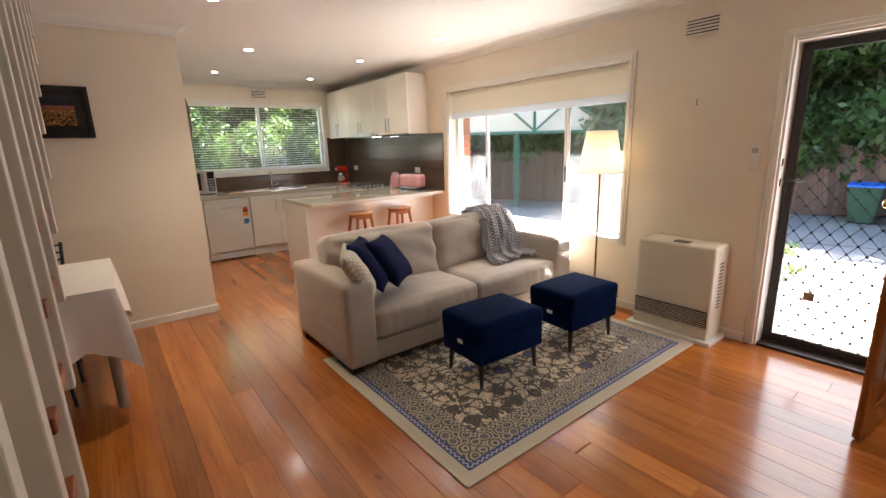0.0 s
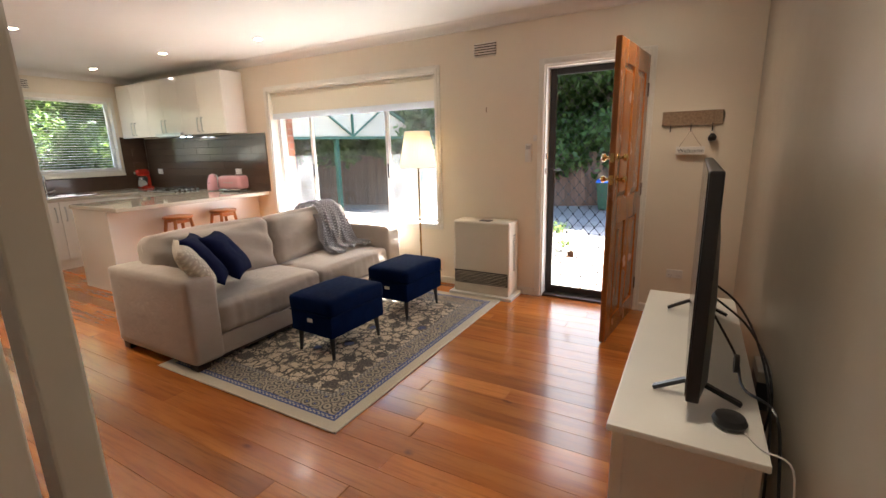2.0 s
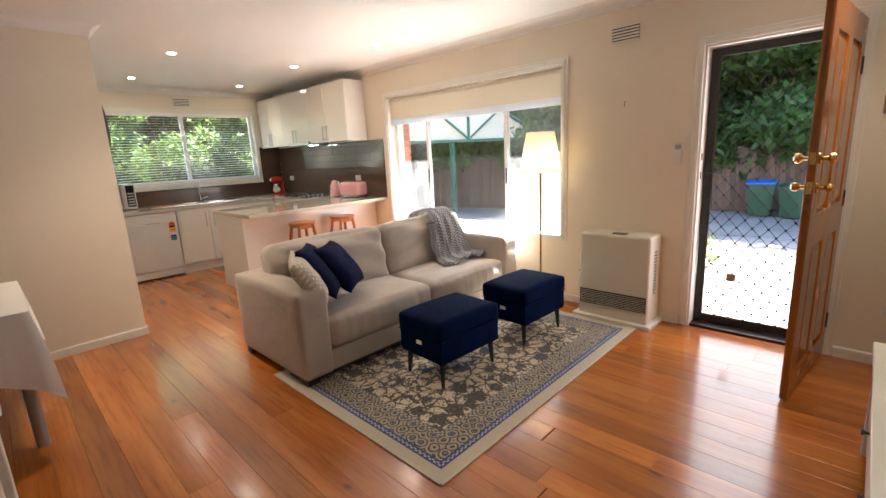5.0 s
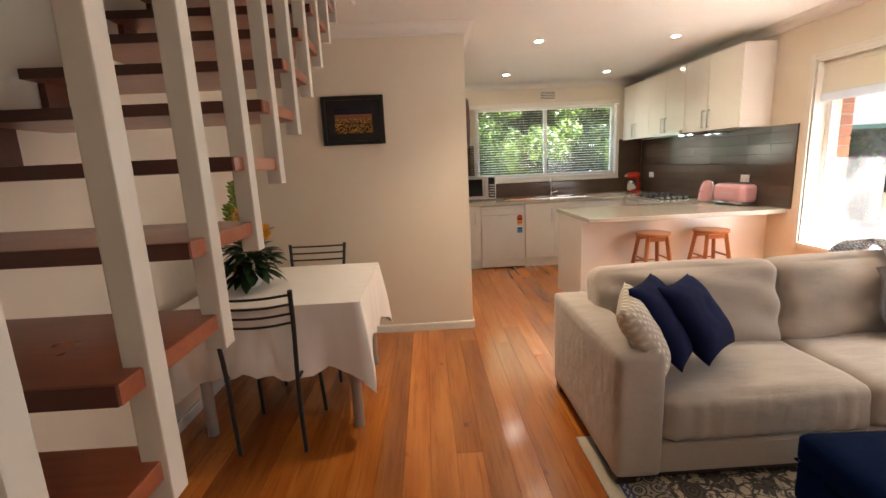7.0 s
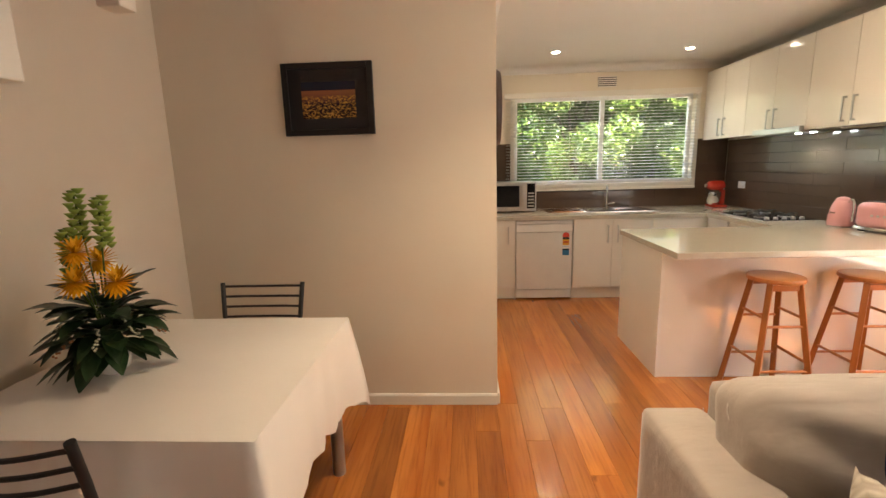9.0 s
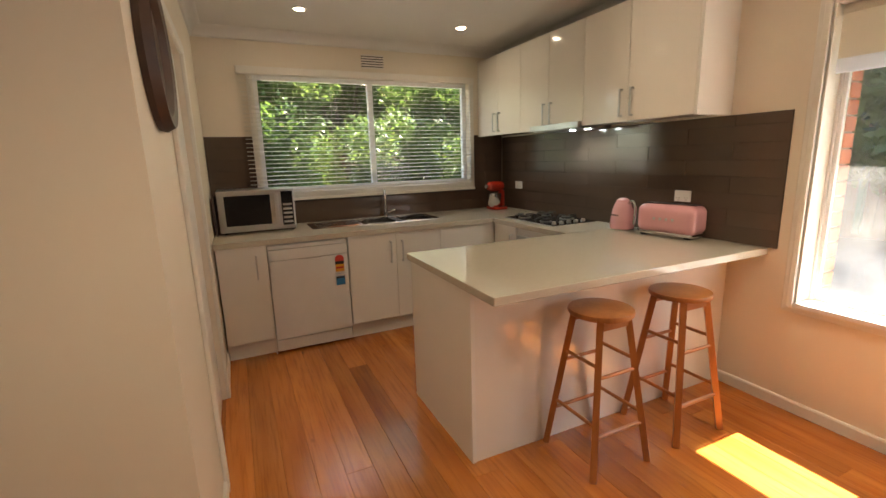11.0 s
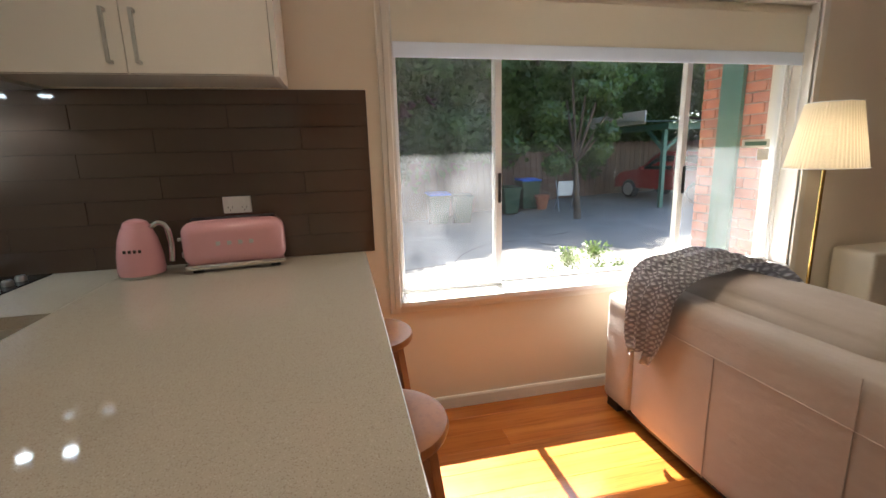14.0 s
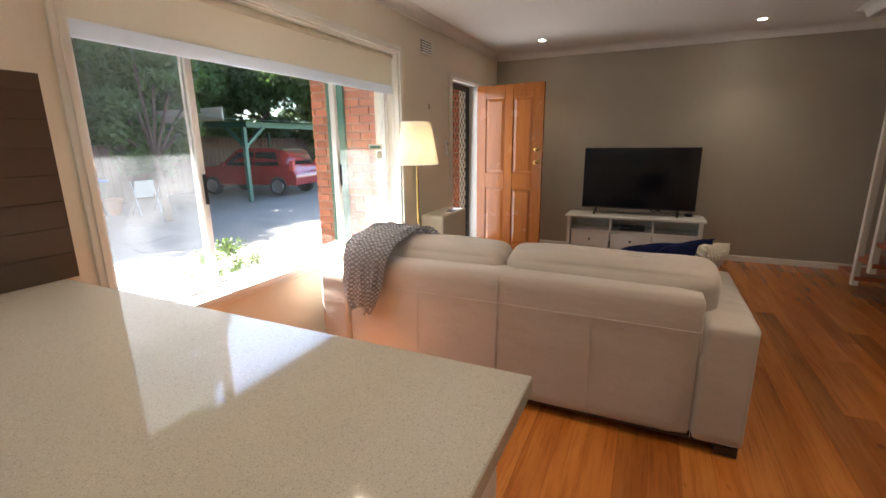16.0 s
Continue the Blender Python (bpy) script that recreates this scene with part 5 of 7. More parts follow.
for r in range(9):
    k = r / 8
    ring = []
    for i, (x, y, nx, ny, u) in enumerate(loop):
        corner = max(0, 1 - min(u, 1 - u) / 0.22) ** 2
        front = max(0.0, 1 - ((x - 0.305) / 0.30) ** 2) ** 0.6 if ny < 0 else 0.0
        drop = 0.345 + 0.16 * corner + 0.022 * math.sin(i * 0.45) + 0.01 * math.sin(i * 1.7)
        px, py = (x - 0.33), (y - 4.685)
        ln = math.hypot(px, py)
        cx, cy = px / ln, py / ln
        ox, oy = nx * (1 - corner) + cx * corner, ny * (1 - corner) + cy * corner
        out = (0.012 + 0.035 * corner) * math.sin(k * 1.6) + k * 0.010 * math.sin(i * 0.9 + math.sin(i * 0.31) * 2) + corner * k * 0.035 + front * (0.105 * min(1, k * 1.15) ** 1.3 + 0.008 * math.sin(i * 1.9 + k * 4))
        ring.append(bm.verts.new((x + ox * out, y + oy * out, 0.766 - 0.004 * k - drop * k)))
    rings.append(ring)
for v in rings[0]:
    v.co.z = 0.767
for a, c in zip(rings, rings[1:]):
    for i in range(L):
        bm.faces.new((a[i], a[(i + 1) % L], c[(i + 1) % L], c[i]))
G2 = 24
grid = [[bm.verts.new((x0 + (x1 - x0) * i / G2, y0 + (y1 - y0) * j / G2, 0.767 + 0.0015 * noise.noise(Vector((i * 0.5, j * 0.5, 0))) + (0.002 if j in (8, 16) or i == 12 else 0))) for j in range(G2 + 1)] for i in range(G2 + 1)]
for i in range(G2):
    for j in range(G2):
        bm.faces.new((grid[i][j], grid[i + 1][j], grid[i + 1][j + 1], grid[i][j + 1]))
for v in bm.verts:
    v.co.x = max(v.co.x, XW + 0.006)
part("cloth", bm, "cloth", cl, smooth="all")


def dining_chair(x, y, turn, label):
    """A black tubular chair; its back is at local y = 0 and the seat runs to +y."""
    th = thing("dining_chair", label, "chair", (x, y, 0), "chairs at the dining table")
    for s in (-1, 1):
        part("back_post", tube(bmesh.new(), curve([(s * 0.172, 0.05, 0.0), (s * 0.174, 0.035, 0.25), (s * 0.178, 0.03, 0.47), (s * 0.192, 0.012, 0.70), (s * 0.206, -0.03, 0.905)]), 0.0115, 10), "black_metal", th, smooth=True, local=True)
        part("front_leg", tube(bmesh.new(), [(s * 0.19, 0.45, 0.0), (s * 0.18, 0.40, 0.44)], 0.0115, 10), "black_metal", th, smooth=True, local=True)
        part("seat_rail", tube(bmesh.new(), [(s * 0.185, 0.035, 0.435), (s * 0.18, 0.40, 0.435)], 0.009, 8), "black_metal", th, smooth=True, local=True)
    for k, z in enumerate((0.885, 0.835, 0.785, 0.735)):
        w = 0.205 - 0.005 * k
        part("back_rung", tube(bmesh.new(), curve([(-w, -0.03 + 0.011 * k, z), (-w * 0.5, -0.055 + 0.011 * k, z - 0.006), (0, -0.062 + 0.011 * k, z - 0.008), (w * 0.5, -0.055 + 0.011 * k, z - 0.006), (w, -0.03 + 0.011 * k, z)]), 0.0065, 8), "black_metal", th, smooth=True, local=True)
    bm = soft(0.37, 0.34, 0.035, 0.016, (0, 0, 0.006), 8)
    part("seat", moved(bm, Matrix.Translation((0, 0.265, 0.452))), "tread_dark", th, smooth="all", local=True)
    th.rotation_euler.z = radians(turn)
    return th


dining_chair(0.322, 4.015, 0, "black metal chair with four curved back rungs, before the table")
dining_chair(0.347, 5.27, 180, "black metal chair with curved back rungs, behind the table")

# flower arrangement
fa = thing("flower_arrangement", "orange gerberas and green bells in a small white vase", "flowers", (0.11, 4.60, 0.767))
vx, vy, vz = 0.11, 4.60, 0.768
part("vase", lathe(bmesh.new(), [(0.035, 0.0), (0.055, 0.02), (0.06, 0.06), (0.045, 0.095), (0.04, 0.095)], 28, (vx, vy, vz)), "ceramic", fa, smooth=True)
rng = random.Random(4)


def leaf_shape(bm, base, direction, length, width, droop=0.25):
    base, d = Vector(base), Vector(direction).normalized()
    side = d.cross(Vector((0, 0, 1)))
    side = side.normalized() if side.length > 0.1 else Vector((1, 0, 0))
    up = side.cross(d)
    mid, lf, rt = [], [], []
    for i in range(6):
        k = i / 5
        w = width * math.sin(math.pi * min(0.97, k * 0.9 + 0.07)) * 0.5
        p = base + d * length * k - Vector((0, 0, droop * length * k * k))
        mid.append(bm.verts.new(p))
        lf.append(bm.verts.new(p + side * w + up * w * 0.25))
        rt.append(bm.verts.new(p - side * w + up * w * 0.25))
    for i in range(5):
        bm.faces.new((mid[i], mid[i + 1], lf[i + 1], lf[i]))
        bm.faces.new((mid[i + 1], mid[i], rt[i], rt[i + 1]))


for i in range(150):
    a, e = rng.uniform(0, 6.283), rng.uniform(-0.55, 0.75)
    d = Vector((math.cos(a) * math.cos(e), math.sin(a) * math.cos(e), math.sin(e)))
    r0 = rng.uniform(0.03, 0.11)
    b0 = Vector((vx, vy, vz + 0.10 + rng.uniform(0, 0.15))) + d * r0
    if b0.x + d.x * 0.12 < XW + 0.05:
        continue
    part("leaf", (lambda bm: (leaf_shape(bm, b0, d, rng.uniform(0.09, 0.14), rng.uniform(0.05, 0.07)), bm)[1])(bmesh.new()), "bouquet_leaf", fa, smooth="all")
for k, (dx, dy, z) in enumerate(((0.02, -0.11, 1.125), (0.0, -0.07, 1.215), (0.14, -0.09, 1.12), (-0.04, 0.06, 1.16))):
    c = Vector((vx + dx, vy + dy, z))
    part("stem", tube(bmesh.new(), [(vx, vy, vz + 0.08), tuple((c + Vector((vx, vy, vz + 0.1))) / 2 + Vector((0, 0, 0.03))), tuple(c)], 0.003, 6), "leaf", fa)
    bm = bmesh.new()
    nrm = Vector((0.35, -0.75, 0.6)).normalized()
    q = nrm.to_track_quat("Z", "Y")
    for ring, (n, ln, tilt) in enumerate(((24, 0.062, 0.12), (20, 0.048, 0.35), (14, 0.028, 0.8))):
        for j in range(n):
            a = 2 * math.pi * (j + 0.5 * ring) / n
            dd = q @ Vector((math.cos(a), math.sin(a), tilt))
            leaf_shape(bm, c, dd, ln, 0.014, 0.0)
    part("flower_head", bm, "flower", fa, smooth="all")
for k, (dx, dy, z) in enumerate(((-0.055, 0.02, 1.40), (0.02, 0.03, 1.375), (-0.09, 0.0, 1.27))):
    top = Vector((vx + dx, vy + dy, z))
    part("stem", tube(bmesh.new(), [(vx, vy, vz + 0.08), tuple(top)], 0.003, 6), "leaf", fa)
    bm = bmesh.new()
    for j in range(26):
        p = top - Vector((0, 0, 0.18 * j / 26))
        a = j * 2.4
        d = Vector((math.cos(a), math.sin(a), 0.1))
        lathe(bm, [(0.004, 0.0), (0.016, 0.014), (0.019, 0.018)], 7, tuple(p + d * 0.017))
    part("bell_spike", bm, "bell", fa, "lime green bell flowers", smooth="all")

for k in range(9):
    a = k * 0.7 + 0.3
    b0 = Vector((vx + 0.10 * math.cos(a), vy + 0.10 * math.sin(a), vz + 0.16 + 0.015 * (k % 3)))
    bm = bmesh.new()
    for j in range(14):
        q = b0 + Vector((math.cos(a) * j * 0.006 + rng.uniform(-0.007, 0.007), math.sin(a) * j * 0.006 + rng.uniform(-0.007, 0.007), 0.02 - j * 0.004 + rng.uniform(-0.006, 0.006)))
        bmesh.ops.create_icosphere(bm, subdivisions=1, radius=0.0045, matrix=Matrix.Translation(q))
    if b0.x > XW + 0.22:
        part("filler_sprig", bm, "cream_bud" if k % 3 else "rust_bud", fa, "small cream buds" if k % 3 else "small rust-coloured buds", smooth="all")
    else:
        bm.free()

# ---- kitchen ----
STONE = 0.91


def cabinet(name, label, x0, x1, y0, y1, z0, z1, doors, side, handles, material, th=0.018, kick=True):
    """A cabinet: doors on its 's' or 'w' side; doors and handles are given along the front."""
    t0 = thing(name, label, "kitchen cabinet", ((x0 + x1) / 2, (y0 + y1) / 2, z0))
    d = 0.02
    if side == "s":
        part("carcass", boxed(x0, x1, y0 + d, y1, z0, z1), material, t0)
    else:
        part("carcass", boxed(x0 + d, x1, y0, y1, z0, z1), material, t0)
    for i, (a, c) in enumerate(doors):
        g = 0.0015
        if side == "s":
            dr = part("door", boxed(a + g, c - g, y0, y0 + th, z0 + g, z1 - g, bevel=0.0015, seg=1), material, t0)
        else:
            dr = part("door", boxed(x0, x0 + th, a + g, c - g, z0 + g, z1 - g, bevel=0.0015, seg=1), material, t0)
        if handles[i] is not None:
            u, h0, h1 = handles[i]
            bm = bmesh.new()
            if side == "s":
                box(bm, u - 0.006, u + 0.006, y0 - 0.032, y0 - 0.022, h0, h1, bevel=0.0015, seg=1)
                for z in (h0, h1 - 0.012):
                    box(bm, u - 0.006, u + 0.006, y0 - 0.022, y0, z, z + 0.012)
            else:
                box(bm, x0 - 0.032, x0 - 0.022, u - 0.006, u + 0.006, h0, h1, bevel=0.0015, seg=1)
                for z in (h0, h1 - 0.012):
                    box(bm, x0 - 0.022, x0, u - 0.006, u + 0.006, z, z + 0.012)
            part("handle", bm, "silver", dr, "brushed steel bar handle")
    if kick and side == "s":
        part("kickboard", boxed(x0, x1, y0 + 0.05, y0 + 0.066, 0.0, z0), material, t0)
    return t0


HZ = (0.62, 0.80)
cabinet("base_cabinet", "white base cabinet with one door under the microwave", XP + 0.012, 1.905, 7.85, 8.62, 0.13, 0.868, [(XP + 0.012, 1.905)], "s", [(1.835, *HZ)], "cab_white")
cabinet("base_cabinet", "white two-door sink cabinet", 2.52, 3.335, 7.85, 8.62, 0.13, 0.868, [(2.52, 2.925), (2.925, 3.335)], "s", [(2.875, *HZ), (2.975, *HZ)], "cab_white")
cabinet("base_cabinet", "white corner base cabinet", 3.336, 3.88, 7.85, 8.62, 0.13, 0.868, [(3.336, 3.88)], "s", [None], "cab_white")
cabinet("base_cabinet", "white narrow base cabinet beside the oven", 3.885, 4.46, 7.50, 7.845, 0.13, 0.868, [(7.50, 7.845)], "w", [(7.555, *HZ)], "cab_white")
part("end_panel", boxed(1.905, 1.914, 7.86, 8.60, 0.0, 0.868), "cab_white", bpy.data.objects["base_cabinet"])
ov = thing("oven", "built-in black glass oven under the cooktop", "oven", (4.1, 7.2, 0.1))
part("body", boxed(3.905, 4.46, 6.905, 7.495, 0.10, 0.868), "cab_white", ov)
part("oven_door", boxed(3.885, 3.905, 6.91, 7.49, 0.16, 0.70, bevel=0.003), "screen", ov, "black glass oven door")
part("control_strip", boxed(3.885, 3.905, 6.91, 7.49, 0.705, 0.80, bevel=0.002), "silver", ov)
part("handle", rod(bmesh.new(), (3.86, 6.96, 0.66), (3.86, 7.44, 0.66), 0.008), "silver", ov)
pn = thing("peninsula_cabinet", "white gloss peninsula cabinet under the breakfast bar", "kitchen cabinet", (3.3, 6.4, 0))
part("end_panel", boxed(2.655, 2.675, 6.05, 6.79, 0.0, 0.869), "cab_white", pn)
part("front_panel", boxed(2.676, XE - 0.002, 6.055, 6.075, 0.0, 0.869), "gloss_white", pn)
part("carcass", boxed(2.676, 3.88, 6.08, 6.77, 0.0, 0.869), "cab_white", pn)
part("carcass", boxed(3.885, 4.46, 6.08, 6.90, 0.0, 0.869), "cab_white", pn)

bench = thing("benchtop", "speckled pale stone kitchen benchtop with a breakfast bar", "countertop", (3.0, 7.5, 0.87))
bm = bmesh.new()
box(bm, 2.645, XE - 0.001, 5.83, 6.83, 0.87, STONE, bevel=0.003, seg=1)
part("breakfast_bar", bm, "stone", bench)
bm = bmesh.new()
box(bm, 3.86, XE - 0.001, 6.8305, 8.629, 0.87, STONE)
part("cooktop_run", bm, "stone", bench)
SK = ((2.78, 3.06, 8.16, 8.50), (3.12, 3.42, 8.16, 8.50))
bm = bmesh.new()
xs = [XP + 0.001, SK[0][0], SK[0][1], SK[1][0], SK[1][1], 3.8595]
ys = [7.83, 8.16, 8.50, 8.629]
gv = [[bm.verts.new((u, v, STONE)) for v in ys] for u in xs]
for i in range(5):
    for j in range(3):
        if not (j == 1 and i in (1, 3)):
            bm.faces.new((gv[i][j], gv[i + 1][j], gv[i + 1][j + 1], gv[i][j + 1]))
down = bmesh.ops.extrude_face_region(bm, geom=bm.faces[:])
bmesh.ops.translate(bm, vec=(0, 0, -0.04), verts=[v for v in down["geom"] if isinstance(v, bmesh.types.BMVert)])
part("sink_run", bm, "stone", bench)
sk = thing("sink", "stainless steel double sink with a draining board", "sink", (3.0, 8.33, 0.91))
bm = bmesh.new()
for a, c in ((2.30, 2.78), (3.06, 3.12), (3.42, 3.47)):
    box(bm, a, c, 8.13, 8.52, STONE, STONE + 0.004)
box(bm, 2.78, 3.06, 8.13, 8.16, STONE, STONE + 0.004)
box(bm, 3.12, 3.42, 8.13, 8.16, STONE, STONE + 0.004)
box(bm, 2.78, 3.06, 8.50, 8.52, STONE, STONE + 0.004)
box(bm, 3.12, 3.42, 8.50, 8.52, STONE, STONE + 0.004)
part("rim", bm, "chrome", sk)
for i in range(9):
    part("drain_rib", boxed(2.36, 2.74, 8.18 + i * 0.035, 8.186 + i * 0.035, STONE + 0.004, STONE + 0.008), "chrome", sk)
for a, c, d, e in SK:
    bm = bmesh.new()
    b0 = [bm.verts.new(p) for p in ((a, d, STONE), (c, d, STONE), (c, e, STONE), (a, e, STONE))]
    b1 = [bm.verts.new(p) for p in ((a + 0.01, d + 0.01, 0.76), (c - 0.01, d + 0.01, 0.76), (c - 0.01, e - 0.01, 0.76), (a + 0.01, e - 0.01, 0.76))]
    for k in range(4):
        bm.faces.new((b0[k], b0[(k + 1) % 4], b1[(k + 1) % 4], b1[k]))
    bm.faces.new(b1)
    bmesh.ops.solidify(bm, geom=bm.faces[:], thickness=0.001)
    part("bowl", bm, "chrome", sk)
tp = thing("tap", "chrome gooseneck mixer tap behind the sink", "tap", (3.07, 8.545, STONE))
part("spout", tube(bmesh.new(), curve([(3.07, 8.55, STONE), (3.07, 8.55, 1.08), (3.06, 8.53, 1.16), (3.04, 8.46, 1.175), (3.03, 8.41, 1.14), (3.03, 8.40, 1.10)]), 0.011, 10), "chrome", tp, smooth=True)
part("collar", rod(bmesh.new(), (3.07, 8.55, STONE), (3.07, 8.55, STONE + 0.05), 0.024, seg=20), "chrome", tp, smooth=True)
part("lever", rod(bmesh.new(), (3.07, 8.55, 0.95), (3.16, 8.53, 0.975), 0.008), "chrome", tp, smooth=True)

dw = thing("dishwasher", "white freestanding dishwasher with energy rating stickers", "dishwasher", (2.21, 8.1, 0))
part("body", boxed(1.917, 2.508, 7.86, 8.5, 0.02, 0.86), "appliance", dw)
part("door", boxed(1.918, 2.507, 7.835, 7.86, 0.12, 0.74, bevel=0.004), "appliance", dw)
part("control_panel", boxed(1.918, 2.507, 7.833, 7.86, 0.744, 0.825, bevel=0.004), "appliance", dw)
part("top", boxed(1.917, 2.508, 7.838, 8.5, 0.83, 0.858, bevel=0.004), "appliance", dw)
part("kick_panel", boxed(1.92, 2.505, 7.848, 7.862, 0.02, 0.112, bevel=0.003), "appliance", dw)
part("grip", boxed(2.14, 2.30, 7.830, 7.834, 0.735, 0.745), "grey_leg", dw, "grey door grip")
for a, c, z0, z1, mt, nm in ((2.405, 2.475, 0.60, 0.70, "label_yellow", "energy_sticker"), (2.405, 2.475, 0.66, 0.685, "black_plastic", "sticker_print"), (2.41, 2.47, 0.625, 0.640, "label_red", "sticker_print"), (2.405, 2.475, 0.49, 0.585, "label_blue", "water_sticker"), (2.405, 2.475, 0.545, 0.56, "black_plastic", "sticker_print"), (2.405, 2.475, 0.562, 0.583, "paper", "sticker_print")):
    k = 0.0006 if nm == "sticker_print" else 0.0
    part(nm, boxed(a, c, 7.8342 - k, 7.8352, z0, z1), mt, dw)
part("sticker_arc", moved(lathe(bmesh.new(), [(0.02, -0.0005), (0.036, -0.0005), (0.036, 0.0005), (0.02, 0.0005)], 24), pose(2.44, 7.8345, 0.70, rx=90)), "label_red", dw, "red rating arc")

mw = thing("microwave", "stainless steel microwave oven with a black window", "microwave", (1.9, 8.4, STONE))
part("case", boxed(1.61, 2.19, 8.25, 8.60, 0.925, 1.255, bevel=0.006), "silver", mw)
part("window", boxed(1.66, 2.00, 8.244, 8.252, 0.975, 1.215, bevel=0.002), "screen", mw, "black door window")
part("keypad", boxed(2.085, 2.175, 8.244, 8.252, 0.955, 1.235, bevel=0.002), "screen", mw)
part("handle", boxed(2.025, 2.06, 8.215, 8.232, 0.97, 1.225, bevel=0.005), "silver", mw)
for z in (0.98, 1.20):
    part("handle_mount", boxed(2.035, 2.05, 8.23, 8.25, z, z + 0.015), "silver", mw)
for i in range(5):
    part("button_row", boxed(2.095, 2.165, 8.2425, 8.244, 0.975 + i * 0.036, 0.992 + i * 0.036), "grey_leg", mw)
for x in (1.64, 2.15):
    for y in (8.28, 8.56):
        part("foot", boxed(x, x + 0.02, y, y + 0.02, STONE, 0.926), "black_plastic", mw)
cbd = thing("chopping_board", "dark board standing beside the microwave", "chopping board", (1.585, 8.4, STONE))
part("board", boxed(1.575, 1.592, 8.22, 8.56, STONE, 1.21, bevel=0.003), "clock", cbd)

ct = thing("cooktop", "black gas cooktop with four burners and steel knobs", "cooktop", (4.2, 7.46, STONE))
part("plate", boxed(3.975, 4.445, 7.14, 7.80, STONE, STONE + 0.006, bevel=0.002), "screen", ct)
part("edge_trim", boxed(3.965, 3.975, 7.135, 7.805, STONE, STONE + 0.007), "silver", ct)
for bx_, by_, r in ((4.09, 7.66, 0.045), (4.33, 7.66, 0.035), (4.09, 7.36, 0.04), (4.33, 7.38, 0.05)):
    part("burner", lathe(bmesh.new(), [(r, 0.0), (r, 0.012), (r * 0.8, 0.02), (r * 0.2, 0.022)], 24, (bx_, by_, STONE + 0.006)), "black_metal", ct, smooth=True)
    part("burner_ring", lathe(bmesh.new(), [(r * 1.25, 0.0), (r * 1.25, 0.006), (r * 1.02, 0.008)], 24, (bx_, by_, STONE + 0.006)), "silver", ct, smooth=True)
    bm = bmesh.new()
    for a in range(4):
        c, s = math.cos(a * math.pi / 2), math.sin(a * math.pi / 2)
        tube(bm, [(bx_ + 0.105 * c, by_ + 0.105 * s, STONE + 0.006), (bx_ + 0.10 * c, by_ + 0.10 * s, STONE + 0.036), (bx_ + 0.02 * c, by_ + 0.02 * s, STONE + 0.036)], 0.005, 6)
    part("trivet", bm, "black_metal", ct)
for i in range(5):
    part("knob", lathe(bmesh.new(), [(0.019, 0.0), (0.019, 0.014), (0.015, 0.022), (0.003, 0.023)], 20, (4.04 + 0.075 * i, 7.19, STONE + 0.006)), "silver", ct, smooth=True)

hd = thing("range_hood", "slide-out steel range hood with two lit lamps", "range hood", (4.2, 7.35, 1.66))
part("body", boxed(4.17, 4.46, 7.05, 7.65, 1.655, 1.669), "silver", hd)
part("front_strip", boxed(4.125, 4.163, 7.05, 7.65, 1.660, 1.705, bevel=0.002), "silver", hd)
for y in (7.13, 7.30):
    part("lamp", rod(bmesh.new(), (4.30, y, 1.651), (4.30, y, 1.656), 0.022, seg=20), "hood_glow", hd, "glowing cool lamp")
    l = new("hood_lamp", bpy.data.lights.new("hood_lamp", "SPOT"))
    l.data.energy, l.data.spot_size, l.data.color, l.data.shadow_soft_size = 0.3, radians(120), (0.75, 0.92, 1.0), 0.02
    l.matrix_world = look((4.30, y, 1.645), (4.33, y + 0.001, 0))

DY = [6.14, 6.625, 7.04, 7.45, 7.85, 8.24, 8.622]
for i, lab in ((0, "gloss cream wall cabinet at the window end"), (2, "gloss cream wall cabinet over the range hood"), (4, "gloss cream wall cabinet in the corner")):
    a, m2, c = DY[i], DY[i + 1], DY[i + 2]
    cabinet("wall_cabinet", lab, 4.165, XE - 0.001, a, c, 1.67, 2.42, [(a, m2), (m2, c)], "w", [(m2 - 0.045, 1.70, 1.88), (m2 + 0.045, 1.70, 1.88)], "gloss_white", kick=False)
part("end_panel", boxed(4.165, XE - 0.001, 6.12, 6.139, 1.665, 2.42), "cab_white", bpy.data.objects["wall_cabinet"])

# kettle, toaster, mixer
kt = thing("kettle", "pink retro electric kettle with a chrome handle", "kettle", (4.30, 6.74, STONE))
part("body", lathe(bmesh.new(), [(0.082, 0.012), (0.086, 0.03), (0.082, 0.09), (0.07, 0.155), (0.055, 0.195), (0.045, 0.205)], 36, (4.30, 6.74, STONE)), "pink", kt, smooth=True)
part("lid", lathe(bmesh.new(), [(0.05, 0.203), (0.042, 0.222), (0.022, 0.232), (0.004, 0.235)], 30, (4.30, 6.74, STONE)), "pink", kt, smooth=True)
part("base_ring", lathe(bmesh.new(), [(0.078, 0.0), (0.084, 0.004), (0.084, 0.012), (0.07, 0.014)], 36, (4.30, 6.74, STONE)), "chrome", kt, smooth=True)
part("handle", tube(bmesh.new(), curve([(4.30, 6.69, 1.105), (4.295, 6.655, 1.125), (4.29, 6.625, 1.105), (4.285, 6.615, 1.03), (4.285, 6.62, 0.965)]), 0.011, 10), "chrome", kt, smooth=True)
part("spout", rod(bmesh.new(), (4.355, 6.76, 1.055), (4.40, 6.775, 1.09), 0.022, 0.012, 12), "pink", kt, smooth=True)
for i in range(4):
    part("badge_mark", boxed(4.2155, 4.218, 6.765 - i * 0.018 - 0.010, 6.765 - i * 0.018, STONE + 0.108, STONE + 0.120), "dark_feet", kt)
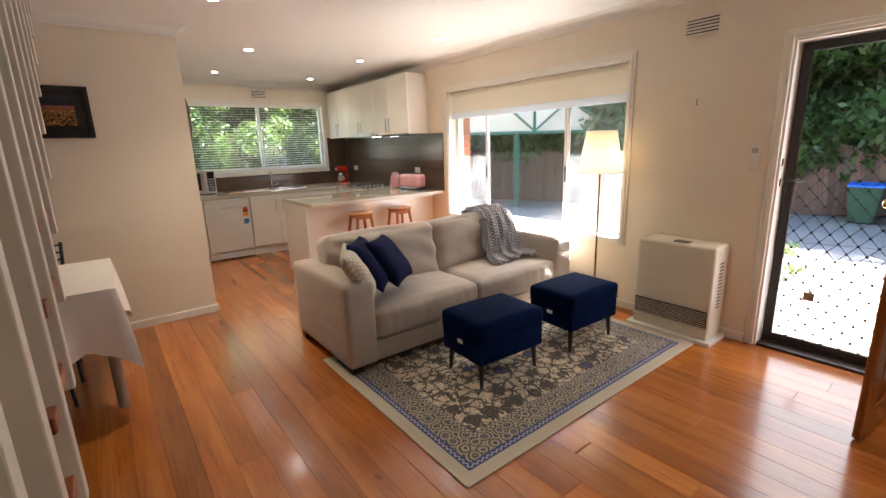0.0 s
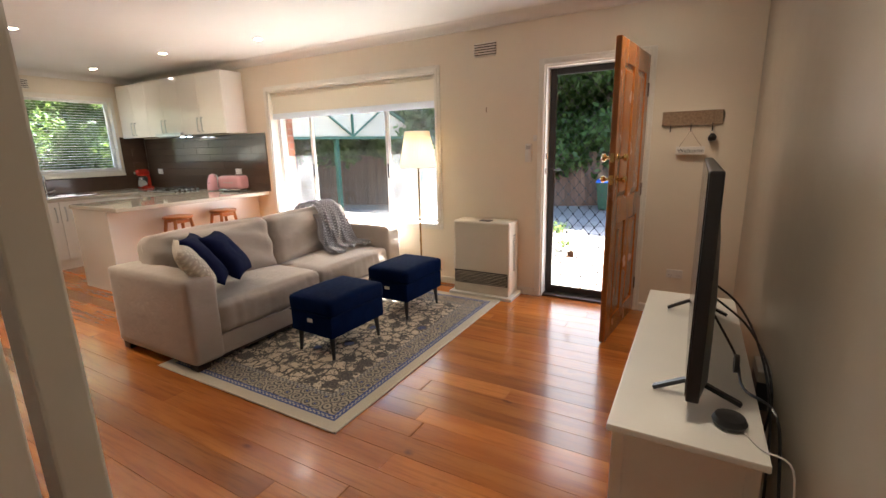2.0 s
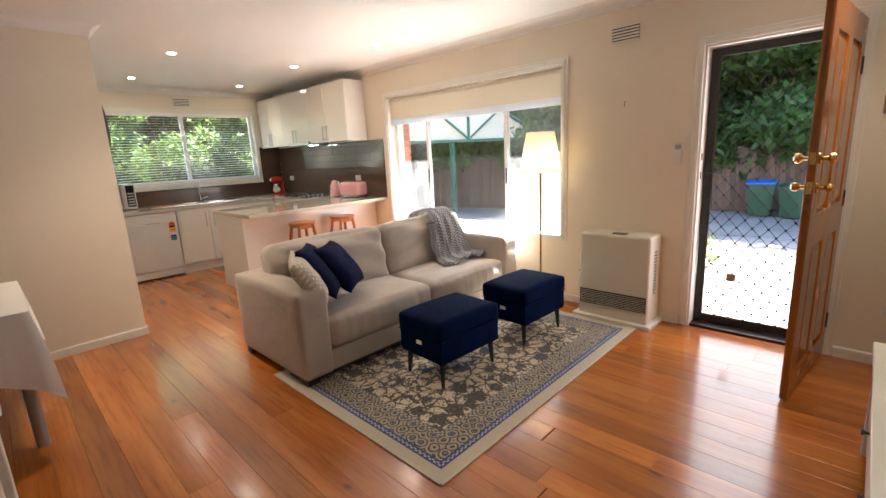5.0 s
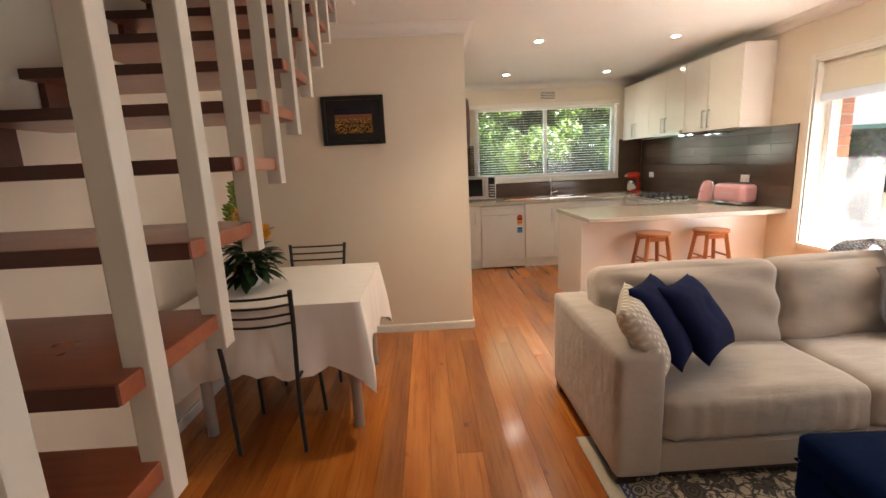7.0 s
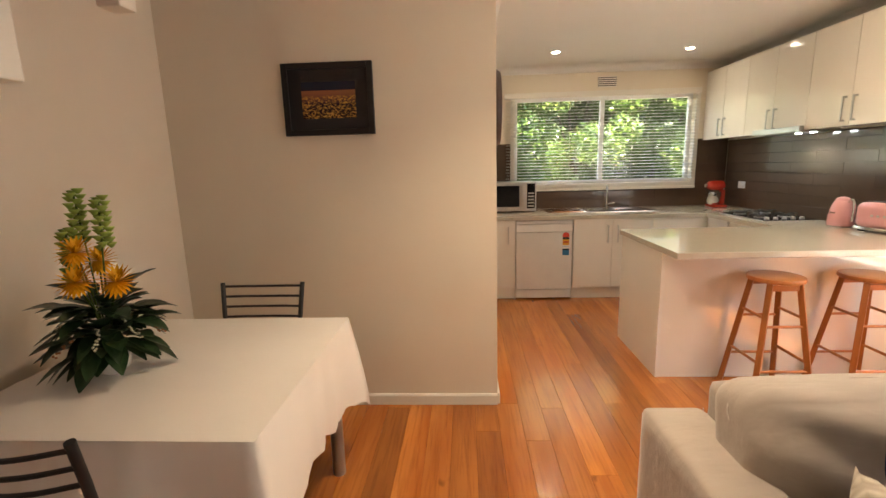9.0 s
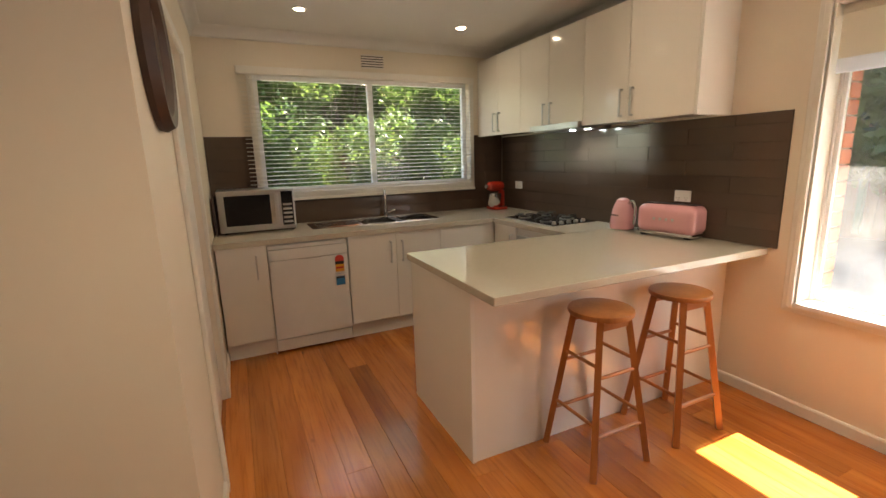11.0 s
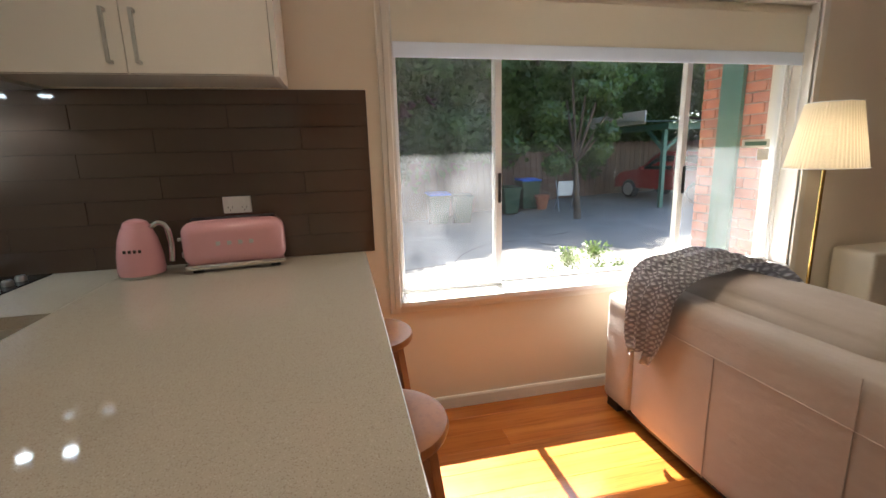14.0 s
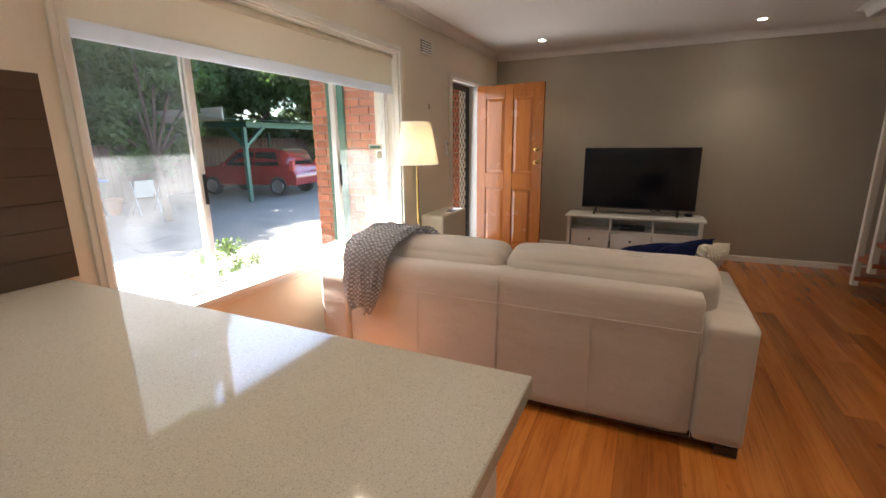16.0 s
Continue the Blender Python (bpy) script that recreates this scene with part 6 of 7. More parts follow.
ts = thing("toaster", "pink retro long-slot toaster with chrome trim", "toaster", (4.36, 6.385, STONE))
bm = soft(0.185, 0.395, 0.186, 0.045, (0.004, 0.004, 0.004), 16)
part("body", moved(bm, Matrix.Translation((0, 0, 0.117))), "pink", ts, smooth="all", local=True)
part("base", boxed(-0.09, 0.09, -0.195, 0.195, 0.012, 0.036, bevel=0.008), "chrome", ts, local=True, smooth=True)
for sy in (-0.15, 0.15):
    part("foot", boxed(-0.07, 0.07, sy - 0.02, sy + 0.02, 0.0, 0.013), "black_plastic", ts, local=True)
part("slot", boxed(-0.022, 0.0, -0.165, 0.165, 0.208, 0.2155), "black_plastic", ts, local=True)
part("slot", boxed(0.02, 0.042, -0.165, 0.165, 0.208, 0.2155), "black_plastic", ts, local=True)
part("lever", boxed(-0.02, 0.02, 0.198, 0.222, 0.13, 0.145, bevel=0.003), "chrome", ts, local=True)
part("knob", moved(lathe(bmesh.new(), [(0.016, 0), (0.016, 0.012), (0.012, 0.016)], 20), pose(0, 0.197, 0.07, rx=-90)), "chrome", ts, local=True, smooth=True)
for i in range(4):
    part("badge_mark", boxed(-0.0985, -0.0945, 0.07 - i * 0.042 - 0.016, 0.07 - i * 0.042, 0.112, 0.128), "silver", ts, local=True)
ts.rotation_euler.z = radians(8)
mxr = thing("stand_mixer", "small red stand mixer with a steel bowl", "mixer", (4.27, 8.43, STONE))
part("base", boxed(4.19, 4.35, 8.33, 8.51, STONE, STONE + 0.03, bevel=0.012, seg=3), "red", mxr, smooth=True)
part("column", boxed(4.305, 4.35, 8.39, 8.45, STONE + 0.03, STONE + 0.20, bevel=0.014), "red", mxr, smooth=True)
bm = soft(0.20, 0.10, 0.09, 0.04, (0.0, 0.0, 0.01), 10)
part("head", moved(bm, Matrix.Translation((4.25, 8.42, STONE + 0.245))), "red", mxr, smooth="all")
part("bowl", lathe(bmesh.new(), [(0.04, 0.03), (0.066, 0.06), (0.076, 0.13), (0.078, 0.175), (0.074, 0.175)], 28, (4.222, 8.40, STONE)), "chrome", mxr, smooth=True)
part("hub", rod(bmesh.new(), (4.15, 8.42, STONE + 0.245), (4.135, 8.42, STONE + 0.245), 0.02), "chrome", mxr)


def stool(x, y, turn, label):
    th = thing("bar_stool", label, "stool", (x, y, 0), "bar stools at the breakfast bar")
    part("seat", lathe(bmesh.new(), [(0.13, 0.0), (0.148, 0.006), (0.152, 0.018), (0.148, 0.03), (0.13, 0.034), (0.05, 0.030)], 40, (0, 0, 0.725)), "stool_wood", th, smooth=True, local=True)
    P = lambda sx, sy, z: (sx * (0.170 - 0.085 * z / 0.725), sy * (0.170 - 0.085 * z / 0.725), z)
    for sx in (-1, 1):
        for sy in (-1, 1):
            part("leg", bar(bmesh.new(), P(sx, sy, 0.0), P(sx, sy, 0.725), 0.030), "stool_wood", th, local=True)
    for zs, pairs in (((0.20, 0.47), (((-1, -1), (1, -1)), ((-1, 1), (1, 1)))), ((0.25, 0.52), (((-1, -1), (-1, 1)), ((1, -1), (1, 1))))):
        for z in zs:
            for a, c in pairs:
                part("rung", rod(bmesh.new(), P(*a, z), P(*c, z), 0.009, seg=10), "stool_wood", th, smooth=True, local=True)
    for sy in (-1, 1):
        part("apron", bar(bmesh.new(), P(-1, sy, 0.70), P(1, sy, 0.70), 0.018, 0.035), "stool_wood", th, local=True)
    th.rotation_euler.z = radians(turn)
    return th


stool(3.25, 5.862, 0, "round wooden bar stool near the end of the breakfast bar")
stool(3.795, 5.862, 0, "round wooden bar stool nearer the window wall")

# ---- outside ----
G = -0.35


def smooth_step(x):
    x = max(0.0, min(1.0, x))
    return x * x * (3 - 2 * x)


def gz(x, y):
    """The court's height: it falls away from the house towards the fence."""
    return -0.17 - 0.43 * smooth_step((x - 7.0) / 7.5) * smooth_step((y + 2.0) / 4.5)


bm = bmesh.new()
gx = [XO] + [5.5 + 0.75 * i for i in range(16)] + [20, 40, 120]
gy = [-90, -30, -12] + [-8 + 0.8 * i for i in range(32)] + [30, 90]
gv = [[bm.verts.new((x, y, gz(x, y))) for y in gy] for x in gx]
for i in range(len(gx) - 1):
    for j in range(len(gy) - 1):
        bm.faces.new((gv[i][j], gv[i + 1][j], gv[i + 1][j + 1], gv[i][j + 1]))
structure("ground", bm, "concrete", "old cracked concrete driveway court", smooth="all")
structure("ground", boxed(-60, XO, YN + 0.2, 90, G - 0.2, -0.17), "concrete", "ground behind the kitchen")
bm = bmesh.new()
for pts in (((5.5, 4.6), (7.4, 4.2), (8.6, 4.35), (10.4, 3.2), (11.2, 1.0)), ((6.2, 6.6), (8.0, 5.6), (8.6, 4.35)), ((9.0, 1.8), (10.0, 2.3), (11.6, 1.7), (12.2, 2.4))):
    c = [Vector((v.x, v.y, gz(v.x, v.y) + 0.001)) for v in curve([Vector((*p, 0)) for p in pts], 10)]
    for a, b2 in zip(c, c[1:]):
        bar(bm, a + Vector((0, 0, 0.0005)), b2 + Vector((0, 0, 0.0005)), 0.018, 0.003)
structure("ground_crack", bm, "subfloor", "thin dark cracks in the concrete")
# out of view; added and sized to keep sun off the floor inside the door
structure("porch_roof", boxed(XO + 0.61, 6.45, 0.6, 2.85, 2.505, 2.56), "gable", "unseen porch roof that keeps the sun off the doorway")
structure("eave", boxed(XO, XO + 0.60, -3, YN + 0.2, 2.5, 2.56), "gable", "pale lined eave")
structure("roof", boxed(-0.6, XO + 0.68, -3, YN + 0.8, 5.35, 5.5), "roof_metal", "dark roof over the house")
structure("fascia", boxed(XO + 0.601, XO + 0.609, 2.86, YN + 0.2, 2.44, 2.66), "green_paint", "green painted fascia board")


def brick_wall(name, x0, x1, y0, y1, z0, z1, faces, label):
    """A mortar core with a brick skin on the faces given: each brick is a part."""
    w = structure(name, boxed(x0 + 0.006, x1 - 0.006, y0 + 0.006, y1 - 0.006, z0, z1), "mortar", label)
    BL, BH, JT = 0.23, 0.076, 0.010
    cache = {}
    for face in faces:
        run_x = face in ("n", "s")
        a0, a1 = (x0, x1) if run_x else (y0, y1)
        z, row = z0, 0
        while z + BH <= z1 + 0.02:
            a = a0 - (BL + JT) / 2 * (row % 2)
            while a < a1 - 0.02:
                lo, hi = max(a, a0), min(a + BL, a1)
                if hi - lo > 0.03:
                    key = (round(hi - lo, 3), run_x)
                    if key not in cache:
                        ln = hi - lo
                        b2 = boxed(0, ln, 0, 0.012, 0, BH, bevel=0.003, seg=1) if run_x else boxed(0, 0.012, 0, ln, 0, BH, bevel=0.003, seg=1)
                        me = bpy.data.meshes.new("brick")
                        b2.to_mesh(me)
                        b2.free()
                        me.materials.append(M["brick"])
                        cache[key] = me
                    ob = new("brick", cache[key])
                    ob.parent = w
                    ob.location = {"n": (lo, y1 - 0.006, z), "s": (lo, y0 - 0.006, z), "e": (x1 - 0.006, lo, z), "w": (x0 - 0.006, lo, z)}[face]
                a += BL + JT
            z += BH + JT
            row += 1
    return w


brick_wall("wall_porch", 4.73, 5.97, 2.49, 2.60, G, 2.5, ("n",), "red brick porch wall beside the window")
brick_wall("wall_entry", 4.73, 7.0, 0.78, 0.90, G, 2.5, ("n",), "red brick entry wall beyond the front door")
brick_wall("wall_reveal", XO + 0.004, XO + 0.11, 5.674, 5.90, G, 2.5, ("s",), "red brick edge beside the window")
dp = thing("downpipe_panel", "green painted metal panel on the brick porch wall", "downpipe", (5.62, 2.62, G))
part("panel", boxed(5.51, 5.73, 2.61, 2.65, G, 2.5, bevel=0.006), "green_paint", dp)
NX = 4.5985
nt = thing("notice", "white and teal paper sticker on the window glass", "notice", (4.6, 3.41, 1.34))
part("sheet", boxed(NX - 0.001, NX, 3.335, 3.54, 1.355, 1.405), "paper", nt)
part("printed_bar", boxed(NX - 0.002, NX - 0.001, 3.36, 3.52, 1.368, 1.392), "roof_metal", nt, "teal printed bar")
part("sheet", boxed(NX - 0.001, NX, 3.335, 3.42, 1.28, 1.345), "paper", nt)



def fence(p0, p1, h, name_label, kind_of=0):
    """A paling fence between two points of the ground."""
    p0, p1 = Vector((*p0, gz(*p0))), Vector((*p1, gz(*p1)))
    d = (p1 - p0)
    ln = d.length
    f = thing("fence", name_label, "fence", p0, "paling fences", "structure")
    f.rotation_euler = (0, -math.atan2(d.z, math.hypot(d.x, d.y)), math.atan2(d.y, d.x))
    r = random.Random(int(ln * 100))
    meshes = []
    for k in range(6):
        hh = h + r.uniform(-0.03, 0.03)
        bm = boxed(-0.001, 0.118, -0.009, 0.009, 0.03, hh, bevel=0.003, seg=1)
        me = bpy.data.meshes.new("paling")
        bm.to_mesh(me)
        bm.free()
        me.materials.append(M["fence"])
        meshes.append(me)
    n = int(ln / 0.112)
    for i in range(n):
        o = new("paling", r.choice(meshes))
        o.parent = f
        o.location = (i * 0.112, 0.019 * (i % 2), r.uniform(-0.02, 0.02))
        o.rotation_euler = (0, radians(r.uniform(-0.6, 0.6)), 0)
    part("plinth_board", boxed(0, ln, -0.02, 0.015, 0.0, 0.12), "fence", f, local=True)
    for z in (0.35, h - 0.3):
        part("rail", boxed(0, ln, 0.02, 0.06, z, z + 0.07) if kind_of else boxed(0, ln, -0.08, -0.03, z, z + 0.07), "fence", f, local=True)
    return f


fence((16.9, -3.0), (15.6, 4.5), 1.76, "long weathered brown paling fence behind the wheelie bins")
fence((15.6, 4.5), (14.8, 8.1), 1.76, "long weathered brown paling fence across the court")
fence((14.8, 8.1), (11.6, 13.8), 1.74, "weathered paling fence behind the gabled carport")
fence((17.05, -3.1), (18.6, -13.5), 1.9, "grey paling fence behind the parked red car")


def bin_thing(x, y, turn, h, lid, label):
    th = thing("wheelie_bin", label, "bin", (x, y, gz(x, y)), "wheelie bins along the fence")
    w = 0.28 * h / 1.0
    bm = bmesh.new()
    lo = [bm.verts.new((sx * w * 0.78, sy * w * 0.85, 0.04)) for sx, sy in ((-1, -1), (1, -1), (1, 1), (-1, 1))]
    hi = [bm.verts.new((sx * w, sy * w * 1.15, h - 0.09)) for sx, sy in ((-1, -1), (1, -1), (1, 1), (-1, 1))]
    for k in range(4):
        bm.faces.new((lo[k], lo[(k + 1) % 4], hi[(k + 1) % 4], hi[k]))
    bm.faces.new(lo)
    bm.faces.new(hi)
    bmesh.ops.bevel(bm, geom=bm.edges[:], offset=0.025, segments=2, affect="EDGES")
    part("tub", bm, "bin_green", th, smooth=True, local=True)
    part("rim", boxed(-w - 0.015, w + 0.015, -w * 1.15 - 0.015, w * 1.15 + 0.015, h - 0.115, h - 0.08, bevel=0.006), "bin_green", th, local=True)
    bm = boxed(-w - 0.02, w + 0.02, -w * 1.2, w * 1.2, h - 0.08, h - 0.03, bevel=0.02, seg=3)
    for v in bm.verts:
        v.co.z += 0.03 * (v.co.x / w) * 0.7
    part("lid", bm, lid, th, "bright blue lid" if lid == "bin_blue" else "", smooth=True, local=True)
    for s in (-1, 1):
        part("wheel", rod(bmesh.new(), (w * 0.7, s * w * 0.75, 0.09), (w * 0.7, s * w * 0.95, 0.09), 0.09, seg=18), "tyre", th, local=True)
    part("handle", rod(bmesh.new(), (w + 0.05, -w * 0.8, h - 0.10), (w + 0.05, w * 0.8, h - 0.10), 0.014), "bin_green", th, local=True)
    th.rotation_euler.z = radians(turn)
    return th


bin_thing(14.90, 3.25, 4, 0.96, "bin_blue", "green wheelie bin with a blue lid before the fence")
bin_thing(14.80, 2.56, -3, 0.88, "bin_green", "all-green wheelie bin before the fence")
bin_thing(15.3, 0.9, 6, 0.90, "bin_green", "dark green wheelie bin by the tree")
bin_thing(15.5, 0.2, 2, 1.0, "bin_blue", "green bin with a blue lid in the shade")

# carports
cp = thing("carport", "flat green steel carport over the red car", "carport", (16.5, -6.5, G))
part("post", boxed(13.85, 13.96, -3.22, -3.11, G, 1.95), "green_paint", cp)
part("post", boxed(19.4, 19.5, -3.6, -3.5, G, 1.95), "green_paint", cp)
part("post", boxed(14.2, 14.31, -9.6, -9.49, G, 1.95), "green_paint", cp)
part("post", boxed(19.4, 19.5, -9.6, -9.5, G, 1.95), "green_paint", cp)
part("beam", boxed(13.7, 20.0, -3.25, -3.10, 1.95, 2.12), "green_paint", cp)
part("beam", boxed(13.82, 13.97, -10.0, -3.25, 1.95, 2.12), "green_paint", cp)
for a, c in (((13.9, -3.17, 1.35), (13.9, -3.95, 1.98)), ((13.9, -3.17, 1.35), (14.7, -3.17, 1.98)), ((19.45, -3.55, 1.35), (18.7, -3.2, 1.98))):
    part("brace", bar(bmesh.new(), a, c, 0.09), "green_paint", cp)
bm = bmesh.new()
nn = 60
top = []
for i in range(nn + 1):
    y = -10.4 + 8.0 * i / nn
    dz = 0.018 * (i % 2)
    top.append([bm.verts.new((13.3, y, 2.14 + dz)), bm.verts.new((20.3, y, 2.62 + dz))])
for a, c in zip(top, top[1:]):
    bm.faces.new((a[0], c[0], c[1], a[1]))
bmesh.ops.solidify(bm, geom=bm.faces[:], thickness=0.01)
part("roof_sheet", bm, "roof_metal", cp, "green ribbed metal roof")
part("gable_panel", boxed(13.9, 20.1, -2.50, -2.46, 2.12, 2.5), "gable", cp, "pale side panel")

cp.location, cp.scale = (15.14, -5.5, -0.17), (0.9, 0.9, 0.9)

gc = thing("gabled_carport", "gabled carport with a pale face and green timber truss", "carport", (10.8, 10.1, gz(10.8, 10.1)))
L0, R0 = Vector((8.0, 11.2, 0)), Vector((13.6, 9.0, 0))
ax = (R0 - L0).normalized()
back = Vector((-ax.y, ax.x, 0))
mid = L0 + (R0 - L0) * 0.55
ZB, ZA = 1.82, 3.25


def strip(points, depth):
    bm = bmesh.new()
    f = [bm.verts.new(p) for p in points]
    face = bm.faces.new(f)
    r = bmesh.ops.extrude_face_region(bm, geom=[face])
    bmesh.ops.translate(bm, vec=back * depth, verts=[v for v in r["geom"] if isinstance(v, bmesh.types.BMVert)])
    return bm


zz = Vector((0, 0, 1))
part("gable_board", strip([L0 + zz * ZB, R0 + zz * ZB, mid + zz * ZA], 0.03), "gable", gc, "pale gable boards")
fo = -back * 0.05
part("beam", bar(bmesh.new(), L0 + fo + zz * (ZB - 0.05), R0 + fo + zz * (ZB - 0.05), 0.14, 0.06), "green_paint", gc)
for s in (L0, R0):
    part("rafter", bar(bmesh.new(), s + fo + zz * ZB, mid + fo + zz * ZA, 0.12, 0.06), "green_paint", gc)
part("truss_post", bar(bmesh.new(), mid + fo + zz * ZB, mid + fo + zz * ZA, 0.07, 0.04), "green_paint", gc)
for s in (-1, 1):
    part("truss_strut", bar(bmesh.new(), mid + fo + zz * ZB, mid + fo + ax * s * 1.0 + zz * (ZB + 0.78), 0.07, 0.04), "green_paint", gc)
for k in (0.02, 0.46, 0.98):
    p = L0 + (R0 - L0) * k
    part("post", bar(bmesh.new(), p + zz * G, p + zz * ZB, 0.11), "green_paint", gc)
    part("post", bar(bmesh.new(), p + back * 4 + zz * G, p + back * 4 + zz * ZB, 0.11), "green_paint", gc)
for s in (L0, R0):
    bm = bmesh.new()
    vs = [bm.verts.new(v) for v in (s + zz * (ZB + 0.06) + fo * 3, mid + zz * (ZA + 0.1) + fo * 3, mid + back * 5 + zz * (ZA + 0.1), s + back * 5 + zz * (ZB + 0.06))]
    bm.faces.new(vs)
    bmesh.ops.solidify(bm, geom=bm.faces[:], thickness=0.02)
    part("roof_sheet", bm, "roof_metal", gc)


# the red car: shaped from a side outline


def car(at, turn):
    th = thing("car", "small red hatchback parked under the carport", "car", (*at, gz(*at)))
    side = [(-1.85, 0.35), (-1.88, 0.62), (-1.80, 0.78), (-1.70, 0.98), (-1.45, 1.36), (-1.10, 1.47), (-0.2, 1.50), (0.35, 1.43), (0.95, 1.02), (1.55, 0.86), (1.85, 0.66), (1.88, 0.35)]
    cs = curve([Vector((x, 0, z)) for x, z in side], 4)
    bm = bmesh.new()
    rows = []
    for w, pull in ((-0.82, 0.0), (-0.80, 0.35), (-0.62, 1.0), (0.62, 1.0), (0.80, 0.35), (0.82, 0.0)):
        row = []
        for p in cs:
            z = p.z
            if abs(w) > 0.7 and z > 0.9:
                z = 0.9 + (z - 0.9) * pull
            row.append(bm.verts.new((p.x * (0.99 if abs(w) > 0.8 else 1), w, z)))
        rows.append(row)
    for a, c in zip(rows, rows[1:]):
        for k in range(len(cs) - 1):
            bm.faces.new((a[k], a[k + 1], c[k + 1], c[k]))
    for row in (rows[0], rows[-1]):
        bm.faces.new(row)
    bm.faces.new([r[0] for r in rows] + [r[-1] for r in reversed(rows)])
    part("body", bm, "car_red", th, smooth=True, local=True)
    for s in (-1, 1):
        for x0, x1, x2, x3 in ((-1.32, -1.12, -0.42, -0.46), (-0.38, -0.36, 0.20, 0.72)):
            bm = bmesh.new()
            v = [bm.verts.new(p) for p in ((x0, s * 0.845, 0.95), (x3, s * 0.845, 0.95), (x2, s * 0.70, 1.37), (x1, s * 0.70, 1.37))]
            bm.faces.new(v)
            bmesh.ops.solidify(bm, geom=bm.faces[:], thickness=0.03)
            part("side_window", bm, "car_glass", th, local=True)
        part("mirror", boxed(0.62, 0.74, min(s * 0.84, s * 0.98), max(s * 0.84, s * 0.98), 0.93, 1.05, bevel=0.03), "car_red", th, local=True)
        part("tail_light", boxed(-1.80, -1.66, min(s * 0.70, s * 0.835), max(s * 0.70, s * 0.835), 0.80, 1.10, bevel=0.02), "label_red", th, local=True)
        for x in (-1.22, 1.22):
            w = part("tyre", lathe(bmesh.new(), [(0.20, -0.09), (0.29, -0.09), (0.305, -0.06), (0.305, 0.06), (0.29, 0.09), (0.20, 0.09)], 28), "tyre", th, smooth=True, local=True)
            w.matrix_local = pose(x, s * 0.76, 0.305, rx=90)
            bm = lathe(bmesh.new(), [(0.205, -0.085), (0.20, -0.095), (0.16, -0.05), (0.05, -0.075), (0.01, -0.08)], 20)
            for k in range(5):
                a = k * 2 * math.pi / 5
                bar(bm, (0.03 * math.cos(a), 0.03 * math.sin(a), -0.088), (0.19 * math.cos(a), 0.19 * math.sin(a), -0.09), 0.045, 0.02)
            rim = part("rim", bm, "silver", th, local=True)
            rim.matrix_local = pose(x, s * 0.78, 0.305, rx=90 * s)
    bm = bmesh.new()
    bm.faces.new([bm.verts.new(p) for p in ((-1.72, -0.6, 0.98), (-1.72, 0.6, 0.98), (-1.44, 0.52, 1.36), (-1.44, -0.52, 1.36))])
    bmesh.ops.solidify(bm, geom=bm.faces[:], thickness=0.02)
    part("rear_window", bm, "car_glass", th, local=True)
    th.rotation_euler.z = radians(turn)
    return th


car((14.45, -4.45), 11)


# ---- trees ----


def leaf_cloud(r, centres, count, size):
    """Leaves as small bent quads, gathered in clumps: centres are (x, y, z, radius)."""
    vs, fs = [], []
    wts = np.array([c[3] ** 2 for c in centres])
    idx = r.choice(len(centres), size=count, p=wts / wts.sum())
    d = r.normal(size=(count, 3))
    d /= np.linalg.norm(d, axis=1)[:, None]
    rad = r.uniform(0.25, 1.0, count) ** 0.45
    c = np.array([q[:3] for q in centres])[idx]
    rr = np.array([q[3] for q in centres])[idx]
    p = c + d * (rr * rad)[:, None] * np.array([1, 1, 0.8]) + r.normal(size=(count, 3)) * 0.03
    a = r.normal(size=(count, 3))
    a[:, 2] -= 0.4
    a /= np.linalg.norm(a, axis=1)[:, None]
    b = np.cross(a, d)
    b /= np.linalg.norm(b, axis=1)[:, None] + 1e-6
    s = size * r.uniform(0.6, 1.3, count)
    v = np.stack([p - a * s[:, None], p + b * (s * 0.42)[:, None], p + a * s[:, None], p - b * (s * 0.42)[:, None]], 1).reshape(-1, 3)
    f = np.arange(count * 4).reshape(-1, 4)
    return v.tolist(), f.tolist()


def tree_mesh(name, seed, height, width, base, count, size, material, clumps=26):
    r = np.random.default_rng(seed)
    cs = []
    for i in range(clumps):
        z = base + (height - base) * r.uniform(0, 1)
        k = 1 - 0.55 * abs((z - base) / (height - base) * 2 - 0.9) ** 1.6
        a, q = r.uniform(0, 6.283), width * k * r.uniform(0.2, 1) ** 0.6
        cs.append((q * math.cos(a), q * math.sin(a), z, r.uniform(0.35, 0.75) * width * 0.42))
    v, f = leaf_cloud(r, cs, count, size)
    me = bpy.data.meshes.new(name)
    me.from_pydata(v, [], f)
    me.materials.append(M[material])
    return me, cs


def tree(x, y, me, cs, label, trunk_h, turn=0, scale=1.0, trunk_r=0.14):
    th = thing("tree", label, "tree", (x, y, gz(x, y) if x > XO else -0.17), "trees round the court")
    cr = new("crown", me)
    cr.parent = th
    tagged(cr, kind="stuff")
    part("trunk", rod(bmesh.new(), (0, 0, 0), (0.1, 0.05, trunk_h), trunk_r, trunk_r * 0.55, 10), "bark", th, smooth=True, local=True)
    for c in cs[:7]:
        part("limb", rod(bmesh.new(), (0.08, 0.04, trunk_h * 0.85), (c[0] * 0.8, c[1] * 0.8, c[2]), trunk_r * 0.45, 0.02, 8), "bark", th, smooth=True, local=True)
    th.rotation_euler.z = radians(turn)
    th.scale = (scale,) * 3
    return th


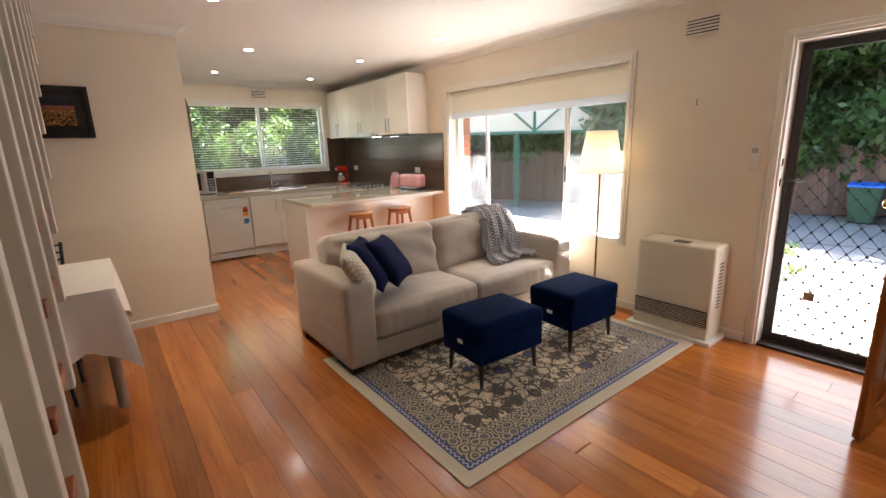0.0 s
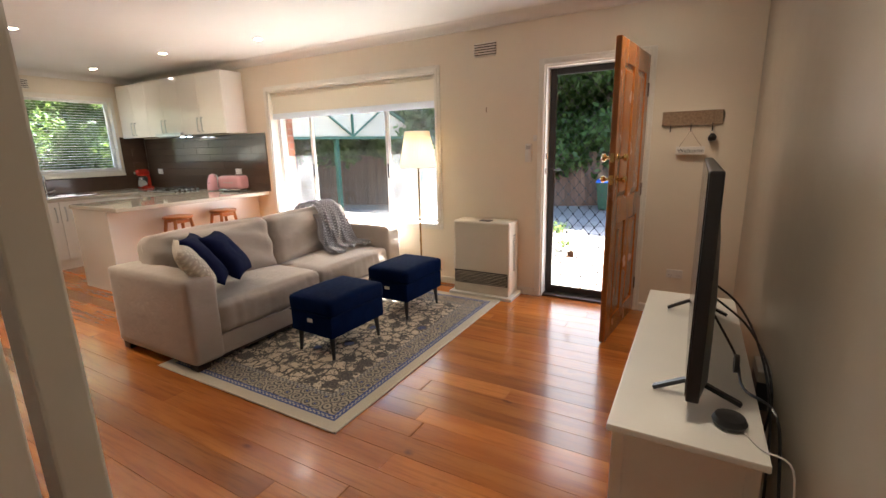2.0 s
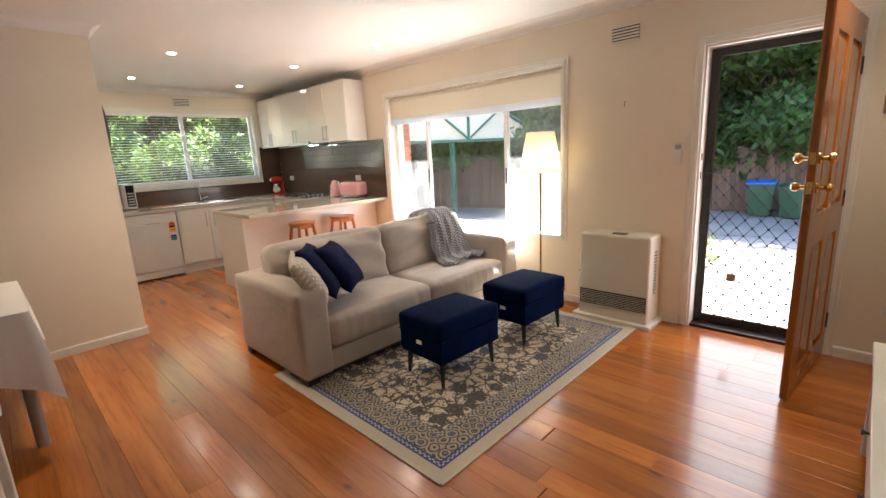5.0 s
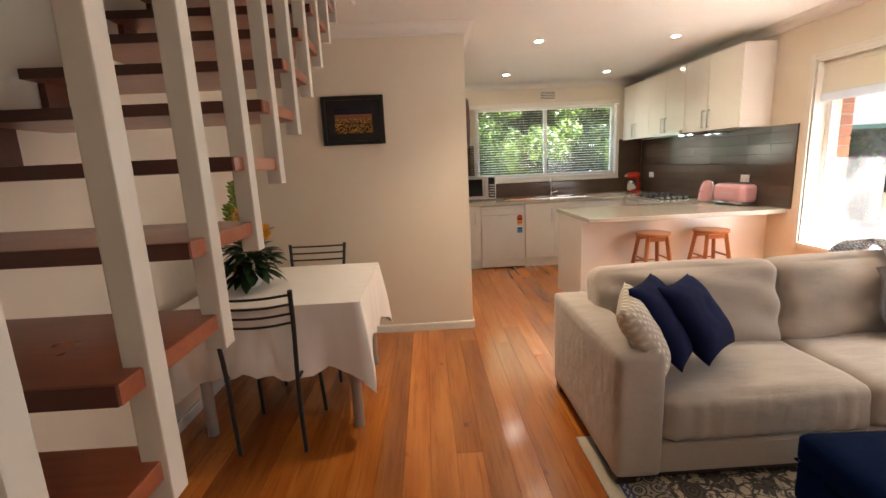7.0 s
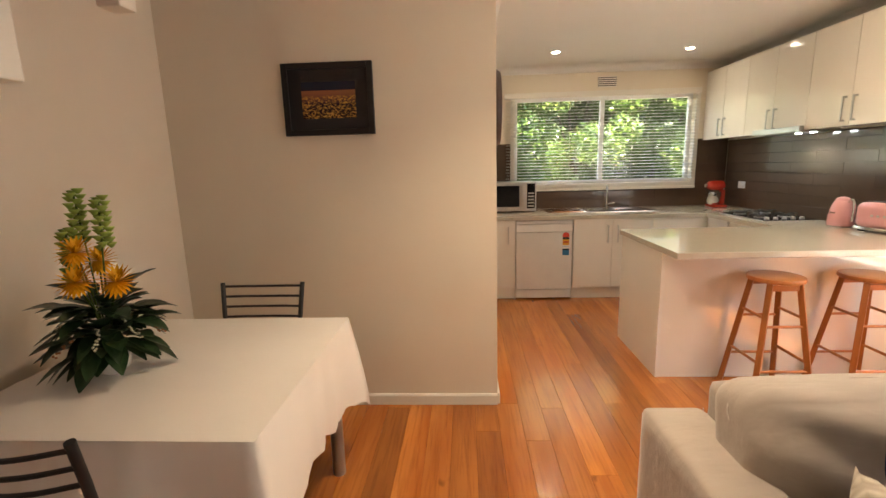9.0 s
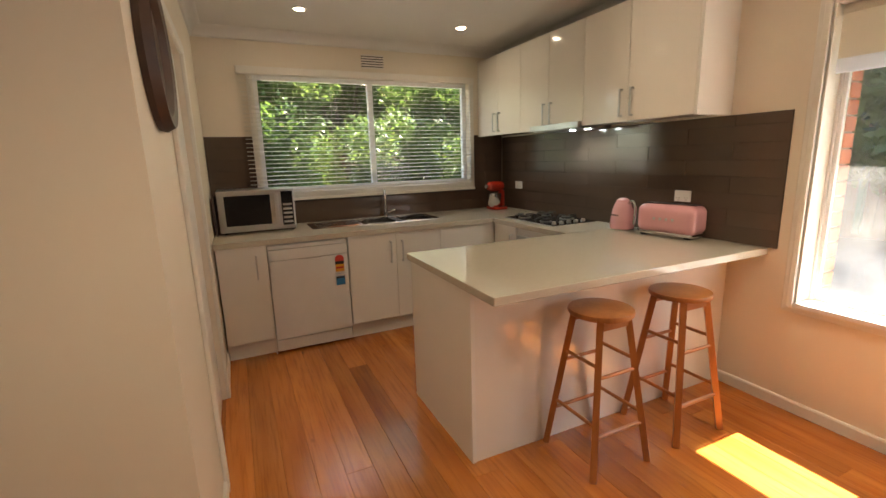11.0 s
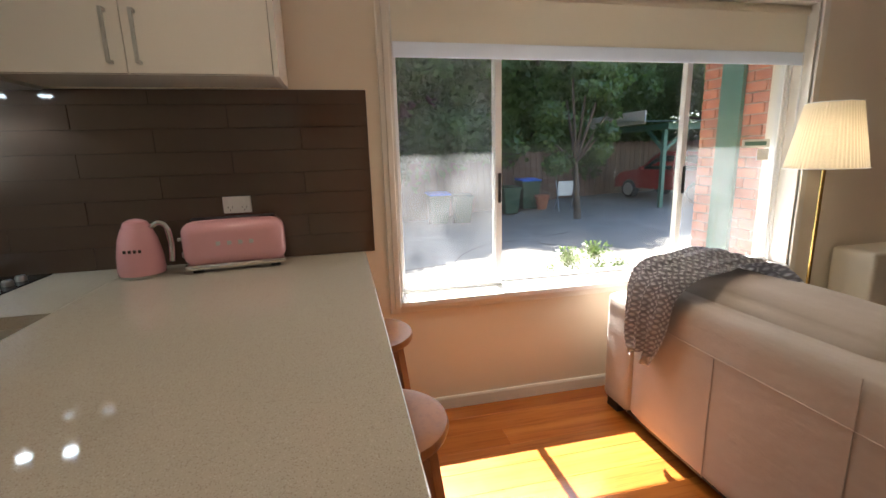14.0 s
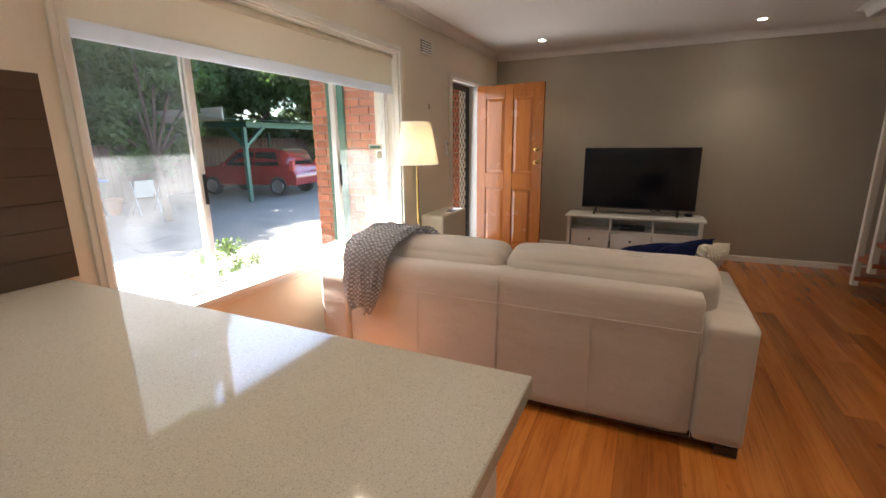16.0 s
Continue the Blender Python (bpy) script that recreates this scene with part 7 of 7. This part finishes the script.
T = [tree_mesh("crown", 11, 7.0, 2.5, 0.9, 30000, 0.10, "leaf", 60), tree_mesh("crown", 12, 7.5, 2.7, 0.8, 30000, 0.10, "leaf_dark", 60), tree_mesh("crown", 13, 6.0, 2.4, 0.8, 27000, 0.095, "leaf", 54)]
far = random.Random(8)
LABELS = ("leafy green tree behind the paling fence", "dark dense tree behind the paling fence", "bright green shrubby tree behind the fence")
for x, y, k in ((18.2, -1.2, 1), (17.8, 1.4, 1), (17.4, 3.6, 0), (17.0, 5.6, 0), (16.6, 7.8, 2), (15.8, 9.8, 0), (14.9, 12.0, 2), (13.8, 14.4, 0), (13.0, 17.5, 2), (20.2, -3.6, 1), (20.4, 0.2, 0), (20.0, 2.6, 1), (19.6, 5.0, 1), (19.2, 7.4, 0), (19.0, 10.0, 2), (18.0, 13.0, 1), (23.0, -6.0, 1), (26.0, -9.5, 0), (22.5, -10.0, 1), (20.0, -13.5, 0), (28.0, -4.0, 0), (16.6, -12.5, 1), (20.8, -5.6, 0), (21.8, -8.2, 1), (20.6, -11.0, 1), (24.5, -12.0, 1), (18.4, 0.1, 2), (17.6, 2.5, 1), (17.5, 6.7, 1), (16.6, 8.9, 1), (21.6, 3.8, 1), (21.4, -1.6, 1)):
    me, cs = T[k]
    tree(x + far.uniform(-0.3, 0.3), y, me, cs, LABELS[k], 2.6, far.uniform(0, 360), far.uniform(1.42, 1.62) if x < 19 else far.uniform(1.15, 1.35))
me, cs = tree_mesh("crown", 21, 4.3, 1.2, 1.35, 12000, 0.085, "leaf", 34)
tree(12.75, 0.0, me, cs, "small bushy green tree standing on the court before the fence", 1.7, 20, 1.0, 0.10)
# shrubs right behind the kitchen window
kme = [tree_mesh("crown", 31, 3.9, 1.5, 0.1, 28000, 0.05, "leaf", 70), tree_mesh("crown", 32, 4.2, 1.6, 0.1, 28000, 0.05, "leaf_dark", 70)]
for x, y, k in ((0.4, 12.2, 0), (2.0, 12.6, 1), (3.5, 12.3, 0), (5.2, 12.6, 0), (6.9, 12.4, 1), (1.2, 14.2, 1), (4.4, 14.5, 1), (7.8, 14.0, 0), (2.8, 16.5, 1), (6.0, 16.8, 0), (-0.6, 16.4, 0), (9.0, 17.0, 1), (5.0, 13.6, 1), (2.9, 14.2, 0)):
    me, cs = kme[k]
    tree(x, y, me, cs, "green shrub close behind the kitchen window", 1.6, far.uniform(0, 360), 1.0 if y < 14 else 1.45, 0.07)
me, cs = tree_mesh("crown", 41, 0.32, 0.32, 0.04, 500, 0.03, "leaf", 9)
for x, y in ((7.35, 2.75), (7.1, 3.25)):
    th = thing("ground_plant", "low green plant growing from the concrete", "plant", (x, y, gz(x, y)))
    cr = new("leaves", me)
    cr.parent = th
    tagged(cr, kind="stuff")

# garden chair and pots by the tree
gch = thing("garden_chair", "pale folding garden chair leaning by the tree", "chair", (14.2, -0.40, gz(14.2, -0.40)))
part("seat_back", moved(boxed(-0.22, 0.22, -0.015, 0.015, -0.2, 0.25, bevel=0.01), pose(0, 0, 0.62, rx=-18)), "paper", gch, "pale sling back", local=True)
for s in (-0.24, 0.24):
    part("frame_leg", rod(bmesh.new(), (s, 0.25, 0), (s, -0.12, 0.86), 0.014), "silver", gch, local=True)
    part("frame_leg", rod(bmesh.new(), (s, -0.25, 0), (s, 0.2, 0.6), 0.014), "silver", gch, local=True)
gch.rotation_euler.z = radians(80)
pt = thing("garden_pot", "terracotta garden pot by the fence", "pot", (15.1, -0.1, gz(15.1, -0.1)))
part("pot", lathe(bmesh.new(), [(0.14, 0.0), (0.22, 0.38), (0.24, 0.40), (0.22, 0.44), (0.18, 0.44)], 24), "brick", pt, smooth=True, local=True)
# neighbouring roofs and walls in the gaps between the trees
nb = thing("neighbour_house", "pale neighbouring house glimpsed behind the trees", "house", (21.5, 5, G))
part("wall", boxed(21, 29, -1, 13, G, 2.6), "gable", nb, local=False)
bm = bmesh.new()
v = [bm.verts.new(p) for p in ((20.6, -1.4, 2.55), (29.4, -1.4, 2.55), (29.4, 13.4, 2.55), (20.6, 13.4, 2.55), (25, 1.5, 4.3), (25, 10.5, 4.3))]
for q in ((0, 1, 4), (1, 2, 5, 4), (2, 3, 5), (3, 0, 4, 5), (3, 2, 1, 0)):
    bm.faces.new([v[i] for i in q])
part("roof", bm, "mortar", nb)

# ---- wall tiles ----


def tiles(name, side, u0, u1, z0, z1, skip, label):
    bm = bmesh.new()
    if side == "x":
        box(bm, XE - 0.004, XE - 0.0005, u0, u1, z0, z1)
    else:
        a, c, d, e = skip[0]
        box(bm, u0, u1, YN - 0.004, YN - 0.0005, z0, d)
        box(bm, u0, a, YN - 0.004, YN - 0.0005, d, z1)
        box(bm, c, u1, YN - 0.004, YN - 0.0005, d, z1)
    w = structure(name, bm, "grout", label)
    cache = {}
    TH, TL, J = 0.0985, 0.598, 0.0018
    z, row = z0, 0
    while z < z1 - 0.01:
        h = min(TH, z1 - z)
        u = u0 - (TL * 0.5 if row % 2 else 0)
        while u < u1 - 0.005:
            lo, hi = max(u, u0), min(u + TL, u1)
            spans = [(lo, hi)]
            for a, c, d, e in skip:
                if z < e - 0.01 and z + h > d + 0.01:
                    spans = [s for p, q in spans for s in ((p, min(q, a)), (max(p, c), q)) if s[1] - s[0] > 0.01]
            for p, q in spans:
                key = (round(q - p, 3), round(h, 3))
                if key not in cache:
                    bm = boxed(-0.0085, -0.004, J, key[0], 0, key[1] - J, bevel=0.001, seg=1) if side == "x" else boxed(J, key[0], -0.0085, -0.004, 0, key[1] - J, bevel=0.001, seg=1)
                    me = bpy.data.meshes.new("wall_tile")
                    bm.to_mesh(me)
                    bm.free()
                    me.materials.append(M["tile"])
                    cache[key] = me
                ob = new("wall_tile", cache[key])
                ob.parent = w
                ob.location = (XE, p, z) if side == "x" else (p, YN, z)
            u += TL
        z += TH
        row += 1


tiles("splashback_east", "x", 5.785, YN - 0.009, 0.911, 1.662, (), "brown gloss tiled splashback")
tiles("splashback_kitchen", "y", XP, XE - 0.009, 0.911, 1.69, ((1.935, 4.115, 1.12, 2.5),), "brown gloss tiled splashback under the window")

# floor boards
rng = random.Random(5)
x = XW
meshes = {}
while x < XE - 0.01:
    w = min(0.133, XE - x)
    y = YS
    while y < YN - 0.01:
        L = min(rng.choice((1.8, 2.4, 3.0, 3.6, 4.2)) * (rng.uniform(0.4, 1) if y == YS else 1), YN - y)
        if YN - y - L < 0.5:
            L = YN - y
        key = (round(L, 2), round(w, 3))
        if key not in meshes:
            me = bpy.data.meshes.new("board")
            bm = boxed(0.0003, key[1] - 0.0003, 0.0003, L - 0.0003, -0.02, 0.0, bevel=0.0009, seg=1)
            bm.to_mesh(me)
            bm.free()
            me.materials.append(M["floor"])
            meshes[key] = me
        ob = new("floor_board", meshes[key])
        ob.parent = bpy.data.objects["floor"]
        ob.location = (x, y, 0)
        y += L
    x += w
